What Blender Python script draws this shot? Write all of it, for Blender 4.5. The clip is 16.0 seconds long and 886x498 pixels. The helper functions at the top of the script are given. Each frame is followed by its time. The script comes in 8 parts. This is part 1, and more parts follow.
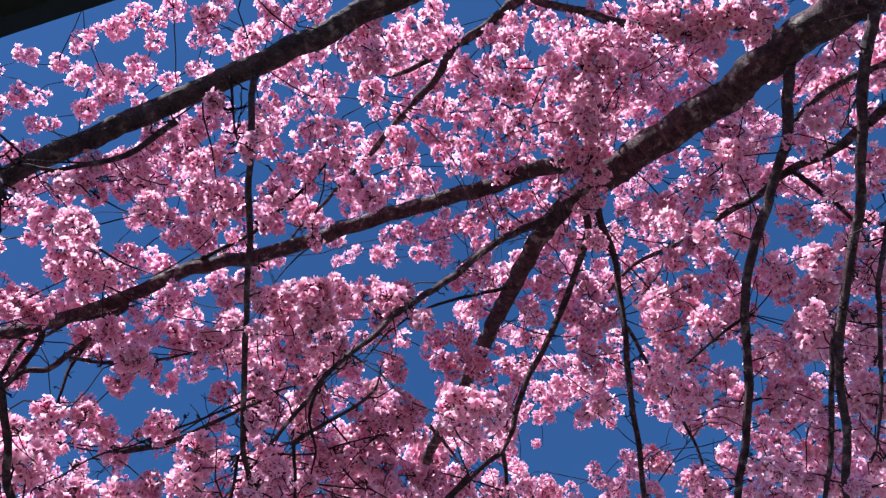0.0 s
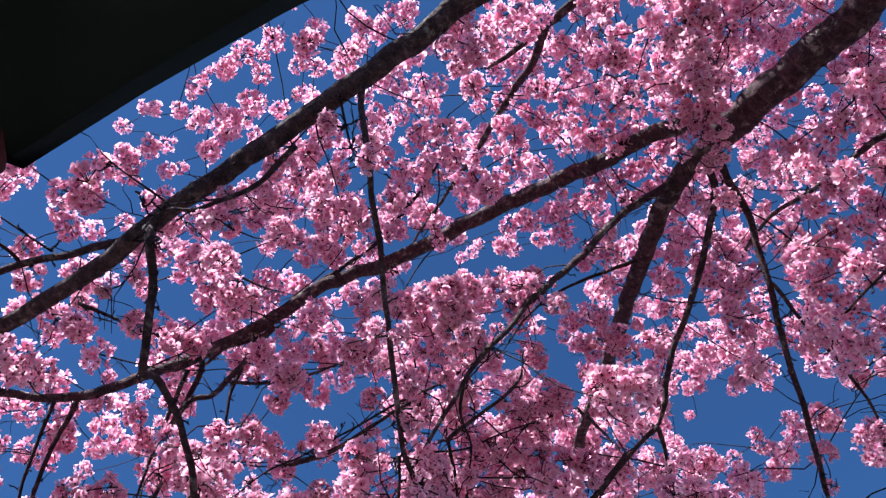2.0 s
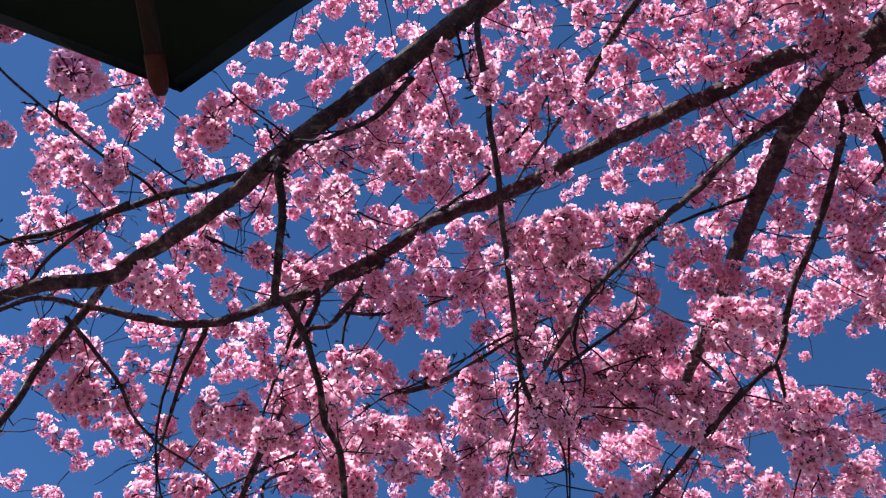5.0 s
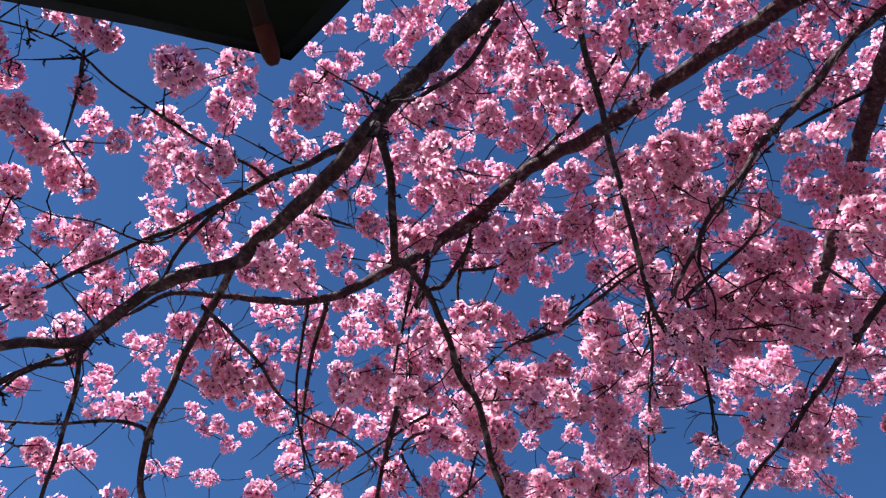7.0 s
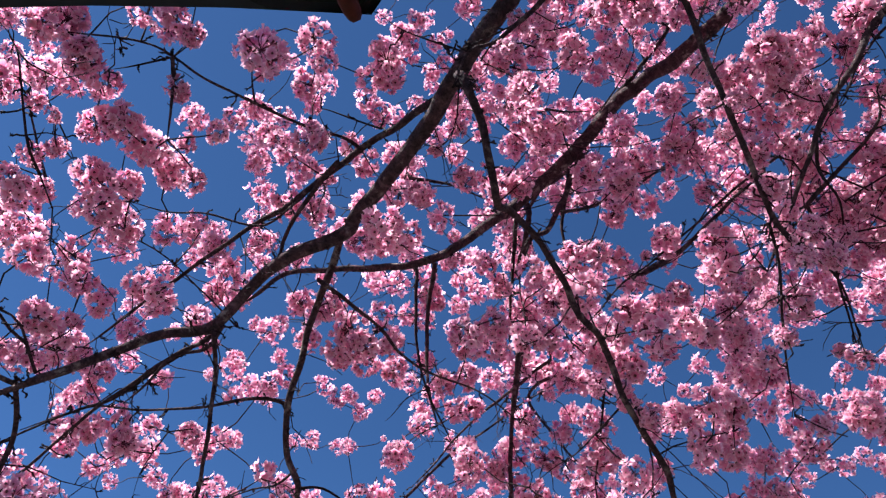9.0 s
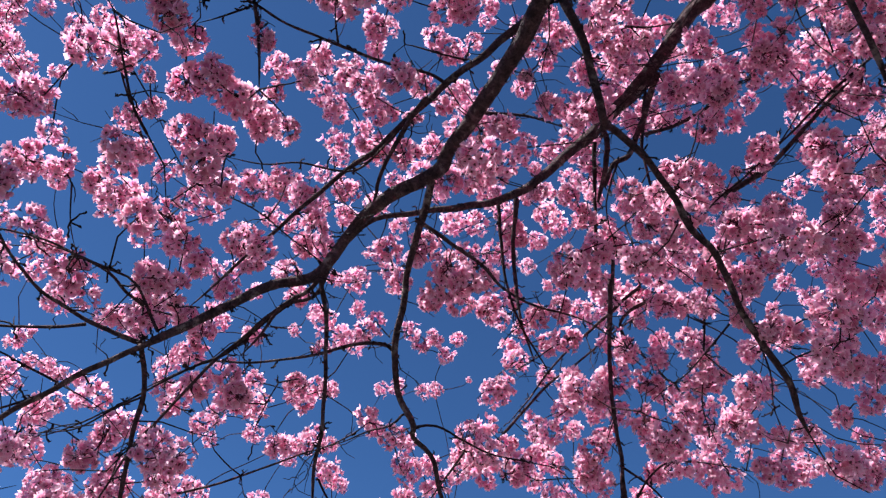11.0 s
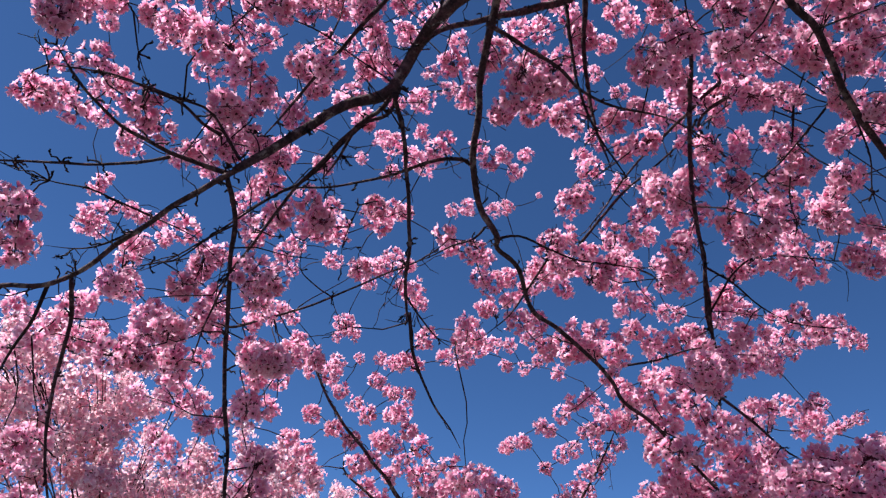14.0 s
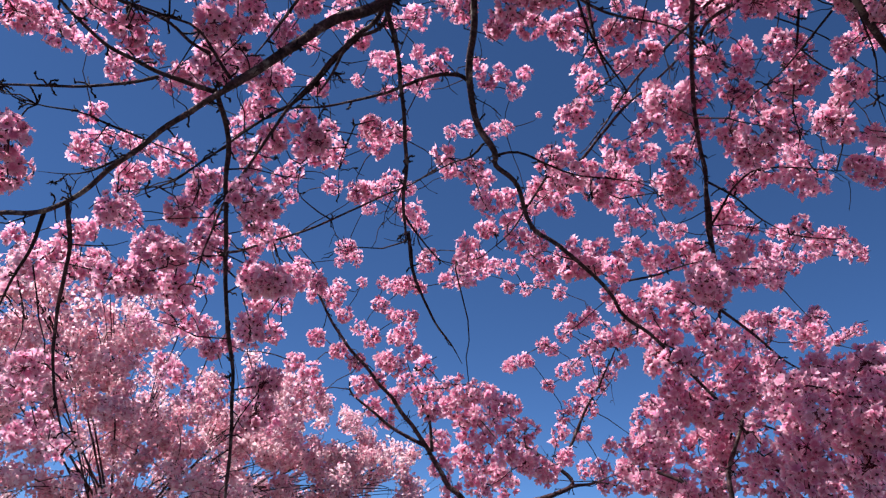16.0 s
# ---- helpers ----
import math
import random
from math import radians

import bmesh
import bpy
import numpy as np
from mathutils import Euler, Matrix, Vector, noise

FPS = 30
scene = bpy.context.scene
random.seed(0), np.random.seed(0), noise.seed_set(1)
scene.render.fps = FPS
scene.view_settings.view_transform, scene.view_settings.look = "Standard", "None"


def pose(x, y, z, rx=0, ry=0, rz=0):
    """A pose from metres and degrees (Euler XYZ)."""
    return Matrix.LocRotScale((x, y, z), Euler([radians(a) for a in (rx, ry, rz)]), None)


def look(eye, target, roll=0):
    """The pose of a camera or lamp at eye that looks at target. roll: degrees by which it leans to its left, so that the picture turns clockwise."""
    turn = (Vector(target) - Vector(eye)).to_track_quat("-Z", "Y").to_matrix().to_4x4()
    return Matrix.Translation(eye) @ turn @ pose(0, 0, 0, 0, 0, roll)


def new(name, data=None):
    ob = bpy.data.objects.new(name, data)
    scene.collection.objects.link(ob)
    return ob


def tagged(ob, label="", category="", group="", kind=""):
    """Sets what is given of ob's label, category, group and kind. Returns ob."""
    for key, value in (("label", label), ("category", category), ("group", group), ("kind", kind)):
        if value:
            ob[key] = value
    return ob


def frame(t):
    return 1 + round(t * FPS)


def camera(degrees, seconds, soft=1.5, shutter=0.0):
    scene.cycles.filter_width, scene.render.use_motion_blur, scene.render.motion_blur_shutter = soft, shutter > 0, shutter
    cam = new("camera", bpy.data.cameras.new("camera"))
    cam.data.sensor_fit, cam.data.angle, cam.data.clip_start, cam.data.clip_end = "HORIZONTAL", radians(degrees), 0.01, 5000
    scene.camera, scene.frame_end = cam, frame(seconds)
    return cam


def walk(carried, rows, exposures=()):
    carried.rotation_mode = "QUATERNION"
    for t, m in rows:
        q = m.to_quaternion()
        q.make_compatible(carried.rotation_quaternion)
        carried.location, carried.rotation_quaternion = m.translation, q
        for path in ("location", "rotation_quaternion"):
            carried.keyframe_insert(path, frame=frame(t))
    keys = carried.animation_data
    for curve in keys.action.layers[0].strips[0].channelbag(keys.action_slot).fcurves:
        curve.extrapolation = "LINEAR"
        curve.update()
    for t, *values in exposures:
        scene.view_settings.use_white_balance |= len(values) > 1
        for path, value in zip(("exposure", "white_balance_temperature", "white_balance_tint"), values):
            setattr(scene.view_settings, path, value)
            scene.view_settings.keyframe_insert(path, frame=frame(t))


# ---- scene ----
cam = camera(60.6, 16.0, soft=1.28)
PATH = [
    (0, (0.021, 0.0, 1.401), (0.18, 1.011, 3.119), -11.5),
    (0.5, (0.009, 0.001, 1.395), (0.1, 1.02, 3.114), -9.8),
    (1, (0.008, -0.003, 1.397), (0.006, 1.017, 3.117), -7.5),
    (1.5, (0.002, -0.004, 1.398), (-0.083, 1.004, 3.124), -5.9),
    (2, (0.001, -0.003, 1.398), (-0.15, 0.992, 3.126), -4.6),
    (2.5, (-0.011, -0.007, 1.397), (-0.222, 0.987, 3.12), -2.1),
    (3, (-0.017, -0.006, 1.389), (-0.282, 1.001, 3.097), 1.2),
    (3.2, (-0.023, -0.008, 1.397), (-0.301, 1.012, 3.094), 1.9),
    (5.3, (-0.061, 0.007, 1.363), (-0.514, 1.066, 2.998), 6.8),
    (5.5, (-0.068, 0.009, 1.359), (-0.544, 1.073, 2.984), 6.9),
    (6, (-0.088, 0.016, 1.354), (-0.629, 1.086, 2.955), 7.2),
    (6.5, (-0.095, 0.014, 1.357), (-0.707, 1.075, 2.938), 7.7),
    (7, (-0.105, 0.013, 1.356), (-0.779, 1.056, 2.923), 7.4),
    (7.5, (-0.107, 0.017, 1.355), (-0.831, 1.05, 2.906), 7.2),
    (8, (-0.113, 0.023, 1.349), (-0.897, 1.044, 2.88), 7.0),
    (8.5, (-0.122, 0.025, 1.344), (-0.976, 1.026, 2.849), 7.2),
    (9, (-0.129, 0.024, 1.344), (-1.059, 1.002, 2.82), 7.5),
    (9.5, (-0.137, 0.019, 1.342), (-1.134, 0.973, 2.79), 8.1),
    (9.7, (-0.142, 0.019, 1.342), (-1.168, 0.963, 2.776), 8.5),
    (11.8, (-0.325, -0.055, 1.311), (-1.433, 0.982, 2.613), 3.5),
    (12, (-0.329, -0.055, 1.315), (-1.464, 0.991, 2.586), 3.6),
    (12.5, (-0.337, -0.052, 1.311), (-1.529, 1.012, 2.514), 3.7),
    (13, (-0.336, -0.046, 1.307), (-1.585, 1.027, 2.442), 3.9),
    (13.5, (-0.34, -0.04, 1.305), (-1.647, 1.039, 2.367), 3.9),
    (14, (-0.342, -0.04, 1.305), (-1.694, 1.037, 2.311), 3.6),
    (14.5, (-0.344, -0.033, 1.3), (-1.722, 1.05, 2.262), 3.2),
    (15, (-0.347, -0.021, 1.293), (-1.739, 1.082, 2.213), 2.8),
    (15.5, (-0.35, -0.021, 1.292), (-1.755, 1.1, 2.169), 2.4),
    (16, (-0.352, -0.017, 1.287), (-1.771, 1.117, 2.126), 2.2),
]
EXPOSURES = [(0, 2.03, 5740, 3), (5.5, 2.00, 6180, 5), (9.5, 1.87, 6240, 5), (12, 1.64, 6040, 6), (16, 1.48, 6400, 11)]
walk(cam, [(t, look(eye, target, roll)) for t, eye, target, roll in PATH], EXPOSURES)

# ---- light ----
SUN_ELEVATION, SUN_AZIMUTH = 57.0, 240.0  # degrees; azimuth from +x towards +y
world = bpy.data.worlds.new("sky")
scene.world = world
world.use_nodes = True
sky = world.node_tree.nodes.new("ShaderNodeTexSky")
sky.sky_type, sky.sun_disc = "NISHITA", False
sky.sun_elevation, sky.sun_rotation = radians(SUN_ELEVATION), radians(90 - SUN_AZIMUTH)
sky.air_density, sky.dust_density, sky.ozone_density = 0.66, 0.32, 8.6
sky.altitude = 2500
back = world.node_tree.nodes["Background"]
back.inputs["Strength"].default_value = 0.0505
deep = world.node_tree.nodes.new("ShaderNodeHueSaturation")  # a clear, deep spring sky
deep.inputs["Saturation"].default_value = 1.05
world.node_tree.links.new(sky.outputs["Color"], deep.inputs["Color"])
world.node_tree.links.new(deep.outputs["Color"], back.inputs["Color"])
lamp = bpy.data.lights.new("sun", "SUN")
lamp.energy, lamp.angle, lamp.color = 3.9, radians(0.53), (1.0, 0.96, 0.92)
sun = new("sun", lamp)
el, az = radians(SUN_ELEVATION), radians(SUN_AZIMUTH)
sun.matrix_world = look((0, 0, 30), (-math.cos(el) * math.cos(az), -math.cos(el) * math.sin(az), 30 - math.sin(el)))

# ---- materials ----


def material(name):
    m = bpy.data.materials.new(name)
    m.use_nodes = True
    nt = m.node_tree
    return m, nt, nt.nodes["Principled BSDF"]


def node(nt, kind, **inputs):
    n = nt.nodes.new(kind)
    for key, value in inputs.items():
        n.inputs[key.replace("_", " ")].default_value = value
    return n


def ramp(nt, source, *stops):
    r = nt.nodes.new("ShaderNodeValToRGB")
    while len(r.color_ramp.elements) < len(stops):
        r.color_ramp.elements.new(0.5)
    for e, (at, colour) in zip(r.color_ramp.elements, stops):
        e.position, e.color = at, (*colour, 1)
    nt.links.new(source, r.inputs["Fac"])
    return r.outputs["Color"]


def mixed(nt, kind, factor, a, b):
    m = nt.nodes.new("ShaderNodeMix")
    m.data_type, m.blend_type = "RGBA", kind
    for socket, value in ((m.inputs["Factor"], factor), (m.inputs["A"], a), (m.inputs["B"], b)):
        if isinstance(value, bpy.types.NodeSocket):
            nt.links.new(value, socket)
        else:
            socket.default_value = value
    return m.outputs["Result"]


def bumped(nt, bsdf, source, strength, distance):
    b = node(nt, "ShaderNodeBump", Strength=strength, Distance=distance)
    nt.links.new(source, b.inputs["Height"])
    nt.links.new(b.outputs["Normal"], bsdf.inputs["Normal"])


def bark_material(name, dark, light, moss=0.8):
    m, nt, p = material(name)
    uv = nt.nodes.new("ShaderNodeUVMap")
    space = nt.nodes.new("ShaderNodeTexCoord").outputs["Object"]
    bands = nt.nodes.new("ShaderNodeMapping")  # short pale pores that run round the limb
    bands.inputs["Scale"].default_value = (2.0, 42.0, 1.0)
    nt.links.new(uv.outputs["UV"], bands.inputs["Vector"])
    pores = node(nt, "ShaderNodeTexNoise", Scale=1.0, Detail=4.0, Roughness=0.6)
    nt.links.new(bands.outputs["Vector"], pores.inputs["Vector"])
    grain = node(nt, "ShaderNodeTexNoise", Scale=160.0, Detail=6.0, Roughness=0.7)
    patches = node(nt, "ShaderNodeTexNoise", Scale=19.0, Detail=7.0, Roughness=0.68)
    for n in (grain, patches):
        nt.links.new(space, n.inputs["Vector"])
    base = ramp(nt, grain.outputs["Fac"], (0.3, dark), (0.75, light))
    mottle = node(nt, "ShaderNodeTexNoise", Scale=38.0, Detail=4.0, Roughness=0.65)
    nt.links.new(space, mottle.inputs["Vector"])
    base = mixed(nt, "MULTIPLY", 1.0, base, ramp(nt, mottle.outputs["Fac"], (0.36, (0.42, 0.38, 0.40)), (0.5, (0.85, 0.85, 0.85)), (0.64, (1.5, 1.42, 1.38))))
    pale = ramp(nt, pores.outputs["Fac"], (0.58, (0, 0, 0)), (0.76, (0.55, 0.55, 0.55)))
    base = mixed(nt, "MIX", pale, base, (*[min(1, c * 2.2) for c in light], 1))
    lichen = ramp(nt, patches.outputs["Fac"], (0.56, (0, 0, 0)), (0.66, (moss, moss, moss)))
    base = mixed(nt, "MIX", lichen, base, (0.34, 0.28, 0.25, 1))
    nt.links.new(base, p.inputs["Base Color"])
    p.inputs["Roughness"].default_value = 0.9
    p.inputs["Specular IOR Level"].default_value = 0.25
    rough = mixed(nt, "ADD", 0.6, grain.outputs["Color"], pores.outputs["Color"])
    bumped(nt, p, mixed(nt, "ADD", 1.0, rough, mottle.outputs["Color"]), 1.0, 0.016)
    return m


BARK = bark_material("cherry_bark", (0.030, 0.014, 0.018), (0.140, 0.078, 0.088), 0.9)
BOUGH = bark_material("bough_bark", (0.024, 0.011, 0.015), (0.118, 0.060, 0.072), 0.5)
TWIG = bark_material("twig_bark", (0.013, 0.006, 0.008), (0.060, 0.026, 0.034), 0.0)


def petal_material(name, stops, rim_colour, thin):
    m, nt, p = material(name)
    nt.nodes.remove(p)
    geo = nt.nodes.new("ShaderNodeNewGeometry")
    space = nt.nodes.new("ShaderNodeTexCoord").outputs["Object"]
    tint = ramp(nt, geo.outputs["Random Per Island"], *stops)
    broad = node(nt, "ShaderNodeTexNoise", Scale=7.0, Detail=2.0)  # tone by clump, standing in for clusters in shade and in sun
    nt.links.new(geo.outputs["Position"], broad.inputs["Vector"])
    veins = node(nt, "ShaderNodeTexNoise", Scale=260.0, Detail=2.0)
    nt.links.new(space, veins.inputs["Vector"])
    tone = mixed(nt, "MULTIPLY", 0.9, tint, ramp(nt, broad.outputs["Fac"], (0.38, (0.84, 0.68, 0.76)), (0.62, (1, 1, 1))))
    tone = mixed(nt, "MULTIPLY", 0.5, tone, ramp(nt, veins.outputs["Fac"], (0.35, (0.8, 0.6, 0.68)), (0.6, (1, 1, 1))))
    reach = nt.nodes.new("ShaderNodeAttribute")  # 0 at the petal's foot, 1 at its frilled rim
    reach.attribute_name = "reach"
    # petal's pale rim, whitened further to stand in for sunlit edges
    tone = mixed(nt, "MIX", ramp(nt, reach.outputs["Fac"], (0.45, (0, 0, 0)), (1.0, (0.68, 0.68, 0.68))), tone, (*rim_colour, 1))
    front = nt.nodes.new("ShaderNodeBsdfDiffuse")
    glow = nt.nodes.new("ShaderNodeBsdfTranslucent")
    both = node(nt, "ShaderNodeMixShader", Fac=thin)
    nt.links.new(mixed(nt, "MIX", 0.15, tone, (*rim_colour, 1)), front.inputs["Color"])
    nt.links.new(tone, glow.inputs["Color"])
    nt.links.new(front.outputs["BSDF"], both.inputs[1])
    nt.links.new(glow.outputs["BSDF"], both.inputs[2])
    nt.links.new(both.outputs["Shader"], nt.nodes["Material Output"].inputs["Surface"])
    return m


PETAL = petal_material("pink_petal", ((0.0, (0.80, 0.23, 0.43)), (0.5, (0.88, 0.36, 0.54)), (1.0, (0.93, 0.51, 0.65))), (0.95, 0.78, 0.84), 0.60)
# far tree's own pale pink, made whiter in place of full sunlight
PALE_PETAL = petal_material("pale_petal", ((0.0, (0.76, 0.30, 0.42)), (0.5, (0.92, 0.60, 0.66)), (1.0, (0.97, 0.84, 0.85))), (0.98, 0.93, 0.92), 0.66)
CALYX, nt, p = material("dark_calyx")
p.inputs["Base Color"].default_value = (0.10, 0.012, 0.024, 1)
p.inputs["Roughness"].default_value = 0.6

CANVAS, nt, p = material("green_canvas")
weave = node(nt, "ShaderNodeTexNoise", Scale=900.0, Detail=2.0)
fade = node(nt, "ShaderNodeTexNoise", Scale=5.0, Detail=4.0)
for n in (weave, fade):
    nt.links.new(nt.nodes.new("ShaderNodeTexCoord").outputs["Object"], n.inputs["Vector"])
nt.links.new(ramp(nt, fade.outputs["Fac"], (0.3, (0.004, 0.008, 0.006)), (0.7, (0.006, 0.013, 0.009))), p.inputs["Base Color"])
p.inputs["Roughness"].default_value = 0.9
bumped(nt, p, weave.outputs["Fac"], 0.3, 0.001)

WOOD, nt, p = material("varnished_wood")
stretch = nt.nodes.new("ShaderNodeMapping")
stretch.inputs["Scale"].default_value = (90.0, 4.0, 90.0)
nt.links.new(nt.nodes.new("ShaderNodeTexCoord").outputs["Object"], stretch.inputs["Vector"])
grain = node(nt, "ShaderNodeTexNoise", Scale=1.0, Detail=5.0)
nt.links.new(stretch.outputs["Vector"], grain.inputs["Vector"])
nt.links.new(ramp(nt, grain.outputs["Fac"], (0.3, (0.018, 0.008, 0.006)), (0.7, (0.035, 0.016, 0.011))), p.inputs["Base Color"])
p.inputs["Roughness"].default_value = 0.8
p.inputs["Specular IOR Level"].default_value = 0.15

TIP, nt, p = material("red_brown_cap")
wear = node(nt, "ShaderNodeTexNoise", Scale=120.0, Detail=5.0)
nt.links.new(nt.nodes.new("ShaderNodeTexCoord").outputs["Object"], wear.inputs["Vector"])
nt.links.new(ramp(nt, wear.outputs["Fac"], (0.3, (0.040, 0.007, 0.005)), (0.7, (0.072, 0.012, 0.008))), p.inputs["Base Color"])
p.inputs["Roughness"].default_value = 0.75
p.inputs["Specular IOR Level"].default_value = 0.2

# ground is out of view; this grey is picked to bounce light into the blossom
GRAVEL, nt, p = material("grey_gravel")
space = nt.nodes.new("ShaderNodeTexCoord").outputs["Object"]
stones = nt.nodes.new("ShaderNodeTexVoronoi")
stones.inputs["Scale"].default_value = 90.0
patch = node(nt, "ShaderNodeTexNoise", Scale=0.6, Detail=4.0)
for n in (stones, patch):
    nt.links.new(space, n.inputs["Vector"])
grit = ramp(nt, stones.outputs["Color"], (0.2, (0.065, 0.058, 0.048)), (0.8, (0.145, 0.130, 0.110)))
nt.links.new(mixed(nt, "MIX", ramp(nt, patch.outputs["Fac"], (0.45, (0, 0, 0)), (0.6, (0.7, 0.7, 0.7))), grit, (0.085, 0.070, 0.052, 1)), p.inputs["Base Color"])
p.inputs["Roughness"].default_value = 0.95
bumped(nt, p, stones.outputs["Distance"], 0.6, 0.006)

# ---- builders ----


def part(name, bm, mat, parent=None, label="", smooth=True):
    data = bpy.data.meshes.new(name)
    bm.to_mesh(data)
    bm.free()
    for m in mat if isinstance(mat, (list, tuple)) else [mat]:
        data.materials.append(m)
    if smooth:
        data.polygons.foreach_set("use_smooth", [True] * len(data.polygons))
    ob = new(name, data)
    ob.parent = parent
    return tagged(ob, label)


def raw(name, verts, faces, mats, slots, parent=None, label="", reach=None):
    """One mesh from arrays of vertices, triangles and material slots."""
    data = bpy.data.meshes.new(name)
    data.vertices.add(len(verts))
    data.vertices.foreach_set("co", np.asarray(verts, "f").ravel())
    data.loops.add(len(faces) * 3)
    data.loops.foreach_set("vertex_index", np.asarray(faces, "i").ravel())
    data.polygons.add(len(faces))
    data.polygons.foreach_set("loop_start", np.arange(len(faces), dtype="i") * 3)
    for m in mats:
        data.materials.append(m)
    data.polygons.foreach_set("material_index", np.asarray(slots, "i"))
    data.update(calc_edges=True)
    if reach is not None:
        data.attributes.new("reach", "FLOAT", "POINT").data.foreach_set("value", np.asarray(reach, "f"))
    ob = new(name, data)
    ob.parent = parent
    return tagged(ob, label)


def glide(points, step):
    """Points and radii on a smooth curve through the control points."""
    q = [np.array(p, float) for p in points]
    q = [2 * q[0] - q[1], *q, 2 * q[-1] - q[-2]]
    made = []
    for a, b, c, d in zip(q, q[1:], q[2:], q[3:]):
        n = max(1, int(np.linalg.norm((c - b)[:3]) / step))
        for t in np.arange(n) / n:
            made.append(0.5 * (2 * b + (c - a) * t + (2 * a - 5 * b + 4 * c - d) * t * t + (3 * b - a - 3 * c + d) * t ** 3))
    return made + [q[-2]]


def tube(name, points, sides, step, rough, mat, parent, label=""):
    """A tapered, knotty tube with rounded ends, unrolled in metres for its bark."""
    line = glide(points, step)
    bm = bmesh.new()
    layer = bm.loops.layers.uv.new("UVMap")
    rings, along, side = [], [], None
    length = 0.0
    for i, p in enumerate(line):
        ahead = Vector(line[min(i + 1, len(line) - 1)][:3]) - Vector(line[max(i - 1, 0)][:3])
        ahead.normalize()
        side = (side - ahead * side.dot(ahead)).normalized() if side else ahead.orthogonal().normalized()
        over = ahead.cross(side)
        centre, r = Vector(p[:3]), float(max(p[3], 0.0008))
        left = len(line) - 1 - i  # the last rings draw in to a blunt tip
        r *= 1 if left > 3 else (0.45, 0.7, 0.86, 0.95)[left]
        centre += (rough * r * 0.2 + min(r, 0.0045) * 0.9) * noise.noise_vector(centre * 11)
        if i:
            length += (centre - along_centre).length
        along_centre = centre
        ring = []
        for k in range(sides):
            a = 2 * math.pi * k / sides
            way = side * math.cos(a) + over * math.sin(a)
            at = centre + way * r
            swell = 1 + rough * (0.06 * noise.noise(at * 14) + 0.10 * noise.noise(at * 45) + 0.07 * noise.noise(at * 110))
            ring.append(bm.verts.new(centre + way * r * swell))
        rings.append(ring)
        along.append(length)
    for i in range(len(rings) - 1):
        for k in range(sides):
            j = (k + 1) % sides
            f = bm.faces.new((rings[i][k], rings[i][j], rings[i + 1][j], rings[i + 1][k]))
            for loop, (u, v) in zip(f.loops, ((k, i), (k + 1, i), (k + 1, i + 1), (k, i + 1))):
                loop[layer].uv = (u / sides, along[v])
    for ring, turn in ((rings[0], -1), (rings[-1], 1)):
        bm.faces.new(ring if turn > 0 else ring[::-1])
    bm.normal_update()
    return part(name, bm, mat, parent, label)


# ---- ground ----
bm = bmesh.new()
cuts = [-900, -200, -60, -20, -8, -4, -2, 0, 2, 4, 8, 20, 60, 200, 900]
grid = [[bm.verts.new((x, y, 0.05 * noise.noise(Vector((x, y, 0)) * 0.3))) for x in cuts] for y in cuts]
for j in range(len(cuts) - 1):
    for i in range(len(cuts) - 1):
        bm.faces.new((grid[j][i], grid[j][i + 1], grid[j + 1][i + 1], grid[j + 1][i]))
tagged(part("ground", bm, GRAVEL), "unseen ground in grey gravel, toned to bounce light upwards", "ground", kind="structure")

# ---- market umbrella ----
CORNER, INWARD, RADIUS, EDGE = Vector((-0.506, 0.243, 2.20)), radians(280.85), 1.35, 2.20
HUB = Vector((CORNER.x + RADIUS * math.cos(INWARD), CORNER.y + RADIUS * math.sin(INWARD), 0))
RISE = 0.42
umbrella = new("market_umbrella")
umbrella.location = HUB
tagged(umbrella, "open dark green canvas market umbrella with wooden ribs", "umbrella")


def rim(k, inset=0.0, lift=0.0):
    a = INWARD + math.pi + k * math.pi / 4
    return Vector(((RADIUS - inset) * math.cos(a), (RADIUS - inset) * math.sin(a), EDGE + lift))


apex = Vector((0, 0, EDGE + RISE))
for k in range(8):  # eight canvas gores with a turned hem
    bm = bmesh.new()
    a, b = rim(k), rim(k + 1)
    rows = []
    for i in range(9):
        s = i / 8
        row = []
        for j in range(7):
            u = j / 6
            edge = a.lerp(b, u)
            edge *= 1 - 0.033 * 4 * u * (1 - u) / RADIUS  # the hem is cut hollow between the ribs
            edge.z = EDGE
            slack = 0.020 * math.sin(math.pi * u) * s * (1 - 0.85 * s)
            p = apex.lerp(edge, max(s, 0.02))
            row.append(bm.verts.new((p.x, p.y, p.z - slack)))
        rows.append(row)
    hem = [bm.verts.new((v.co.x * 0.985, v.co.y * 0.985, v.co.z - 0.010)) for v in rows[-1]]
    rows.append(hem)
    for r, q in zip(rows, rows[1:]):
        for j in range(6):
            bm.faces.new((r[j], r[j + 1], q[j + 1], q[j]))
    bmesh.ops.solidify(bm, geom=bm.faces[:], thickness=0.0025)
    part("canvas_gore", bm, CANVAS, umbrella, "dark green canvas")


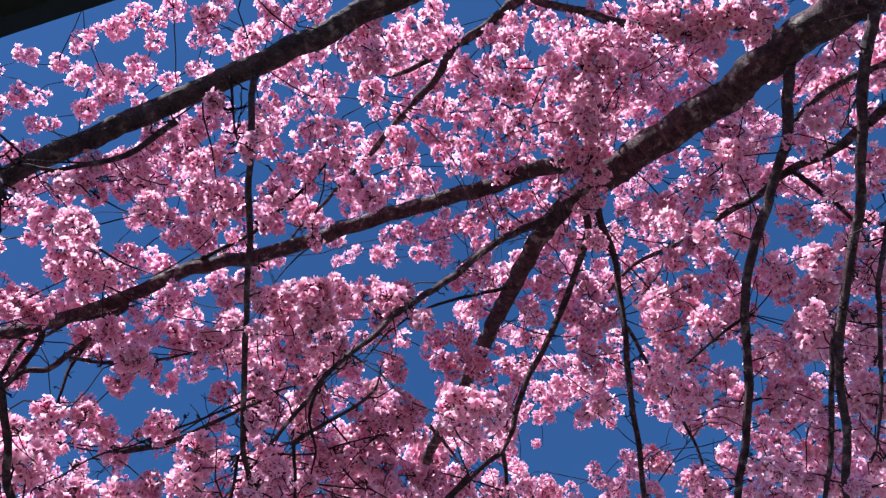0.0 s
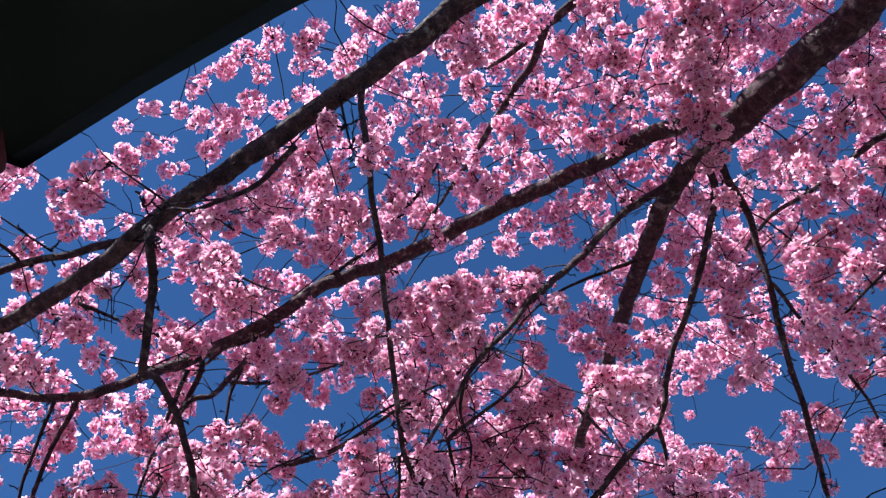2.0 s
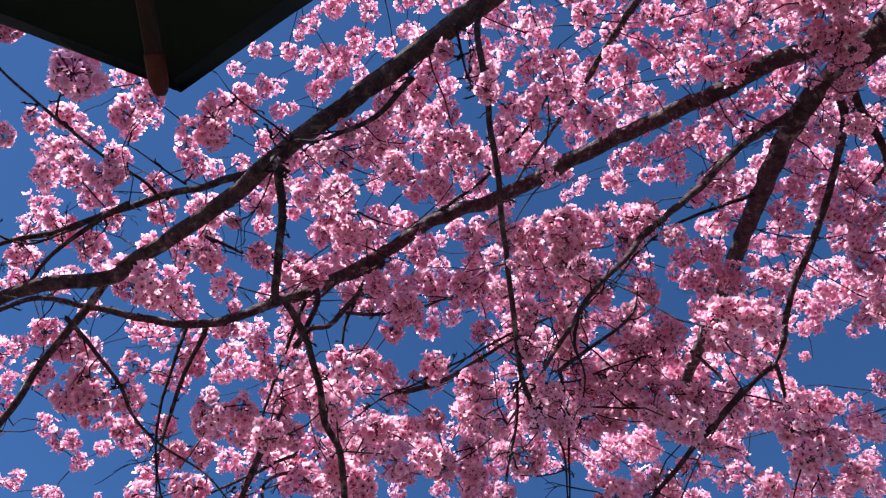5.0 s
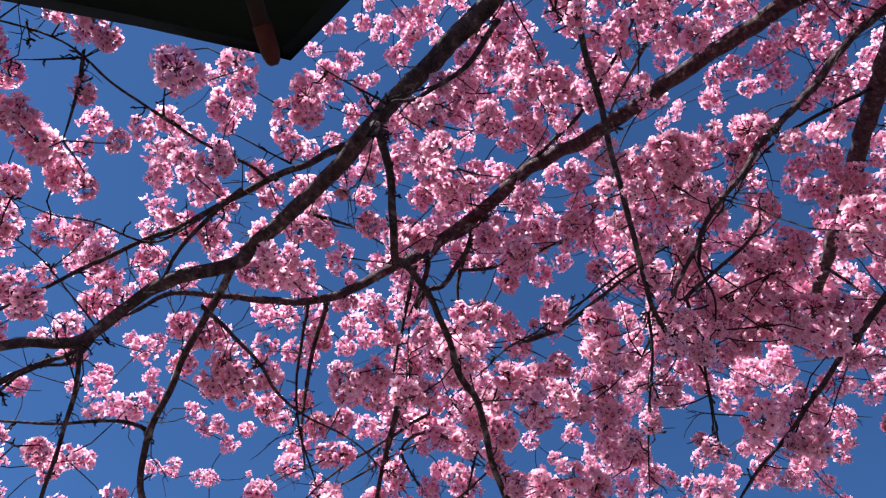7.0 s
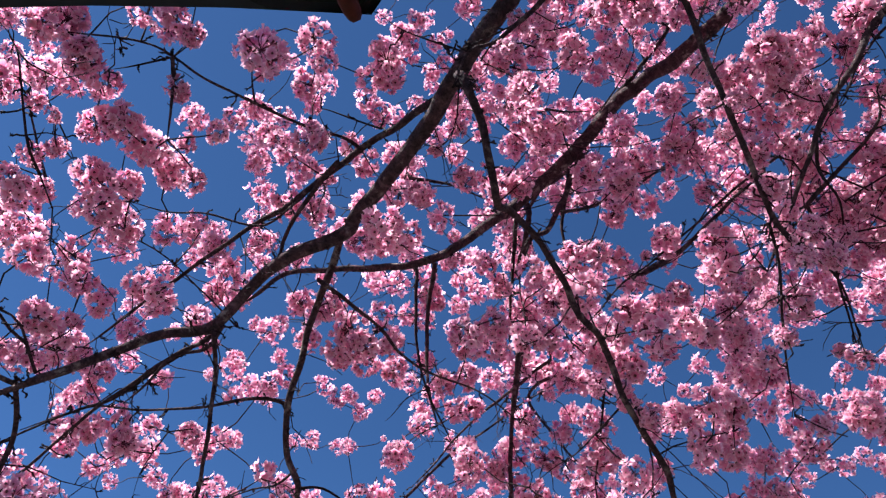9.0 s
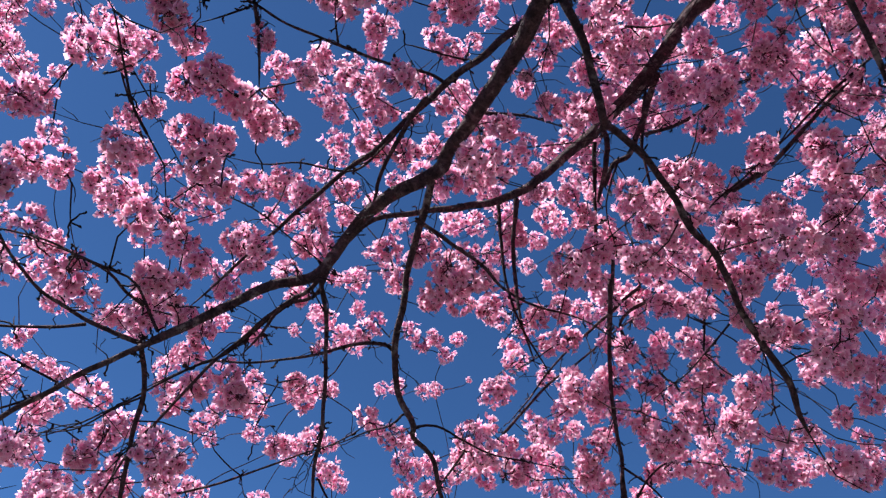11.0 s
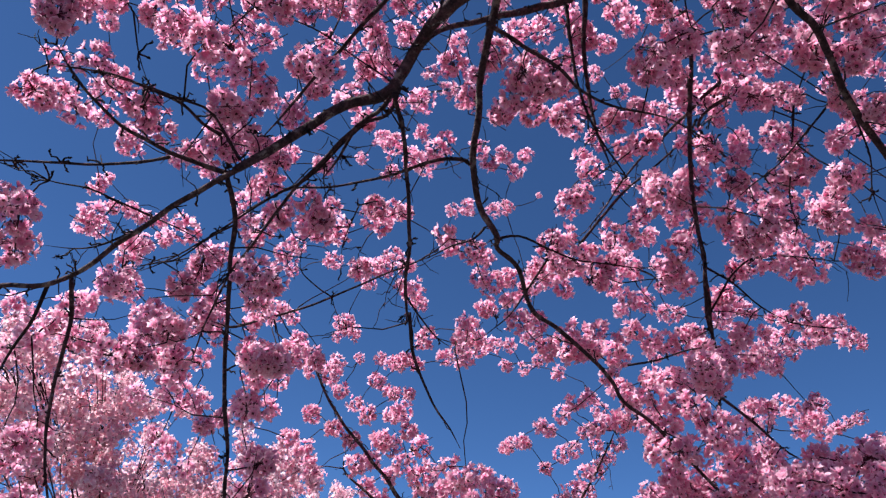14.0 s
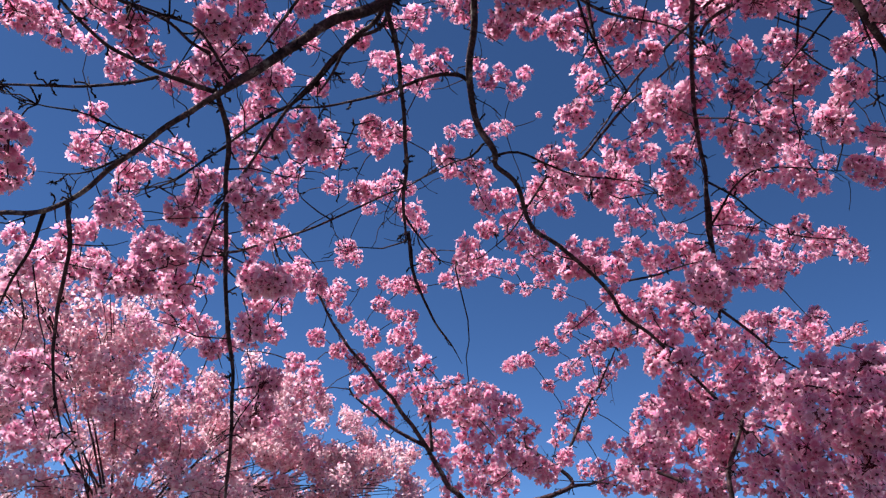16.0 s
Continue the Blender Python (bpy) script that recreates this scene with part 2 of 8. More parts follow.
def beam(name, a, b, width, depth, parent, mat, round_end=False):
    """A square rod from a to b with eased edges; a round nose where asked."""
    bm = bmesh.new()
    ahead = (b - a).normalized()
    across = ahead.cross(Vector((0, 0, 1))).normalized()
    over = across.cross(ahead)
    rings = []
    size = (b - a).length
    stops = [(0, 1), (size, 1)]
    if round_end:
        stops = [(0, 1), (size - 0.022, 1), (size - 0.012, 0.93), (size - 0.004, 0.72), (size, 0.4)]
    for s, scale in stops:
        ring = []
        for k in range(12):
            t = 2 * math.pi * k / 12
            c, q = math.cos(t), math.sin(t)
            e = (abs(c) ** 4 + abs(q) ** 4) ** -0.25
            ring.append(bm.verts.new(a + ahead * s + across * (c * e * width / 2 * scale) + over * (q * e * depth / 2 * scale)))
        rings.append(ring)
    for r, q in zip(rings, rings[1:]):
        for k in range(12):
            bm.faces.new((r[k], r[(k + 1) % 12], q[(k + 1) % 12], q[k]))
    bm.faces.new(rings[0][::-1])
    bm.faces.new(rings[-1])
    bm.normal_update()
    return part(name, bm, mat, parent)


for k in range(8):
    tip = rim(k, 0.017, -0.05)
    inner = apex + Vector((tip.x, tip.y, 0)).normalized() * 0.06 + Vector((0, 0, -0.05))
    rib = beam("rib", inner, tip.lerp(inner, 0.02), 0.017, 0.019, umbrella, WOOD)
    beam("rib_end", tip.lerp(inner, 0.034), tip, 0.0200, 0.0205, rib, TIP, True)
    middle = inner.lerp(tip, 0.5)
    beam("strut", Vector((tip.x, tip.y, 0)).normalized() * 0.05 + Vector((0, 0, EDGE - 0.28)), middle - Vector((0, 0, 0.015)), 0.020, 0.018, umbrella, WOOD)


def turned(name, profile, mat, parent, sides=24):
    bm = bmesh.new()
    rings = [[bm.verts.new((r * math.cos(2 * math.pi * k / sides), r * math.sin(2 * math.pi * k / sides), z)) for k in range(sides)] for z, r in profile]
    for r, q in zip(rings, rings[1:]):
        for k in range(sides):
            bm.faces.new((r[k], r[(k + 1) % sides], q[(k + 1) % sides], q[k]))
    bm.faces.new(rings[0][::-1])
    bm.faces.new(rings[-1])
    return part(name, bm, mat, parent)


turned("pole", ((0.05, 0.024), (EDGE + RISE - 0.02, 0.024)), WOOD, umbrella)
turned("runner", ((EDGE - 0.34, 0.040), (EDGE - 0.33, 0.052), (EDGE - 0.24, 0.052), (EDGE - 0.23, 0.040)), WOOD, umbrella)
turned("base_plate", ((-0.03, 0.29), (0.045, 0.29), (0.055, 0.28), (0.07, 0.06), (0.20, 0.045), (0.21, 0.03)), WOOD, umbrella)

# ---- cherry trees ----
cherry_tree = new("cherry_tree")
cherry_tree.location = (0, 0, 0)
tagged(cherry_tree, "old cherry tree in full pink blossom, drooping mossy limbs", "tree")
young_tree = new("cherry_tree")
tagged(young_tree, "slender young cherry tree in pink blossom", "tree")
STOUT = []  # places along the thicker wood, with its radius
WOODY = []  # places along all limbs, branches and twigs
KINDS = {"limb": (24, 0.014, 1.0, BARK), "branch": (9, 0.018, 1.3, BOUGH), "twig": (6, 0.02, 0.8, TWIG)}


def grow(tree, kind, points):
    sides, step, rough, mat = KINDS[kind]
    tube(kind, points, sides, step, rough, mat, tree)
    STOUT.extend(p for p in glide(points, 0.03) if p[3] > 0.0055)
    WOODY.extend((*p[:3], tree is young_tree) for p in glide(points, 0.05))


tube("trunk", [(2.55, -0.75, -0.1, 0.30), (2.52, -0.72, 0.25, 0.235), (2.45, -0.65, 0.9, 0.205), (2.36, -0.55, 1.6, 0.20), (2.28, -0.45, 2.25, 0.19), (2.22, -0.4, 2.7, 0.12)], 28, 0.06, 0.8, BARK, cherry_tree)
tube("trunk", [(-2.45, 2.6, -0.05, 0.075), (-2.5, 2.5, 0.5, 0.06), (-2.62, 2.35, 1.0, 0.05), (-2.77, 2.17, 1.49, 0.03)], 16, 0.04, 0.8, BARK, young_tree)

grow(cherry_tree, "limb", [(2.250, -0.420, 2.450, 0.0600), (1.950, -0.200, 3.200, 0.0550), (1.450, 0.050, 3.650, 0.0500), (0.757, 0.210, 3.484, 0.0361), (0.074, 0.405, 3.282, 0.0293), (-0.040, 0.445, 3.241, 0.0277), (-0.407, 0.554, 3.066, 0.0239), (-0.633, 0.611, 2.967, 0.0220), (-0.745, 0.649, 2.918, 0.0211), (-0.976, 0.742, 2.881, 0.0197), (-1.174, 0.789, 2.831, 0.0187), (-1.219, 0.800, 2.795, 0.0181), (-1.351, 0.739, 2.714, 0.0165), (-1.469, 0.731, 2.662, 0.0144), (-1.529, 0.713, 2.556, 0.0135), (-1.579, 0.628, 2.486, 0.0121), (-1.652, 0.535, 2.375, 0.0106), (-1.714, 0.452, 2.284, 0.0093), (-1.726, 0.451, 2.281, 0.0068), (-1.974, 0.344, 2.176, 0.0063), (-2.169, 0.262, 2.091, 0.0059), (-2.285, 0.169, 2.087, 0.0057), (-2.404, 0.048, 2.078, 0.0056)])
grow(cherry_tree, "limb", [(-1.272, 0.826, 2.840, 0.0100), (-1.350, 0.881, 2.794, 0.0098), (-1.399, 0.906, 2.762, 0.0096), (-1.464, 0.945, 2.694, 0.0093), (-1.519, 0.984, 2.603, 0.0091), (-1.574, 1.025, 2.517, 0.0088), (-1.611, 1.092, 2.433, 0.0085), (-1.614, 1.155, 2.367, 0.0082), (-1.644, 1.188, 2.355, 0.0067), (-1.638, 1.261, 2.316, 0.0064), (-1.662, 1.337, 2.229, 0.0062), (-1.635, 1.423, 2.186, 0.0059), (-1.605, 1.588, 2.091, 0.0054), (-1.621, 1.666, 2.042, 0.0052), (-1.599, 1.801, 1.989, 0.0051), (-1.593, 2.071, 1.859, 0.0047), (-1.573, 2.227, 1.751, 0.0045)])
grow(cherry_tree, "limb", [(0.824, 1.072, 3.745, 0.0308), (0.690, 1.119, 3.834, 0.0306), (0.584, 1.169, 3.905, 0.0304), (0.410, 1.274, 3.999, 0.0305), (0.195, 1.360, 4.069, 0.0304), (-0.032, 1.433, 4.093, 0.0300), (-0.264, 1.505, 4.096, 0.0295), (-0.487, 1.535, 4.046, 0.0285), (-0.693, 1.520, 3.983, 0.0273), (-0.787, 1.522, 3.917, 0.0261), (-0.955, 1.525, 3.768, 0.0245), (-1.103, 1.497, 3.642, 0.0231), (-1.197, 1.459, 3.525, 0.0217), (-1.180, 1.443, 3.510, 0.0195), (-1.263, 1.376, 3.379, 0.0171), (-1.334, 1.307, 3.247, 0.0148), (-1.400, 1.244, 3.175, 0.0129), (-1.506, 1.119, 3.106, 0.0111), (-1.583, 1.050, 3.085, 0.0095), (-1.693, 0.956, 3.041, 0.0079), (-1.800, 0.921, 2.953, 0.0063)])
grow(cherry_tree, "limb", [(2.280, -0.450, 2.200, 0.1300), (2.050, -0.200, 2.750, 0.1200), (1.646, 0.171, 3.166, 0.0652), (1.498, 0.303, 3.275, 0.0622), (1.400, 0.444, 3.383, 0.0604), (1.340, 0.528, 3.463, 0.0583), (1.254, 0.618, 3.515, 0.0555), (1.146, 0.778, 3.592, 0.0549), (1.010, 0.926, 3.657, 0.0543), (0.854, 1.069, 3.713, 0.0545), (0.748, 1.147, 3.734, 0.0523)])
grow(cherry_tree, "limb", [(0.786, 1.118, 3.736, 0.0378), (0.684, 1.222, 3.739, 0.0356), (0.614, 1.315, 3.742, 0.0336), (0.535, 1.539, 3.805, 0.0328), (0.467, 1.797, 3.888, 0.0323), (0.397, 2.059, 3.952, 0.0314), (0.339, 2.259, 3.989, 0.0297), (0.263, 2.462, 4.017, 0.0278), (0.196, 2.648, 4.050, 0.0256), (0.132, 2.882, 4.026, 0.0231)])
grow(cherry_tree, "branch", [(-0.781, 0.682, 2.940, 0.0105), (-0.890, 0.687, 2.947, 0.0100), (-0.986, 0.700, 2.968, 0.0095), (-1.123, 0.708, 2.979, 0.0091), (-1.220, 0.696, 2.929, 0.0082), (-1.325, 0.682, 2.866, 0.0075), (-1.412, 0.658, 2.826, 0.0067), (-1.525, 0.642, 2.776, 0.0060), (-1.637, 0.625, 2.717, 0.0052), (-1.711, 0.620, 2.693, 0.0045), (-1.978, 0.603, 2.610, 0.0028)])
grow(cherry_tree, "branch", [(-1.132, 0.661, 2.873, 0.0071), (-1.202, 0.671, 2.850, 0.0063), (-1.286, 0.685, 2.793, 0.0056), (-1.352, 0.717, 2.761, 0.0048), (-1.378, 0.733, 2.720, 0.0039), (-1.451, 0.728, 2.654, 0.0031)])
grow(cherry_tree, "branch", [(-1.417, 0.762, 2.754, 0.0072), (-1.515, 0.751, 2.664, 0.0066), (-1.607, 0.746, 2.575, 0.0062), (-1.664, 0.725, 2.546, 0.0057), (-1.752, 0.699, 2.488, 0.0053), (-1.813, 0.684, 2.444, 0.0049), (-1.875, 0.668, 2.400, 0.0044), (-1.973, 0.651, 2.316, 0.0039), (-2.082, 0.639, 2.240, 0.0035), (-2.171, 0.644, 2.175, 0.0030), (-2.250, 0.656, 2.117, 0.0025), (-2.324, 0.673, 2.058, 0.0020)])
grow(cherry_tree, "twig", [(-1.650, 0.738, 2.558, 0.0051), (-1.744, 0.722, 2.518, 0.0046), (-1.862, 0.698, 2.452, 0.0042), (-1.969, 0.653, 2.420, 0.0036), (-2.138, 0.551, 2.306, 0.0025), (-2.234, 0.502, 2.266, 0.0019), (-2.314, 0.454, 2.244, 0.0013)])
grow(cherry_tree, "branch", [(-0.752, 0.658, 2.914, 0.0106), (-0.692, 0.610, 2.770, 0.0098), (-0.693, 0.679, 2.696, 0.0092), (-0.718, 0.759, 2.635, 0.0088), (-0.745, 0.819, 2.602, 0.0084), (-0.768, 0.889, 2.666, 0.0081), (-0.747, 0.971, 2.637, 0.0081), (-0.741, 1.063, 2.588, 0.0080), (-0.745, 1.144, 2.542, 0.0080), (-0.745, 1.233, 2.532, 0.0079), (-0.764, 1.356, 2.465, 0.0079), (-0.774, 1.448, 2.431, 0.0079), (-0.772, 1.530, 2.396, 0.0078), (-0.779, 1.601, 2.376, 0.0077), (-0.799, 1.656, 2.339, 0.0076), (-0.802, 1.699, 2.314, 0.0075)])
grow(cherry_tree, "branch", [(-0.234, 0.504, 3.150, 0.0085), (-0.242, 0.550, 3.059, 0.0078), (-0.241, 0.645, 2.870, 0.0068), (-0.262, 0.825, 2.790, 0.0065), (-0.276, 0.976, 2.660, 0.0061), (-0.288, 1.130, 2.577, 0.0058), (-0.278, 1.247, 2.517, 0.0051)])
grow(cherry_tree, "twig", [(-0.290, 0.524, 3.101, 0.0037), (-0.285, 0.622, 3.021, 0.0023), (-0.266, 0.649, 2.986, 0.0016), (-0.226, 0.689, 2.991, 0.0010)])
grow(cherry_tree, "twig", [(-0.277, 1.066, 2.622, 0.0043), (-0.291, 1.151, 2.571, 0.0037), (-0.271, 1.213, 2.542, 0.0031), (-0.240, 1.315, 2.511, 0.0025), (-0.260, 1.445, 2.428, 0.0018)])
grow(cherry_tree, "twig", [(-0.303, 1.152, 2.575, 0.0035), (-0.329, 1.236, 2.515, 0.0029), (-0.386, 1.357, 2.441, 0.0022), (-0.433, 1.474, 2.354, 0.0015)])
grow(cherry_tree, "twig", [(-0.257, 1.508, 2.963, 0.0052), (-0.260, 1.599, 2.873, 0.0041), (-0.281, 1.688, 2.771, 0.0030), (-0.309, 1.817, 2.685, 0.0019)])
grow(cherry_tree, "branch", [(0.653, 1.251, 3.732, 0.0161), (0.589, 1.271, 3.714, 0.0149), (0.398, 1.246, 3.535, 0.0127), (0.225, 1.235, 3.331, 0.0108), (0.078, 1.192, 3.129, 0.0090), (-0.033, 1.188, 2.984, 0.0076), (-0.120, 1.206, 2.901, 0.0066), (-0.189, 1.241, 2.824, 0.0057), (-0.315, 1.298, 2.676, 0.0041), (-0.366, 1.317, 2.612, 0.0033)])
grow(cherry_tree, "twig", [(-0.163, 1.235, 2.860, 0.0050), (-0.190, 1.303, 2.836, 0.0039), (-0.178, 1.399, 2.816, 0.0027), (-0.218, 1.506, 2.771, 0.0015)])
grow(cherry_tree, "twig", [(0.497, 1.615, 3.823, 0.0092), (0.354, 1.587, 3.745, 0.0074), (0.197, 1.564, 3.656, 0.0057), (0.049, 1.559, 3.544, 0.0041), (-0.074, 1.616, 3.436, 0.0026)])
grow(cherry_tree, "branch", [(0.723, 1.193, 3.742, 0.0139), (0.745, 1.270, 3.671, 0.0131), (0.722, 1.321, 3.625, 0.0123), (0.650, 1.426, 3.507, 0.0113), (0.549, 1.537, 3.379, 0.0104), (0.457, 1.637, 3.280, 0.0096), (0.393, 1.726, 3.171, 0.0088), (0.356, 1.777, 3.128, 0.0081)])
grow(cherry_tree, "branch", [(0.356, 1.777, 3.128, 0.0086), (0.262, 1.812, 3.077, 0.0067), (0.183, 1.835, 3.016, 0.0048), (0.108, 1.887, 2.962, 0.0029)])
grow(cherry_tree, "branch", [(0.356, 1.777, 3.128, 0.0080), (0.362, 1.835, 3.064, 0.0057), (0.357, 1.912, 2.976, 0.0033)])
grow(cherry_tree, "branch", [(0.766, 1.155, 3.725, 0.0126), (0.791, 1.276, 3.676, 0.0122), (0.823, 1.367, 3.611, 0.0117), (0.830, 1.471, 3.516, 0.0111), (0.795, 1.678, 3.230, 0.0098), (0.787, 1.765, 3.089, 0.0092), (0.771, 1.945, 2.870, 0.0083)])
grow(cherry_tree, "branch", [(0.826, 1.541, 3.414, 0.0074), (0.898, 1.660, 3.341, 0.0066), (0.982, 1.795, 3.250, 0.0057), (1.044, 1.908, 3.177, 0.0048), (1.037, 2.029, 3.041, 0.0027)])
grow(cherry_tree, "branch", [(1.244, 0.682, 3.472, 0.0167), (1.193, 0.743, 3.359, 0.0154), (1.159, 0.859, 3.269, 0.0145), (1.084, 1.003, 3.177, 0.0135), (1.034, 1.123, 3.107, 0.0128), (0.999, 1.227, 3.014, 0.0121), (0.986, 1.371, 2.901, 0.0115), (0.964, 1.463, 2.826, 0.0109), (0.926, 1.562, 2.744, 0.0103), (0.894, 1.634, 2.678, 0.0097)])
grow(cherry_tree, "twig", [(1.004, 1.232, 3.021, 0.0059), (0.891, 1.414, 3.064, 0.0034), (0.856, 1.504, 3.074, 0.0021)])
grow(cherry_tree, "branch", [(1.750, 0.050, 3.350, 0.0300), (1.134, 0.342, 3.027, 0.0134), (1.108, 0.400, 2.970, 0.0124), (1.076, 0.535, 2.888, 0.0114), (1.064, 0.792, 2.777, 0.0108), (1.026, 0.969, 2.689, 0.0101), (1.004, 1.073, 2.623, 0.0095), (0.991, 1.183, 2.528, 0.0088), (0.964, 1.299, 2.417, 0.0082)])
grow(cherry_tree, "branch", [(1.034, 0.947, 2.700, 0.0075), (1.022, 1.079, 2.680, 0.0070), (1.003, 1.183, 2.600, 0.0063), (0.968, 1.304, 2.499, 0.0055), (0.943, 1.358, 2.454, 0.0048)])
grow(cherry_tree, "branch", [(1.750, 0.600, 3.600, 0.0200), (1.221, 0.910, 2.865, 0.0073), (1.195, 1.052, 2.788, 0.0059), (1.172, 1.223, 2.662, 0.0044), (1.140, 1.325, 2.585, 0.0029)])
grow(cherry_tree, "branch", [(2.200, -0.400, 2.750, 0.0750), (1.950, -0.150, 3.700, 0.0700), (1.500, 0.250, 4.400, 0.0600), (0.901, 0.603, 4.734, 0.0326), (0.671, 0.719, 4.660, 0.0277), (0.551, 0.814, 4.659, 0.0237), (0.429, 0.881, 4.660, 0.0198), (0.331, 0.930, 4.677, 0.0159), (0.206, 1.005, 4.696, 0.0120), (0.105, 1.054, 4.737, 0.0081)])
grow(cherry_tree, "branch", [(0.381, 0.915, 4.677, 0.0199), (0.300, 1.035, 4.628, 0.0176), (0.211, 1.141, 4.651, 0.0157), (0.063, 1.299, 4.651, 0.0137), (-0.049, 1.447, 4.697, 0.0118), (-0.167, 1.583, 4.740, 0.0098), (-0.290, 1.716, 4.777, 0.0077), (-0.492, 1.962, 4.849, 0.0056)])
grow(cherry_tree, "branch", [(1.750, 0.350, 4.100, 0.0500), (0.720, 0.635, 4.459, 0.0186), (0.886, 0.702, 4.294, 0.0171), (0.976, 0.717, 4.153, 0.0157), (1.108, 0.696, 3.998, 0.0143), (1.234, 0.650, 3.839, 0.0130), (1.301, 0.627, 3.635, 0.0116)])
grow(cherry_tree, "branch", [(2.300, -0.400, 2.600, 0.0600), (2.250, 0.200, 3.300, 0.0500), (1.892, 0.812, 3.736, 0.0216), (1.800, 0.936, 3.761, 0.0196), (1.619, 1.056, 3.710, 0.0170), (1.495, 1.151, 3.747, 0.0150), (1.422, 1.305, 3.840, 0.0135), (1.332, 1.447, 3.937, 0.0119), (1.245, 1.592, 4.020, 0.0101), (1.100, 1.743, 4.114, 0.0082), (1.003, 2.014, 4.219, 0.0063)])
grow(cherry_tree, "branch", [(2.250, 0.200, 3.300, 0.0400), (2.005, 0.753, 3.928, 0.0192), (1.908, 0.847, 3.972, 0.0164), (1.807, 0.921, 4.019, 0.0136), (1.711, 1.011, 4.049, 0.0108), (1.675, 1.158, 4.137, 0.0083)])
grow(cherry_tree, "branch", [(1.495, 1.151, 3.747, 0.0105), (1.643, 1.257, 3.589, 0.0068), (1.694, 1.345, 3.497, 0.0050), (1.740, 1.427, 3.403, 0.0031)])
grow(cherry_tree, "twig", [(-0.204, 1.492, 3.229, 0.0045), (-0.279, 1.537, 3.246, 0.0042), (-0.434, 1.564, 3.218, 0.0038), (-0.568, 1.591, 3.182, 0.0035), (-0.729, 1.617, 3.140, 0.0031), (-0.872, 1.638, 3.110, 0.0028), (-0.965, 1.668, 3.074, 0.0024), (-1.084, 1.697, 3.032, 0.0021)])
grow(cherry_tree, "branch", [(-0.405, 0.583, 3.011, 0.0076), (-0.484, 0.620, 2.953, 0.0065), (-0.556, 0.626, 2.906, 0.0054), (-0.620, 0.605, 2.838, 0.0044), (-0.655, 0.576, 2.790, 0.0033), (-0.702, 0.591, 2.715, 0.0023)])
grow(cherry_tree, "twig", [(-0.430, 0.598, 3.000, 0.0032), (-0.534, 0.638, 2.943, 0.0026), (-0.603, 0.622, 2.907, 0.0021), (-0.661, 0.585, 2.844, 0.0015), (-0.701, 0.568, 2.818, 0.0010)])
grow(cherry_tree, "branch", [(-0.912, 1.543, 3.774, 0.0121), (-1.014, 1.566, 3.598, 0.0109), (-1.076, 1.555, 3.455, 0.0098), (-1.116, 1.500, 3.365, 0.0087), (-1.171, 1.521, 3.316, 0.0079)])
grow(cherry_tree, "twig", [(-0.975, 1.561, 3.736, 0.0078), (-1.063, 1.632, 3.579, 0.0064), (-1.081, 1.674, 3.483, 0.0050), (-1.126, 1.785, 3.364, 0.0038), (-1.151, 1.878, 3.259, 0.0025)])
grow(cherry_tree, "branch", [(-1.163, 1.536, 3.664, 0.0121), (-1.156, 1.545, 3.541, 0.0106), (-1.217, 1.598, 3.467, 0.0095), (-1.273, 1.633, 3.404, 0.0084)])
grow(cherry_tree, "branch", [(-1.624, 1.072, 2.558, 0.0061), (-1.634, 1.044, 2.575, 0.0056), (-1.657, 1.001, 2.571, 0.0051), (-1.710, 0.943, 2.544, 0.0046), (-1.767, 0.894, 2.517, 0.0041), (-1.835, 0.835, 2.495, 0.0036), (-1.889, 0.782, 2.481, 0.0031), (-1.938, 0.709, 2.465, 0.0026), (-1.999, 0.665, 2.444, 0.0022), (-2.091, 0.600, 2.379, 0.0017)])
grow(cherry_tree, "branch", [(-1.313, 0.825, 2.695, 0.0058), (-1.315, 0.964, 2.704, 0.0053), (-1.282, 1.042, 2.671, 0.0047), (-1.278, 1.131, 2.646, 0.0040), (-1.251, 1.240, 2.641, 0.0032), (-1.189, 1.359, 2.640, 0.0025), (-1.136, 1.487, 2.594, 0.0017)])
grow(cherry_tree, "twig", [(-1.650, 1.180, 2.385, 0.0044), (-1.600, 1.226, 2.394, 0.0038), (-1.560, 1.299, 2.367, 0.0031), (-1.521, 1.362, 2.343, 0.0025), (-1.445, 1.437, 2.326, 0.0019), (-1.385, 1.534, 2.328, 0.0012)])
grow(cherry_tree, "twig", [(-1.670, 1.158, 2.421, 0.0039), (-1.695, 1.141, 2.387, 0.0031), (-1.745, 1.108, 2.371, 0.0024), (-1.801, 1.073, 2.342, 0.0017), (-1.846, 1.033, 2.320, 0.0009)])
grow(cherry_tree, "branch", [(-1.449, 1.378, 3.337, 0.0095), (-1.528, 1.462, 3.228, 0.0081), (-1.572, 1.530, 3.083, 0.0065), (-1.588, 1.580, 2.945, 0.0050), (-1.601, 1.660, 2.851, 0.0037)])
grow(cherry_tree, "twig", [(-1.507, 1.345, 3.325, 0.0072), (-1.568, 1.472, 3.063, 0.0048), (-1.564, 1.542, 2.922, 0.0037), (-1.551, 1.678, 2.789, 0.0026)])
grow(cherry_tree, "twig", [(-1.192, 1.517, 3.572, 0.0090), (-1.269, 1.608, 3.411, 0.0070), (-1.319, 1.673, 3.256, 0.0051), (-1.366, 1.739, 3.164, 0.0032)])
grow(cherry_tree, "branch", [(-1.489, 0.696, 2.508, 0.0058), (-1.527, 0.757, 2.455, 0.0055), (-1.583, 0.826, 2.356, 0.0051), (-1.651, 0.895, 2.256, 0.0048), (-1.709, 0.937, 2.186, 0.0044), (-1.754, 0.984, 2.099, 0.0040)])
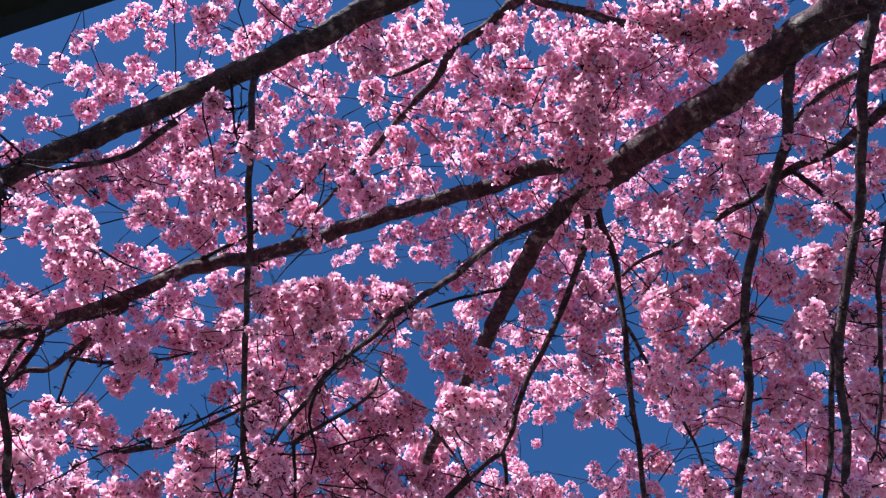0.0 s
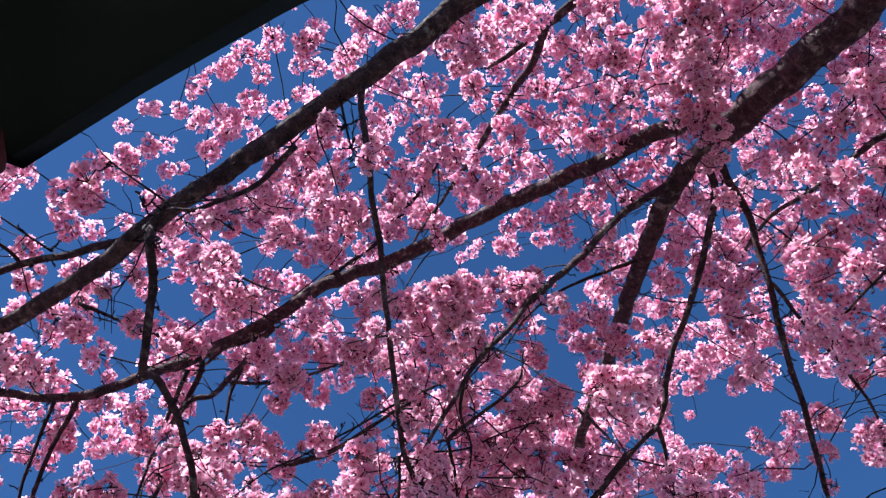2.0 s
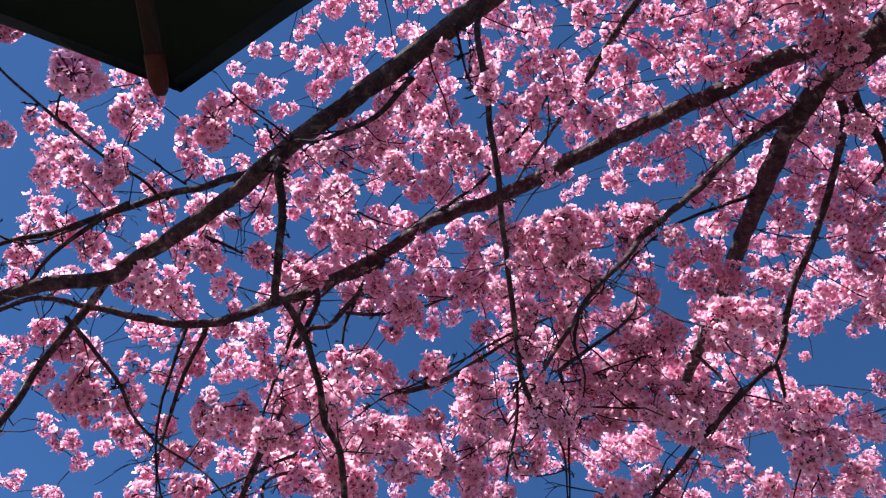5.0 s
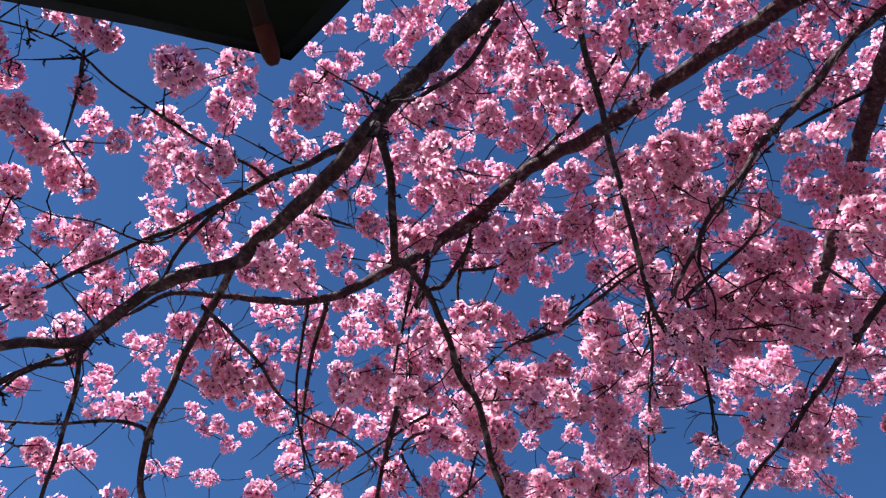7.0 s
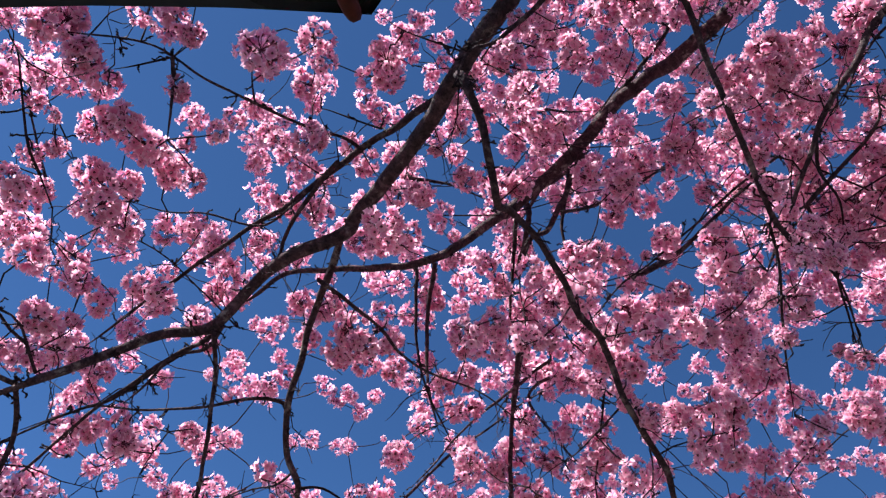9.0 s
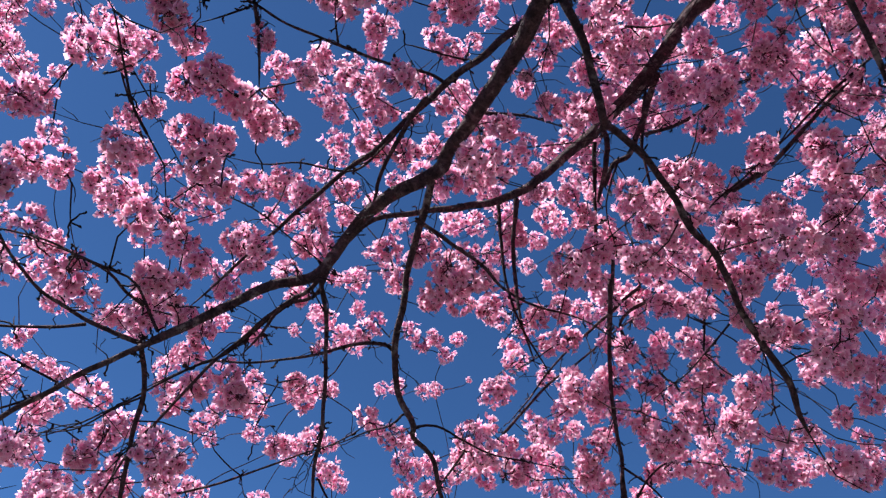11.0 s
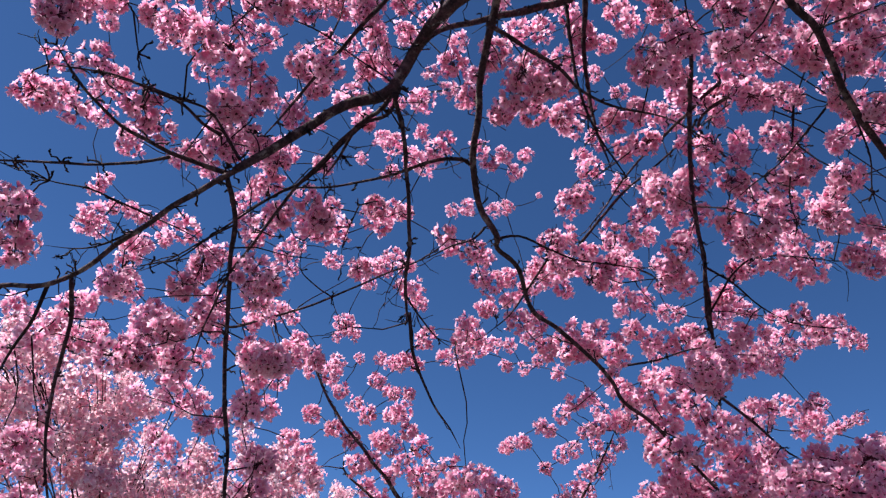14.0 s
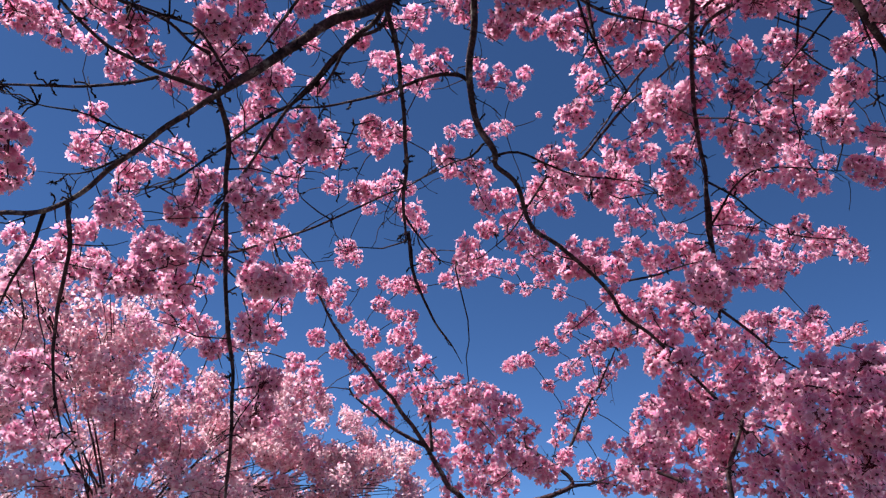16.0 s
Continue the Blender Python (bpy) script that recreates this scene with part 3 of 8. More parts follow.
grow(cherry_tree, "branch", [(-1.763, 0.993, 2.132, 0.0050), (-1.796, 1.039, 2.063, 0.0044), (-1.803, 1.076, 1.997, 0.0036), (-1.813, 1.134, 1.937, 0.0029), (-1.799, 1.181, 1.881, 0.0021), (-1.791, 1.211, 1.837, 0.0014)])
grow(cherry_tree, "branch", [(-1.744, 0.442, 2.281, 0.0060), (-1.824, 0.520, 2.216, 0.0057), (-1.877, 0.553, 2.118, 0.0054), (-1.947, 0.603, 2.023, 0.0052), (-2.031, 0.666, 1.889, 0.0050), (-2.094, 0.736, 1.733, 0.0047), (-2.171, 0.795, 1.468, 0.0041)])
grow(cherry_tree, "branch", [(-2.166, 0.281, 2.115, 0.0059), (-2.205, 0.319, 2.027, 0.0052), (-2.263, 0.340, 1.900, 0.0046), (-2.301, 0.364, 1.796, 0.0040), (-2.318, 0.395, 1.694, 0.0032), (-2.326, 0.431, 1.614, 0.0025), (-2.322, 0.459, 1.596, 0.0018)])
grow(cherry_tree, "twig", [(-2.230, 0.250, 2.101, 0.0053), (-2.293, 0.253, 2.033, 0.0045), (-2.363, 0.246, 1.969, 0.0036), (-2.411, 0.227, 1.816, 0.0015)])
grow(cherry_tree, "branch", [(-1.755, 0.451, 2.289, 0.0061), (-1.761, 0.402, 2.283, 0.0055), (-1.762, 0.353, 2.281, 0.0049), (-1.765, 0.275, 2.286, 0.0043), (-1.770, 0.211, 2.297, 0.0038), (-1.760, 0.140, 2.323, 0.0032), (-1.758, 0.091, 2.357, 0.0027), (-1.767, 0.043, 2.414, 0.0021)])
grow(cherry_tree, "branch", [(-1.731, 0.462, 2.319, 0.0041), (-1.718, 0.373, 2.391, 0.0031), (-1.722, 0.306, 2.395, 0.0026), (-1.727, 0.232, 2.391, 0.0021), (-1.756, 0.145, 2.389, 0.0016)])
grow(cherry_tree, "branch", [(-1.778, 0.327, 2.281, 0.0040), (-1.826, 0.287, 2.272, 0.0037), (-1.884, 0.219, 2.261, 0.0033), (-1.942, 0.149, 2.261, 0.0029), (-2.002, 0.072, 2.255, 0.0025), (-2.051, -0.005, 2.245, 0.0020)])
grow(cherry_tree, "twig", [(-1.950, 0.361, 2.223, 0.0029), (-1.941, 0.283, 2.221, 0.0024), (-1.942, 0.219, 2.227, 0.0020), (-1.968, 0.143, 2.222, 0.0015), (-1.963, 0.073, 2.223, 0.0011)])
grow(cherry_tree, "twig", [(-2.025, 0.345, 2.195, 0.0035), (-2.050, 0.302, 2.161, 0.0026), (-2.105, 0.260, 2.156, 0.0017), (-2.119, 0.191, 2.142, 0.0008)])
grow(cherry_tree, "twig", [(-1.839, 0.527, 2.224, 0.0028), (-1.917, 0.499, 2.208, 0.0024), (-1.961, 0.456, 2.152, 0.0019), (-2.032, 0.415, 2.146, 0.0014), (-2.056, 0.363, 2.125, 0.0008)])
grow(cherry_tree, "twig", [(-1.944, 0.914, 2.509, 0.0023), (-1.983, 0.915, 2.453, 0.0019), (-2.016, 0.920, 2.399, 0.0014), (-2.038, 0.938, 2.348, 0.0010)])
grow(cherry_tree, "twig", [(-2.018, 0.924, 2.393, 0.0017), (-1.993, 0.952, 2.405, 0.0006)])
grow(cherry_tree, "branch", [(-2.518, 0.833, 2.275, 0.0044), (-2.453, 0.856, 2.269, 0.0040), (-2.373, 0.969, 2.328, 0.0037), (-2.290, 1.066, 2.387, 0.0034), (-2.194, 1.157, 2.456, 0.0031), (-2.082, 1.202, 2.476, 0.0027), (-1.978, 1.227, 2.497, 0.0024), (-1.931, 1.251, 2.536, 0.0021)])
grow(cherry_tree, "twig", [(-2.290, 1.066, 2.387, 0.0026), (-2.307, 1.007, 2.414, 0.0021), (-2.314, 0.949, 2.455, 0.0016), (-2.279, 0.927, 2.534, 0.0011)])
grow(cherry_tree, "twig", [(-2.077, 1.204, 2.372, 0.0038), (-2.070, 1.264, 2.309, 0.0028), (-2.053, 1.326, 2.253, 0.0019), (-2.027, 1.375, 2.227, 0.0010)])
grow(young_tree, "limb", [(-2.794, 2.185, 1.567, 0.0125), (-2.765, 2.051, 1.662, 0.0113), (-2.798, 2.002, 1.714, 0.0104), (-2.830, 1.933, 1.831, 0.0095), (-2.871, 1.840, 1.955, 0.0086), (-2.859, 1.740, 2.029, 0.0075), (-2.861, 1.592, 2.140, 0.0065), (-2.887, 1.491, 2.241, 0.0057), (-2.891, 1.399, 2.363, 0.0048), (-2.887, 1.339, 2.448, 0.0039)])
grow(young_tree, "branch", [(-2.835, 1.922, 1.848, 0.0084), (-2.904, 1.810, 1.909, 0.0068), (-2.959, 1.700, 1.991, 0.0053), (-2.986, 1.628, 2.058, 0.0038), (-2.972, 1.618, 2.124, 0.0022)])
grow(young_tree, "branch", [(-2.823, 1.942, 1.831, 0.0074), (-2.815, 1.915, 1.952, 0.0057), (-2.751, 1.802, 2.026, 0.0038), (-2.755, 1.739, 2.154, 0.0022)])
grow(young_tree, "branch", [(-2.782, 2.334, 1.646, 0.0119), (-2.651, 2.581, 1.750, 0.0101), (-2.687, 2.534, 1.829, 0.0079), (-2.774, 2.430, 1.917, 0.0058), (-2.851, 2.331, 1.987, 0.0037)])
grow(young_tree, "branch", [(-2.687, 2.534, 1.829, 0.0081), (-2.628, 2.565, 1.920, 0.0071), (-2.572, 2.582, 2.039, 0.0061), (-2.443, 2.618, 2.253, 0.0041), (-2.395, 2.625, 2.335, 0.0031)])
grow(young_tree, "branch", [(-2.651, 2.581, 1.750, 0.0081), (-2.512, 2.567, 1.754, 0.0054), (-2.435, 2.623, 1.788, 0.0030)])
grow(cherry_tree, "branch", [(-1.274, 1.665, 3.043, 0.0075), (-1.370, 1.772, 2.875, 0.0071), (-1.433, 1.855, 2.732, 0.0068), (-1.462, 1.917, 2.623, 0.0065), (-1.489, 1.975, 2.511, 0.0061), (-1.530, 2.036, 2.363, 0.0058), (-1.549, 2.076, 2.261, 0.0054), (-1.569, 2.105, 2.168, 0.0051), (-1.605, 2.120, 2.075, 0.0048)])
grow(cherry_tree, "branch", [(-1.309, 1.928, 3.213, 0.0067), (-1.511, 1.951, 3.154, 0.0059), (-1.651, 1.970, 3.121, 0.0050), (-1.755, 1.962, 3.052, 0.0040), (-1.869, 1.961, 2.956, 0.0031), (-1.954, 1.952, 2.886, 0.0021)])
grow(cherry_tree, "branch", [(-1.571, 2.106, 2.163, 0.0053), (-1.511, 2.170, 2.084, 0.0043), (-1.459, 2.223, 2.007, 0.0033), (-1.401, 2.267, 1.951, 0.0023)])
grow(cherry_tree, "twig", [(-1.516, 2.017, 2.413, 0.0041), (-1.415, 2.013, 2.516, 0.0034), (-1.341, 2.028, 2.552, 0.0028), (-1.255, 2.074, 2.541, 0.0021), (-1.151, 2.135, 2.507, 0.0015)])
grow(cherry_tree, "branch", [(-1.259, 1.979, 3.185, 0.0067), (-1.431, 1.961, 3.113, 0.0056), (-1.395, 2.088, 2.988, 0.0044), (-1.341, 2.189, 2.889, 0.0032), (-1.285, 2.282, 2.788, 0.0020)])
grow(cherry_tree, "twig", [(-1.523, 2.037, 2.591, 0.0042), (-1.468, 2.104, 2.530, 0.0033), (-1.419, 2.173, 2.452, 0.0024), (-1.361, 2.228, 2.398, 0.0015)])
grow(cherry_tree, "twig", [(-1.758, 1.822, 2.230, 0.0046), (-1.670, 1.881, 2.241, 0.0035), (-1.576, 1.931, 2.266, 0.0025), (-1.501, 1.972, 2.274, 0.0014)])
grow(cherry_tree, "twig", [(-1.025, 1.790, 2.878, 0.0039), (-1.092, 1.864, 2.758, 0.0031), (-1.158, 1.933, 2.627, 0.0023), (-1.161, 1.992, 2.536, 0.0014)])
grow(cherry_tree, "twig", [(-0.881, 1.622, 2.656, 0.0034), (-1.036, 1.638, 2.564, 0.0022), (-1.131, 1.628, 2.522, 0.0016), (-1.199, 1.623, 2.483, 0.0009)])
grow(cherry_tree, "twig", [(-0.816, 1.548, 2.556, 0.0027), (-0.825, 1.621, 2.455, 0.0021), (-0.856, 1.669, 2.386, 0.0015), (-0.862, 1.717, 2.314, 0.0009)])
grow(cherry_tree, "branch", [(-1.767, 2.380, 1.592, 0.0098), (-1.761, 2.365, 1.715, 0.0078), (-1.706, 2.371, 1.840, 0.0059), (-1.662, 2.363, 1.966, 0.0039)])
grow(cherry_tree, "branch", [(-1.900, 2.532, 1.613, 0.0087), (-2.015, 2.444, 1.710, 0.0069), (-2.122, 2.360, 1.749, 0.0050), (-2.195, 2.315, 1.690, 0.0031)])
grow(cherry_tree, "branch", [(-1.125, 0.705, 2.986, 0.0047), (-1.132, 0.648, 2.971, 0.0043), (-1.156, 0.557, 2.927, 0.0040), (-1.189, 0.471, 2.911, 0.0037), (-1.212, 0.384, 2.893, 0.0034), (-1.243, 0.304, 2.888, 0.0031), (-1.251, 0.224, 2.882, 0.0028), (-1.277, 0.153, 2.870, 0.0026), (-1.357, 0.028, 2.812, 0.0020)])
grow(cherry_tree, "branch", [(-1.253, 0.223, 2.881, 0.0050), (-1.274, 0.261, 2.834, 0.0041), (-1.322, 0.328, 2.727, 0.0023)])
grow(cherry_tree, "twig", [(-1.259, 0.218, 2.877, 0.0030), (-1.308, 0.185, 2.842, 0.0021), (-1.351, 0.147, 2.811, 0.0011)])
grow(cherry_tree, "twig", [(-1.031, 0.686, 2.971, 0.0030), (-1.069, 0.634, 2.977, 0.0024), (-1.108, 0.549, 2.957, 0.0018), (-1.139, 0.541, 2.938, 0.0011)])
grow(cherry_tree, "twig", [(-1.204, 0.424, 2.913, 0.0031), (-1.157, 0.379, 2.895, 0.0020), (-1.094, 0.327, 2.888, 0.0011)])
grow(cherry_tree, "twig", [(-0.773, 0.676, 3.084, 0.0031), (-0.857, 0.548, 3.085, 0.0018), (-0.879, 0.476, 3.087, 0.0011)])
grow(cherry_tree, "twig", [(-1.389, 0.177, 2.475, 0.0031), (-1.363, 0.110, 2.510, 0.0026), (-1.283, -0.002, 2.592, 0.0017), (-1.268, -0.054, 2.604, 0.0012)])
grow(cherry_tree, "branch", [(-1.271, 0.676, 2.840, 0.0034), (-1.394, 0.662, 2.800, 0.0030), (-1.450, 0.540, 2.764, 0.0024), (-1.497, 0.466, 2.728, 0.0019), (-1.530, 0.385, 2.709, 0.0014)])
grow(cherry_tree, "branch", [(-1.515, 0.729, 2.563, 0.0057), (-1.553, 0.732, 2.509, 0.0048), (-1.615, 0.688, 2.479, 0.0041), (-1.680, 0.687, 2.423, 0.0033), (-1.719, 0.669, 2.365, 0.0024)])
grow(cherry_tree, "twig", [(-0.803, 1.083, 3.388, 0.0044), (-0.732, 1.142, 3.379, 0.0029), (-0.655, 1.187, 3.376, 0.0014)])
grow(cherry_tree, "branch", [(-1.320, 1.066, 3.399, 0.0068), (-1.230, 1.159, 3.401, 0.0048), (-1.140, 1.282, 3.375, 0.0027)])
grow(cherry_tree, "twig", [(-0.853, 1.582, 4.043, 0.0100), (-0.529, 1.421, 3.971, 0.0080), (-0.345, 1.286, 3.951, 0.0064), (-0.190, 1.132, 3.921, 0.0049), (-0.118, 1.049, 3.957, 0.0036)])
grow(cherry_tree, "branch", [(-0.264, 1.506, 2.964, 0.0064), (-0.048, 1.364, 2.962, 0.0043), (-0.007, 1.315, 3.000, 0.0026)])
grow(cherry_tree, "twig", [(-0.391, 1.655, 3.083, 0.0044), (-0.240, 1.671, 3.086, 0.0035), (-0.099, 1.655, 3.107, 0.0026), (0.034, 1.639, 3.116, 0.0017)])
grow(cherry_tree, "branch", [(0.233, 1.729, 3.000, 0.0098), (0.118, 1.803, 2.939, 0.0085), (-0.009, 1.881, 2.860, 0.0072), (-0.114, 1.935, 2.793, 0.0059), (-0.258, 1.995, 2.701, 0.0046), (-0.325, 2.026, 2.644, 0.0033)])
grow(cherry_tree, "branch", [(0.177, 2.315, 3.842, 0.0089), (0.252, 2.327, 3.681, 0.0060), (0.325, 2.343, 3.507, 0.0033)])
grow(cherry_tree, "twig", [(-1.629, 0.138, 2.471, 0.0023), (-1.673, 0.180, 2.415, 0.0015), (-1.746, 0.237, 2.403, 0.0008)])
grow(cherry_tree, "branch", [(-1.808, 0.430, 2.423, 0.0050), (-1.812, 0.383, 2.433, 0.0043), (-1.800, 0.324, 2.447, 0.0036), (-1.807, 0.240, 2.447, 0.0030), (-1.820, 0.151, 2.442, 0.0023), (-1.863, 0.049, 2.431, 0.0017)])
grow(cherry_tree, "twig", [(-1.647, 0.840, 2.705, 0.0027), (-1.736, 0.736, 2.810, 0.0025), (-1.763, 0.589, 2.854, 0.0022), (-1.815, 0.435, 2.861, 0.0019), (-1.805, 0.349, 2.895, 0.0016), (-1.757, 0.215, 2.967, 0.0013)])
grow(cherry_tree, "branch", [(-1.617, 0.219, 2.684, 0.0039), (-1.588, 0.156, 2.722, 0.0030), (-1.555, 0.099, 2.758, 0.0022), (-1.522, 0.060, 2.789, 0.0013)])
grow(cherry_tree, "branch", [(-1.216, 1.718, 3.954, 0.0086), (-1.307, 1.705, 3.802, 0.0061), (-1.336, 1.705, 3.790, 0.0039)])
grow(cherry_tree, "branch", [(-0.954, 1.445, 3.345, 0.0068), (-0.853, 1.540, 3.430, 0.0057), (-0.709, 1.610, 3.534, 0.0044), (-0.624, 1.604, 3.551, 0.0029)])
grow(cherry_tree, "branch", [(-0.868, 1.752, 3.247, 0.0102), (-0.710, 1.759, 3.278, 0.0087), (-0.599, 1.737, 3.316, 0.0072), (-0.472, 1.709, 3.354, 0.0057), (-0.374, 1.688, 3.376, 0.0042)])
grow(cherry_tree, "branch", [(-1.197, 1.657, 3.875, 0.0112), (-1.060, 1.673, 3.907, 0.0081), (-0.940, 1.653, 3.951, 0.0050)])
grow(cherry_tree, "branch", [(-1.283, 1.723, 3.256, 0.0069), (-1.335, 1.759, 3.043, 0.0064), (-1.384, 1.795, 2.892, 0.0061), (-1.427, 1.846, 2.709, 0.0058), (-1.463, 1.933, 2.549, 0.0056), (-1.516, 1.993, 2.390, 0.0054), (-1.523, 2.022, 2.326, 0.0051)])
grow(cherry_tree, "twig", [(-1.042, 1.392, 3.225, 0.0039), (-1.169, 1.514, 3.210, 0.0028), (-1.209, 1.616, 3.102, 0.0015)])
grow(cherry_tree, "twig", [(-1.715, 1.460, 2.458, 0.0037), (-1.796, 1.449, 2.368, 0.0029), (-1.852, 1.436, 2.306, 0.0021), (-1.962, 1.427, 2.262, 0.0014)])
grow(cherry_tree, "branch", [(-1.978, 1.940, 2.832, 0.0061), (-1.796, 1.967, 2.976, 0.0051), (-1.650, 1.998, 3.058, 0.0041), (-1.476, 2.024, 3.149, 0.0031), (-1.309, 2.050, 3.214, 0.0021)])

# ---- blossom ----
CLUSTERS = []  # x, y, z and size of each ball of blossom


def flower(rows):
    CLUSTERS.extend(rows)


LOW = []  # clusters that hang below a limb


def hang(rows):
    LOW.extend(rows)


flower([(-1.54, 0.17, 2.54, 0.88), (-1.59, 0.22, 2.62, 0.73), (-1.28, 0.28, 2.84, 0.71), (-1.35, 0.36, 2.89, 0.80), (-1.25, 0.40, 2.78, 0.60), (-1.36, 0.38, 2.81, 0.53)])
flower([(-1.33, -0.01, 2.76, 0.92), (-1.36, 0.02, 2.86, 1.09), (-1.35, 0.09, 2.79, 1.06), (-1.43, 0.16, 2.85, 0.94), (-1.20, 0.12, 2.86, 0.81), (-1.23, 0.18, 2.95, 1.09), (-1.19, 0.22, 2.91, 0.66), (-1.53, 0.09, 2.77, 0.55), (-1.43, 0.13, 2.67, 0.39), (-1.56, 0.16, 2.66, 0.73), (-1.49, 0.18, 2.66, 0.59), (-1.49, 0.22, 2.80, 0.99), (-1.36, 0.23, 2.72, 0.92), (-1.42, 0.29, 2.78, 1.02), (-1.38, 0.33, 2.74, 1.06), (-1.45, 0.41, 2.80, 1.12), (-1.34, 0.43, 2.70, 0.69), (-1.52, 0.27, 2.69, 0.97), (-1.48, 0.32, 2.65, 1.13), (-1.52, 0.36, 2.74, 0.87)])
flower([(-0.91, 0.28, 2.62, 0.96), (-1.25, 0.37, 3.15, 0.99), (-1.13, 0.38, 2.97, 1), (-2.04, 0.79, 4.59, 0.99), (-1.08, 0.44, 3.13, 1.01), (-1.17, 0.53, 3.25, 1.02), (-1.34, 0.59, 3.37, 1.05), (-1.62, 0.8, 3.95, 0.98), (-1.75, 0.85, 3.99, 1.01)])
flower([(-1.71, 0.62, 3.62, 1.02), (-2.09, 0.82, 4.19, 1.02), (-1.64, 0.7, 3.58, 0.96), (-1.64, 0.82, 3.68, 1), (-1, 0.62, 3.2, 0.98), (-1.1, 0.67, 3.28, 1.04), (-1.07, 0.7, 3.3, 0.98), (-1.35, 0.83, 3.61, 1.01), (-1.32, 0.88, 3.56, 0.99), (-1.52, 1.1, 4.02, 1.01), (-1.22, 0.75, 3.71, 0.97), (-1.18, 0.81, 3.83, 0.97)])
flower([(-1.28, 0.9, 4.25, 1.02), (-1.49, 1.12, 4.91, 1.03), (-1.36, 0.96, 4.14, 1.01), (-1.68, 1, 4.97, 0.82), (-1.42, 0.9, 4.79, 0.87), (-1.56, 0.94, 5, 0.81), (-1.31, 0.93, 4.78, 0.97), (-1.35, 0.96, 5.12, 0.7), (-1.16, 0.93, 4.6, 1.01), (-1.32, 1.06, 4.93, 1.01), (-1.02, 0.93, 4.41, 1.05), (-1.1, 0.96, 4.67, 1.03), (-1.19, 1.09, 4.6, 1.03), (-0.89, 0.84, 4.16, 0.96), (-0.93, 0.94, 4.57, 0.99), (-1.42, 1.15, 4.64, 0.96), (-1.21, 1.04, 4.04, 0.97), (-1.39, 1.13, 4.29, 0.97), (-1.65, 1.38, 4.8, 1.04), (-1.64, 1.3, 4.5, 0.96), (-1.4, 1.19, 4.75, 0.77), (-1.06, 1.17, 4.92, 1)])
flower([(-0.45, 0.53, 3.76, 0.99), (-0.66, 0.78, 4.69, 0.99), (-0.56, 0.68, 4.58, 1.04), (-0.77, 0.92, 5.04, 0.99), (-0.62, 0.85, 4.67, 0.98), (-0.34, 0.6, 3.75, 0.98), (-0.43, 0.74, 4.17, 1), (-0.79, 1.02, 4.91, 0.75), (-0.78, 1.07, 5.08, 0.9), (-0.42, 0.79, 4.58, 1.04), (0.72, 2.75, 4.11, 0.56)])
flower([(-0.36, 0.7, 4.55, 1.02), (-0.33, 0.81, 4.94, 1.04), (-0.23, 0.69, 4.6, 1.03), (-0.23, 0.89, 5.26, 1.02), (-0.13, 1.04, 5.26, 1.03), (-0.16, 0.74, 4.06, 1.03), (-0.01, 0.79, 4.39, 0.98), (0.04, 0.79, 4.47, 1), (0.03, 0.56, 3.34, 0.98), (0.08, 0.61, 3.59, 0.98), (-0, 0.67, 3.64, 1.01), (0.04, 0.59, 3.33, 0.98), (0.13, 0.8, 4.51, 1.01), (0.17, 0.66, 4.02, 1.01), (0.22, 0.61, 3.9, 0.96), (0.2, 0.76, 4.18, 0.99), (0.27, 0.64, 4.19, 0.99), (0.18, 0.79, 4.87, 1.02), (0.25, 0.95, 4.6, 0.96), (0.02, 0.82, 3.86, 0.97), (0.09, 0.9, 4.17, 1)])
flower([(-0.36, 1, 4.69, 0.99), (-0.27, 0.96, 4.47, 1.02), (-0.18, 0.84, 3.89, 0.98), (-0.14, 0.92, 4.06, 0.97), (-0.2, 1.09, 4.87, 1.04), (-0.12, 1.04, 4.63, 0.97), (-0.37, 0.98, 4.27, 0.96), (-0.38, 0.94, 4.05, 0.98), (-0.32, 1.13, 4.62, 0.98), (0.19, 0.92, 4.34, 0.97), (0.24, 0.91, 4.17, 1), (0.14, 0.93, 4.04, 1.04), (0.23, 0.87, 3.82, 0.96), (0.11, 1.08, 4.35, 0.99), (0.19, 1.04, 4.16, 1.02)])
flower([(-0.56, 0.89, 3.76, 1.04), (-0.55, 0.93, 4, 1.05), (-0.56, 1, 4.23, 0.96), (-0.71, 1.01, 4.04, 1), (-0.73, 0.97, 3.9, 1.04), (-0.7, 1.01, 4.16, 0.96), (-0.4, 1.03, 4.11, 1.01), (-0.36, 1.06, 4.25, 0.97), (-0.37, 1.11, 4.14, 1.03), (-0.4, 1.24, 4.8, 1.04), (-0.18, 0.95, 3.92, 1), (-0.23, 1, 3.96, 0.95), (-0.11, 0.92, 3.79, 0.96), (-0.13, 0.94, 3.68, 0.99), (-0.07, 1.11, 4.2, 1.03), (-0.09, 1.03, 3.8, 0.97), (-0.21, 1.16, 4.11, 1.02), (-0.22, 1.07, 3.82, 0.99), (-0.3, 1.12, 3.99, 0.98), (-0.03, 1.15, 4.13, 1.02), (0.01, 1.17, 4.28, 0.98), (0.1, 1.06, 4.07, 0.99), (0.13, 1.06, 3.94, 1.03), (0.07, 1.15, 4.07, 1)])
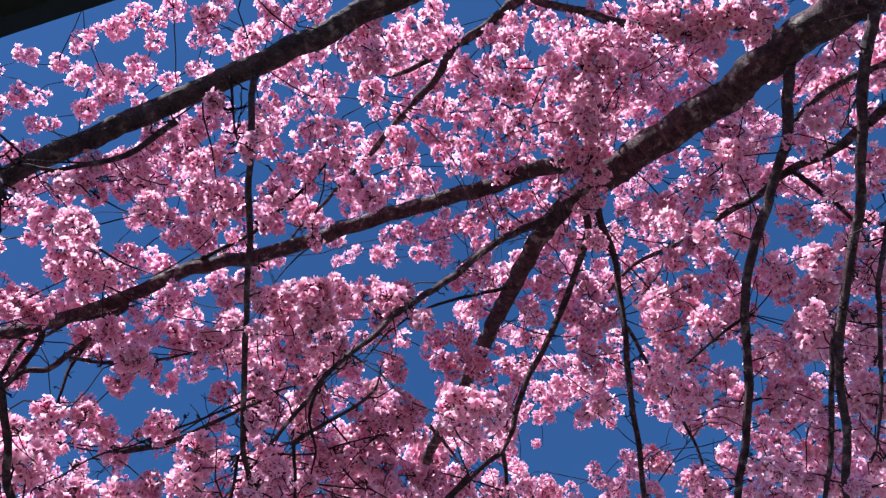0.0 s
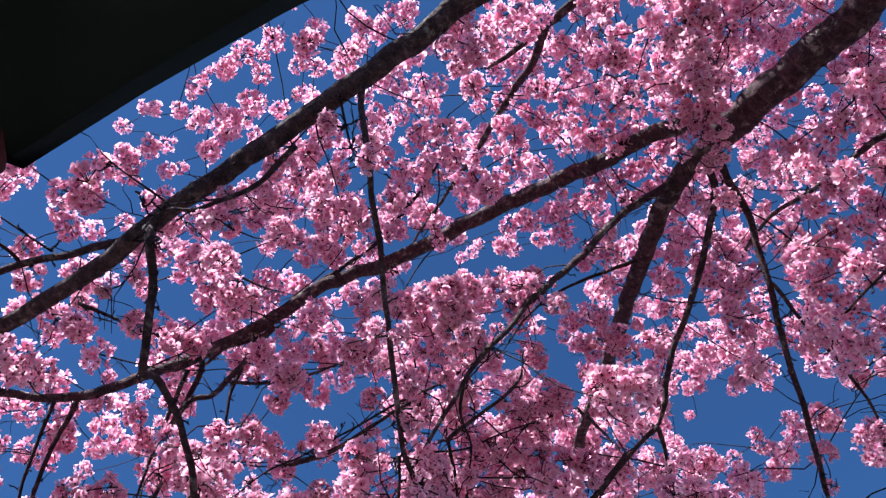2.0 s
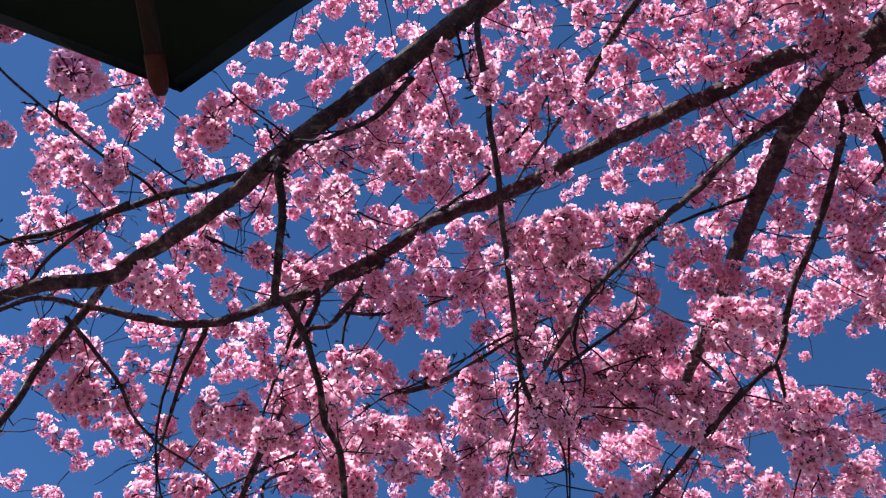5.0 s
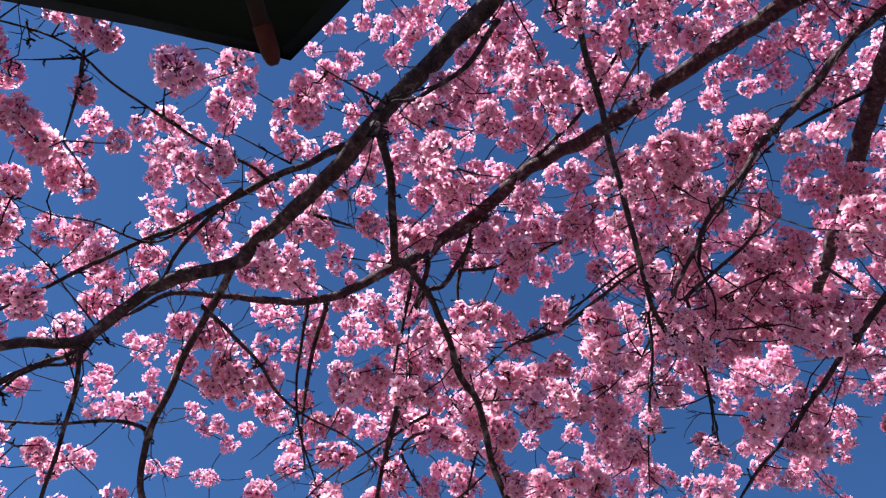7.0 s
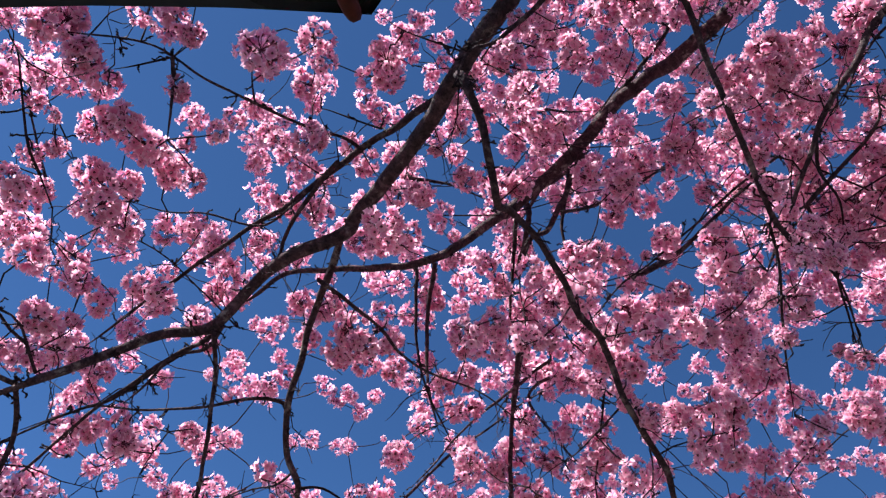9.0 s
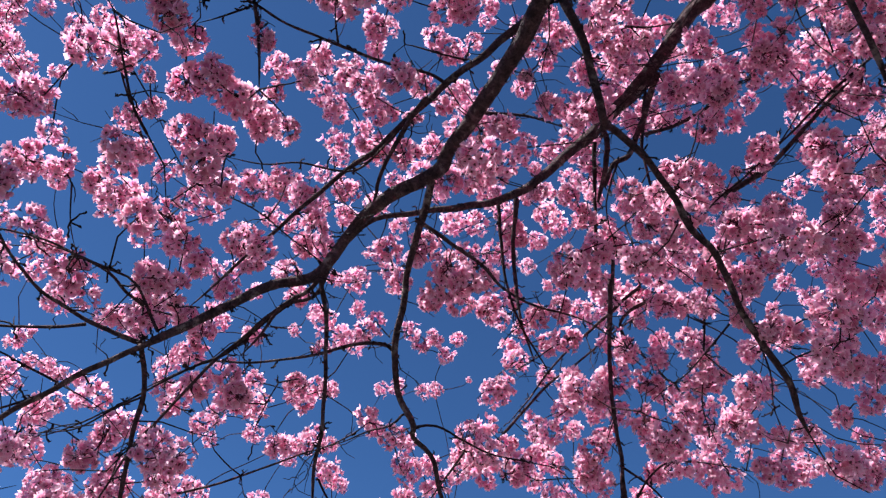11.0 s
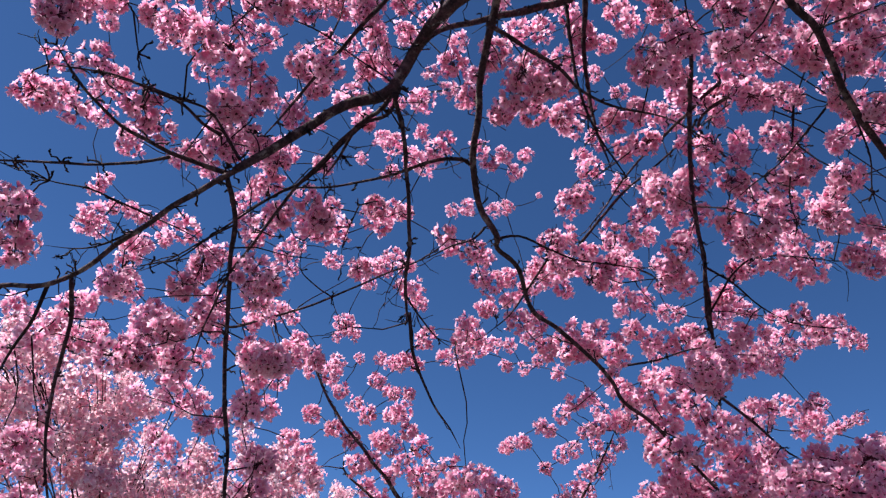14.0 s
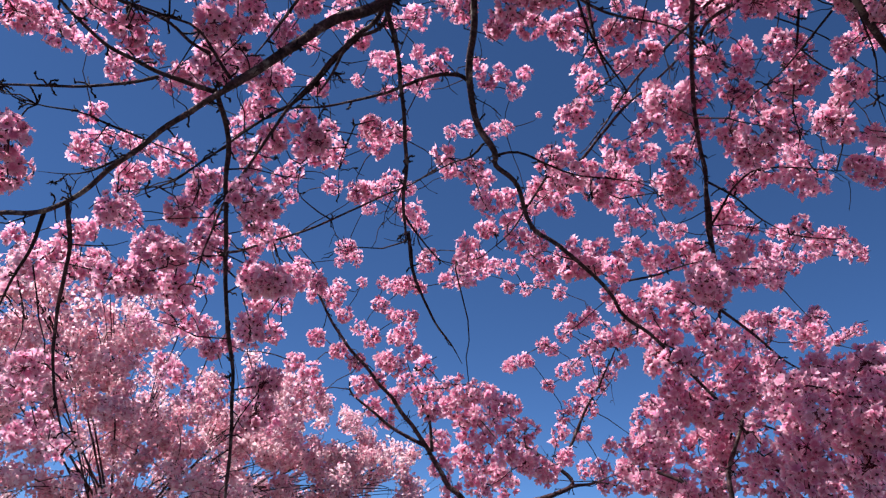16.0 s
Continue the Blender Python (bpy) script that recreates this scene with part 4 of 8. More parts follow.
flower([(0.17, 1.32, 4.38, 1.03), (0.23, 1.08, 4.1, 1), (0.28, 1.2, 4.21, 0.97), (-0.69, 0.92, 3.59, 0.99), (-0.78, 1.11, 4.09, 1.04), (-0.87, 1.06, 3.98, 1.01), (-0.64, 1.03, 3.93, 1.05), (-0.47, 0.84, 3.38, 0.95), (-0.47, 0.93, 3.62, 0.98), (-0.59, 1.19, 4.37, 1.03), (-0.71, 1.12, 4.04, 1.02)])
hang([(-0.21, 1.22, 3.69, 0.67), (-0.19, 1.2, 3.7, 0.6), (-0.2, 1.27, 3.66, 0.6)])
flower([(-0.94, 1.1, 3.94, 1.01), (-0.94, 1.03, 3.74, 1.02), (-1.2, 1.27, 4.18, 1.04), (-0.9, 1.07, 3.74, 1.02), (-1.08, 1.17, 4.15, 1), (-1.37, 1.31, 4.35, 1.01), (-1.29, 1.23, 4.07, 1.02), (-1.18, 1.12, 3.74, 0.98), (-1.55, 1.54, 4.67, 1.02), (-1.04, 1.11, 3.64, 1.01), (-0.78, 0.88, 3.14, 1.03), (-0.68, 0.82, 3.01, 1), (-0.81, 0.97, 3.21, 0.95), (-0.86, 1.09, 3.47, 1), (-1.3, 1.39, 4.07, 1.04), (-0.79, 1.04, 3.78, 1.01), (-0.74, 1.05, 3.72, 0.99), (-0.86, 1.14, 3.88, 0.99), (-0.87, 1.27, 4.25, 1.02), (-0.61, 0.94, 3.32, 0.96), (-0.74, 1.2, 3.8, 1.04), (-0.76, 1.32, 4, 1.04), (-1.06, 1.57, 4.51, 1.05), (-0.78, 1.22, 4.08, 0.96)])
flower([(-0.55, 0.97, 3.52, 0.96), (-0.45, 0.88, 3.29, 1.04), (-0.38, 0.86, 3.2, 0.99), (-0.4, 0.99, 3.4, 0.98), (-0.49, 1.1, 3.54, 0.99), (-0.6, 1.18, 3.78, 1.02), (-0.59, 1.17, 3.64, 0.97), (-0.72, 1.33, 3.87, 1), (-0.59, 1.27, 3.74, 1.02), (-0.53, 1.24, 4.04, 1.02), (-0.3, 1.01, 3.52, 0.95), (-0.32, 1.16, 3.89, 1.03), (-0.36, 1.29, 3.96, 0.99), (-0.3, 1.27, 3.97, 0.99), (-0.31, 1.51, 4.55, 1.01), (-0.41, 1.28, 3.9, 0.98), (-0.37, 1.29, 3.84, 1.04), (-0.31, 1.3, 3.89, 0.97), (-0.29, 1.45, 4.22, 1), (-0.08, 1.21, 3.91, 1.04), (-0.03, 1.11, 3.74, 1.04), (0, 1.06, 3.55, 0.96), (-0.1, 1.46, 4.26, 1.01), (0.06, 1.2, 3.92, 1.04)])
flower([(0.11, 1.18, 3.96, 0.97), (0.17, 1.21, 4.01, 0.99), (0.18, 1.56, 4.6, 1.02), (0.24, 1.4, 4.32, 1.02), (-0.2, 1.92, 4.85, 0.91)])
hang([(0.63, 0.9, 3.52, 1), (0.66, 0.94, 3.49, 1), (0.7, 0.91, 3.49, 0.96), (0.6, 0.94, 3.51, 0.89), (0.7, 0.99, 3.46, 0.89), (0.65, 0.99, 3.47, 0.82), (0.81, 0.59, 3.57, 0.89), (0.9, 0.58, 3.53, 0.82), (0.96, 0.57, 3.52, 0.89), (1.01, 0.55, 3.5, 0.89), (0.97, 0.5, 3.53, 0.82), (0.91, 0.52, 3.55, 0.75), (1.04, 0.52, 3.49, 0.82), (1.09, 0.51, 3.46, 0.89), (1.11, 0.57, 3.44, 0.75), (0.81, 0.51, 3.59, 0.68)])
flower([(0.31, 0.88, 4.21, 1.02), (0.33, 0.77, 3.91, 0.99), (0.4, 0.83, 3.97, 1.02), (0.39, 0.95, 4.15, 1.01), (0.32, 1.02, 4.17, 1.02), (0.44, 1.08, 4.36, 1), (0.45, 0.66, 3.92, 0.98), (0.46, 0.64, 3.75, 0.99), (0.54, 0.67, 4.07, 1.04), (0.65, 0.69, 4.33, 0.97), (0.76, 0.84, 4.58, 0.96), (0.42, 0.67, 3.64, 0.95), (0.55, 0.81, 4.01, 1.04), (0.47, 0.88, 4.04, 1.05), (0.46, 0.77, 3.66, 0.97), (0.48, 0.89, 3.82, 0.98), (0.55, 0.84, 3.81, 0.97), (0.66, 0.89, 4.12, 1.01), (0.6, 0.71, 3.72, 1), (0.88, 0.93, 4.77, 1.03), (0.68, 0.7, 3.82, 0.97), (0.68, 0.63, 3.63, 1.04), (0.73, 0.62, 3.7, 1), (0.66, 0.69, 3.61, 1.03)])
flower([(0.71, 0.68, 3.59, 1.03), (0.63, 0.75, 3.62, 1.04), (0.61, 0.69, 3.38, 1), (0.62, 0.83, 3.7, 1.01), (0.56, 0.88, 3.68, 1.01), (0.44, 0.81, 3.46, 0.97), (0.48, 1, 3.85, 1), (0.5, 1.07, 4.2, 1.04), (0.56, 1.06, 3.93, 1.04), (0.64, 1.05, 3.89, 0.95), (0.6, 0.84, 3.53, 1.02), (0.63, 0.78, 3.46, 0.98), (0.71, 0.8, 3.56, 0.96), (0.64, 0.81, 3.4, 0.96), (0.84, 0.97, 3.84, 1.02), (0.81, 0.84, 3.7, 0.96), (0.78, 0.74, 3.58, 0.97), (0.81, 0.73, 3.75, 1.04), (0.82, 0.68, 3.87, 1), (0.89, 0.71, 3.88, 1.02), (0.87, 0.72, 3.71, 1.03), (0.98, 0.73, 3.87, 1.02), (1.03, 0.85, 4.01, 1), (1.12, 0.98, 4.11, 0.97)])
flower([(0.97, 0.88, 3.9, 0.97), (1.06, 0.8, 3.89, 1.05), (1.01, 0.69, 3.65, 0.95), (0.99, 0.77, 3.62, 1.02), (1.14, 0.8, 3.82, 1.04), (1.07, 0.82, 3.65, 0.97), (1.04, 0.63, 3.57, 1), (1.33, 0.59, 3.78, 0.95), (1.51, 0.87, 4.37, 0.98), (1.12, 0.82, 4.82, 0.95)])
hang([(0.58, 1.04, 3.47, 0.68), (0.66, 1.07, 3.43, 0.68), (0.69, 1.05, 3.43, 0.75), (0.64, 1.08, 3.43, 0.55), (0.67, 1.16, 3.38, 0.75), (0.68, 1.17, 3.36, 0.68), (0.59, 1.16, 3.4, 0.75)])
flower([(0.31, 1.1, 4.06, 0.99), (0.35, 1.05, 3.9, 1.02), (0.33, 1.2, 4.07, 1.01), (0.46, 1.33, 4.35, 1.03), (0.34, 1.17, 3.69, 0.97), (0.42, 1.34, 3.92, 0.99), (0.39, 1.54, 4.19, 1.01), (0.45, 1.64, 4.26, 0.95), (0.64, 1.32, 4.03, 1.03), (0.66, 1.22, 3.93, 0.99), (0.67, 1.41, 4.07, 0.97), (0.68, 1.45, 3.86, 1.01), (1.22, 1.49, 4.49, 1.04), (1.15, 1.32, 4.13, 1.02), (1.06, 0.91, 3.41, 0.98), (1.1, 0.91, 3.4, 0.98), (1.24, 1.08, 3.68, 0.96), (1.42, 1.12, 3.92, 0.97), (1.54, 1.18, 4.35, 1.01), (1.64, 1.17, 4.36, 1.02), (1.49, 1.46, 4.58, 0.98), (1.23, 1.07, 3.49, 0.98), (1.36, 1.2, 3.79, 1.03), (1.34, 1.27, 3.83, 1.05)])
flower([(1.08, 1.06, 3.49, 0.96), (1.03, 1.1, 3.49, 0.96), (1.24, 1.38, 4.08, 1.03), (0.99, 1.18, 3.61, 1), (0.93, 1.18, 3.61, 0.99), (0.99, 1.34, 3.84, 1.01), (0.91, 1.17, 3.49, 1.03), (0.89, 1.1, 3.33, 0.96), (1.1, 1.28, 3.66, 1.05), (1, 1.14, 3.31, 1.05), (1.06, 1.12, 3.34, 0.99), (1.19, 1.24, 3.46, 1), (1.31, 1.31, 3.56, 0.98), (1.03, 1.3, 3.55, 1.01), (1.04, 1.25, 3.45, 0.97), (1.1, 1.52, 3.98, 1), (1.43, 1.44, 4.01, 1.04), (1.45, 1.39, 3.87, 1)])
flower([(1.34, 0.76, 3.48, 1.03), (1.28, 0.73, 3.32, 0.97), (1.27, 0.78, 3.31, 1.04), (1.38, 0.72, 3.47, 0.96), (1.45, 0.76, 3.71, 0.97), (1.36, 0.85, 3.39, 1.02), (1.45, 0.98, 3.66, 0.98), (1.45, 0.99, 3.59, 0.96), (1.5, 0.71, 3.65, 0.96), (1.51, 0.65, 3.63, 1.03), (1.63, 0.66, 3.87, 0.95), (1.35, 0.6, 3.28, 0.96), (1.49, 0.59, 3.47, 1.04), (1.58, 0.76, 3.55, 1.03), (1.51, 0.84, 3.43, 0.99), (1.51, 0.86, 3.36, 0.97), (1.58, 0.99, 3.48, 1.04), (1.58, 1.05, 3.42, 1.03), (1.36, 0.98, 3.32, 1.02), (1.36, 0.98, 3.27, 1), (1.41, 1.1, 3.43, 1), (1.71, 1.26, 3.97, 1.05), (1.59, 1.07, 3.61, 1), (1.42, 1.11, 3.54, 0.96)])
flower([(1.28, 1.11, 3.35, 0.96), (1.33, 1.23, 3.43, 1.01), (1.31, 1.12, 3.3, 1.02), (1.22, 1.06, 3.13, 1.01), (1.46, 1.21, 3.4, 1.02), (1.42, 1.11, 3.33, 0.98), (1.57, 1.28, 3.45, 0.99), (1.38, 0.99, 3.15, 0.98), (1.52, 1.15, 3.25, 0.99), (1.71, 1.09, 4.15, 0.98), (1.9, 1.35, 4.67, 1.03)])
flower([(-1.14, 1.4, 3.84, 1.05), (-1.1, 1.38, 3.84, 1.04), (-0.85, 1.13, 3.36, 0.97), (-0.82, 1.11, 3.36, 0.97), (-0.93, 1.3, 3.55, 1), (-0.97, 1.43, 3.76, 1.01), (-0.96, 1.34, 3.73, 0.98), (-1.12, 1.67, 4.28, 1.01), (-0.9, 1.38, 3.85, 1.02), (-0.9, 1.45, 3.86, 1.03), (-0.97, 1.52, 3.9, 0.97), (-1.15, 2, 4.58, 1.01)])
flower([(-0.69, 1.4, 3.54, 0.99), (-0.74, 1.52, 3.79, 1.01), (-0.85, 1.85, 4.26, 1.01), (-0.73, 1.55, 3.6, 1.04), (-0.7, 1.6, 3.59, 1.05), (-0.66, 1.62, 3.67, 0.99), (-0.78, 1.81, 4.07, 0.95), (-0.53, 1.41, 3.34, 0.99), (-0.52, 1.5, 3.41, 1.03), (-0.61, 1.6, 3.52, 1.02), (-0.57, 1.69, 3.72, 1.01), (-0.47, 1.46, 3.46, 0.96), (-0.58, 1.66, 3.82, 1.03), (-0.56, 1.76, 3.68, 1.01), (-0.55, 1.84, 3.84, 0.98), (-0.49, 1.36, 3.51, 0.95), (-0.5, 1.47, 3.72, 0.96), (-0.72, 1.8, 4.3, 1), (-0.9, 2.05, 4.66, 1.02), (-0.39, 1.49, 3.63, 1.01), (-0.29, 1.21, 3.23, 0.95), (-0.28, 1.28, 3.25, 0.98), (-0.3, 1.38, 3.52, 1.02), (-0.27, 1.45, 3.59, 0.98)])
flower([(-0.34, 1.39, 3.35, 0.97), (-0.26, 1.38, 3.3, 0.95), (-0.18, 1.15, 3.18, 0.98), (-0.16, 1.18, 3.18, 1.04), (-0.18, 1.17, 3.11, 0.95), (-0.15, 1.25, 3.19, 1.01), (-0.18, 1.25, 3.12, 1.04), (-0.15, 1.41, 3.3, 1.02), (-0.24, 1.37, 3.2, 0.98), (-0.17, 1.35, 3.14, 1.01), (-0.33, 1.55, 3.44, 0.96), (-0.14, 1.53, 3.36, 1), (-0.17, 1.52, 3.79, 0.98), (-0.45, 1.8, 3.78, 1.04), (-0.54, 2.01, 3.94, 1.04), (-0.39, 1.69, 3.54, 1.03), (-0.37, 1.8, 3.6, 0.99), (-0.3, 1.72, 3.54, 1.03), (-0.27, 1.91, 3.76, 1.05), (-0.12, 1.45, 3.61, 0.99), (-0.06, 1.39, 3.47, 1), (-0.04, 1.53, 3.76, 0.97), (-0.11, 1.59, 3.7, 0.96), (-0.21, 2.04, 4.82, 0.8)])
flower([(-0.14, 1.9, 4.61, 0.75), (-0.11, 1.97, 4.81, 0.68), (0.03, 1.17, 3.14, 0.96), (0.07, 1.31, 3.37, 1.02), (0.01, 1.47, 3.49, 1.03), (0.05, 1.6, 3.7, 1.04), (-0.09, 1.88, 3.91, 0.99), (0.01, 1.71, 3.71, 0.99), (0.08, 2.08, 4.16, 0.99), (0.06, 2.04, 4.79, 1.02), (0.06, 2.02, 4.87, 0.92), (0.19, 1.9, 4.6, 0.96), (0.26, 1.96, 4.69, 0.88), (0.04, 1.62, 3.39, 0.96), (0.02, 1.77, 3.61, 0.97), (-0.12, 1.73, 3.53, 1.02), (-0.2, 2.36, 4.17, 1.04), (-0.11, 2.16, 3.93, 1.05), (-0.05, 1.82, 3.5, 0.96), (-0.02, 2.5, 4.31, 0.99), (-0.25, 2.64, 4.42, 1.04), (-0.22, 1.51, 3.16, 1), (-0.22, 1.74, 3.37, 0.98), (-0.25, 1.6, 3.16, 1.03)])
flower([(-0.25, 1.77, 3.27, 1.04), (-0.31, 1.9, 3.44, 0.96), (-0.37, 1.7, 3.31, 0.96), (-0.41, 2.04, 3.66, 0.97), (-0.42, 2.27, 4.02, 1), (0.21, 1.87, 3.86, 0.98), (0.19, 2.01, 3.97, 1.03), (0.22, 1.96, 3.83, 0.99)])
flower([(-0.57, 2.33, 3.57, 1.02), (-0.39, 1.79, 3.13, 1.01), (-0.36, 1.81, 3.18, 0.96), (-0.43, 2.01, 3.27, 1.04), (-0.36, 1.93, 3.21, 1), (-0.36, 2.13, 3.42, 1.02), (-0.29, 1.89, 3.13, 0.96), (-0.3, 2.12, 3.46, 1.02), (-0.24, 1.81, 3.23, 0.96), (-0.2, 1.84, 3.23, 1.05), (-0.21, 2.05, 3.53, 1.02), (-0.21, 1.94, 3.25, 1), (-0.15, 1.92, 3.33, 1.02), (-0.2, 2.11, 3.64, 0.97), (-0.14, 2, 3.5, 1), (-0.08, 1.61, 3.16, 0.96), (-0.05, 1.79, 3.32, 0.98), (-0.07, 1.83, 3.28, 0.98), (-0.02, 1.82, 3.24, 0.97), (-0.09, 1.89, 3.27, 0.99), (-0.13, 1.86, 3.17, 0.96), (-0.02, 1.71, 3.04, 0.95), (-0.08, 1.93, 3.2, 0.98), (0.03, 1.91, 3.47, 1.05)])
flower([(0.05, 1.7, 3.3, 1.02), (0.08, 1.67, 3.23, 0.99), (0.02, 1.81, 3.27, 0.97), (0.06, 1.78, 3.27, 0.96), (0.11, 2.01, 3.47, 0.99), (0.06, 1.93, 3.32, 1.02), (-0.01, 1.9, 3.14, 1.03), (0.05, 1.81, 3.1, 1), (0.09, 1.73, 3.07, 1.04), (0.1, 1.76, 3.03, 1.03), (0.05, 1.92, 3.13, 1.03), (0.14, 2.03, 3.41, 0.98), (0.19, 2.18, 3.68, 1), (0.13, 1.51, 3.06, 0.97)])
hang([(0.36, 1.96, 3.78, 1.15), (0.32, 1.94, 3.8, 1.15), (0.39, 1.93, 3.8, 1.15), (0.4, 1.98, 3.76, 1.07), (0.25, 1.94, 3.81, 0.98), (0.27, 1.98, 3.78, 0.89), (0.24, 2.03, 3.73, 1.15)])
flower([(0.43, 1.64, 4.12, 1.01), (0.36, 1.61, 3.94, 0.95), (0.32, 1.72, 4.04, 1), (0.37, 1.51, 3.74, 0.97), (0.33, 1.68, 3.74, 1), (0.28, 1.84, 3.85, 0.97), (0.32, 1.82, 3.78, 0.95), (0.41, 1.79, 3.96, 0.99), (0.5, 1.92, 4.24, 0.99), (0.2, 1.24, 2.78, 1.02), (0.17, 1.27, 2.8, 0.98), (0.25, 1.28, 2.78, 1.03), (0.26, 1.35, 2.79, 0.95), (0.22, 1.46, 2.92, 0.97), (0.35, 1.63, 3.18, 0.98), (0.2, 1.61, 3.1, 1.01), (0.33, 2.05, 3.43, 1), (0.42, 2.5, 3.84, 1.01), (0.64, 2.53, 4.08, 0.75), (0.72, 2.59, 4.12, 0.77), (0.66, 2.52, 4.13, 0.76), (0.8, 2.68, 4.23, 1.02), (0.86, 2.61, 4.24, 1.02), (0.86, 2.49, 4.15, 0.98)])
flower([(0.97, 2.64, 4.32, 0.93), (0.74, 2.47, 4.14, 0.86), (0.7, 1.85, 3.35, 0.95), (0.71, 1.75, 3.27, 0.99), (0.9, 2.13, 3.66, 1.02), (0.97, 2.37, 4, 1.04), (0.94, 2.65, 4.12, 0.9), (1.03, 2.5, 3.98, 0.96), (0.59, 1.7, 3.73, 1.01), (0.57, 1.71, 3.83, 0.95), (0.63, 2.17, 4.21, 1.03), (0.62, 2.27, 4.4, 0.98), (0.58, 1.83, 3.77, 0.96), (0.65, 2.34, 4.25, 0.96), (0.73, 2.25, 4.13, 1.03), (0.73, 2.56, 4.47, 0.93), (0.81, 2.34, 4.23, 0.97), (0.68, 2, 3.98, 1.05), (0.64, 1.65, 3.85, 1.04), (0.65, 1.51, 3.75, 0.98), (0.65, 1.56, 3.92, 0.96), (0.62, 1.49, 3.43, 0.97), (0.69, 1.61, 3.7, 0.99), (0.76, 1.55, 3.64, 0.97)])
flower([(0.8, 1.51, 3.65, 0.97), (0.73, 1.63, 3.62, 0.98), (0.75, 1.64, 3.53, 1.04), (0.81, 1.58, 3.54, 0.95), (0.75, 1.81, 3.72, 1.04), (0.7, 1.62, 3.41, 0.99), (0.77, 2.02, 3.83, 1.02), (0.71, 1.68, 3.38, 1), (0.87, 1.87, 3.64, 1.04), (0.84, 2.13, 3.89, 0.97), (0.92, 1.83, 3.73, 0.98), (1.01, 2.2, 3.92, 1), (1.07, 2.46, 4.21, 1)])
flower([(0.97, 1.46, 3.67, 0.98), (0.93, 1.31, 3.5, 0.98), (0.96, 1.29, 3.42, 0.96), (0.92, 1.42, 3.49, 1), (0.93, 1.35, 3.39, 1.03), (1.05, 1.42, 3.56, 1.04), (0.96, 1.3, 3.28, 0.99), (0.85, 1.34, 3.26, 1.05), (0.96, 1.41, 3.38, 1.05), (1.02, 1.44, 3.37, 0.98), (0.94, 1.53, 3.55, 0.96), (1.02, 1.71, 3.66, 1.03), (1.13, 1.98, 3.82, 1.04), (1.15, 2.18, 3.95, 1.01), (0.84, 1.5, 3.13, 1.05), (0.83, 1.42, 3.05, 1), (0.82, 1.48, 3.02, 1), (0.92, 1.77, 3.35, 0.96), (1.14, 2.24, 3.76, 0.99), (0.96, 1.58, 3.23, 1.04), (0.99, 1.55, 3.22, 0.96), (0.83, 1.41, 2.94, 0.96), (0.74, 1.26, 2.71, 0.95), (0.84, 1.38, 2.88, 1)])
flower([(0.86, 1.53, 2.98, 1.01), (1.13, 1.9, 3.32, 1), (1.02, 1.84, 3.24, 1.04), (0.95, 1.32, 3.13, 1.02), (1.04, 1.43, 3.21, 1.01), (1.15, 1.7, 3.51, 1.01), (1.05, 1.37, 3.21, 1), (1.21, 1.49, 3.43, 0.96), (1.06, 1.33, 3.34, 0.96), (1.17, 1.37, 3.45, 1.01), (1.19, 1.39, 3.56, 0.97), (1.35, 1.77, 3.63, 0.99), (1.29, 1.94, 3.64, 1.01), (1.12, 1.65, 3.25, 1.01), (1, 1.55, 2.99, 0.97), (1.09, 1.69, 3.1, 0.98), (1.12, 1.82, 3.23, 0.96), (1.35, 2.1, 3.45, 1.02), (1.21, 1.84, 3.4, 1.02), (1.35, 2.27, 3.49, 0.96), (1.5, 2.58, 3.75, 0.98), (1.3, 1.9, 3.43, 0.96)])
flower([(1.19, 1.23, 3.26, 1.01), (1.18, 1.21, 3.17, 0.98), (1.29, 1.41, 3.43, 1.04), (1.3, 1.25, 3.32, 0.98), (1.32, 1.4, 3.34, 1.01), (1.39, 1.55, 3.5, 1.01), (1.29, 1.36, 3.22, 1.04), (1.16, 1.49, 3.13, 1.02), (1.22, 1.49, 3.17, 1.04), (1.12, 1.36, 2.97, 1.01), (1.07, 1.45, 2.96, 0.95), (1.14, 1.49, 2.99, 0.98), (1.32, 1.63, 3.19, 1.02), (1.11, 1.54, 2.96, 0.98), (1.27, 1.72, 3.11, 1.02), (1.25, 1.59, 3.02, 0.96), (1.41, 2.11, 3.39, 1.01), (1.43, 2.04, 3.32, 0.99), (1.28, 1.56, 3.06, 1.04), (1.39, 1.62, 3.2, 0.96), (1.21, 1.35, 3.08, 0.99), (1.13, 1.2, 2.93, 1.03), (1.19, 1.21, 2.97, 0.99), (1.1, 1.2, 2.86, 1)])
flower([(1.21, 1.38, 3.04, 0.98), (1.33, 1.42, 3.1, 0.96), (1.16, 1.16, 3, 0.98), (1.18, 1.12, 2.99, 1.04), (1.26, 1.2, 3.05, 1.03), (1.12, 1.01, 2.94, 0.98), (1.46, 1.31, 3.32, 1.02), (1.29, 1.25, 3.25, 1.03), (1.41, 1.33, 3.1, 1.03), (1.23, 1.19, 2.84, 0.96), (1.35, 1.24, 2.98, 0.97), (1.52, 1.55, 3.19, 1.05), (1.47, 1.43, 3.06, 0.98), (1.36, 1.15, 3.02, 1.03), (1.32, 1.1, 3.03, 1.01), (1.59, 1.29, 3.3, 1.04), (1.46, 1.31, 3.08, 0.96), (1.33, 1.4, 2.89, 1.04), (1.25, 1.34, 2.75, 1.04), (1.22, 1.33, 2.78, 0.97), (1.28, 1.44, 2.81, 1.02), (1.22, 1.35, 2.68, 0.95), (1.39, 1.61, 2.88, 1.04), (1.23, 1.53, 2.91, 0.99)])
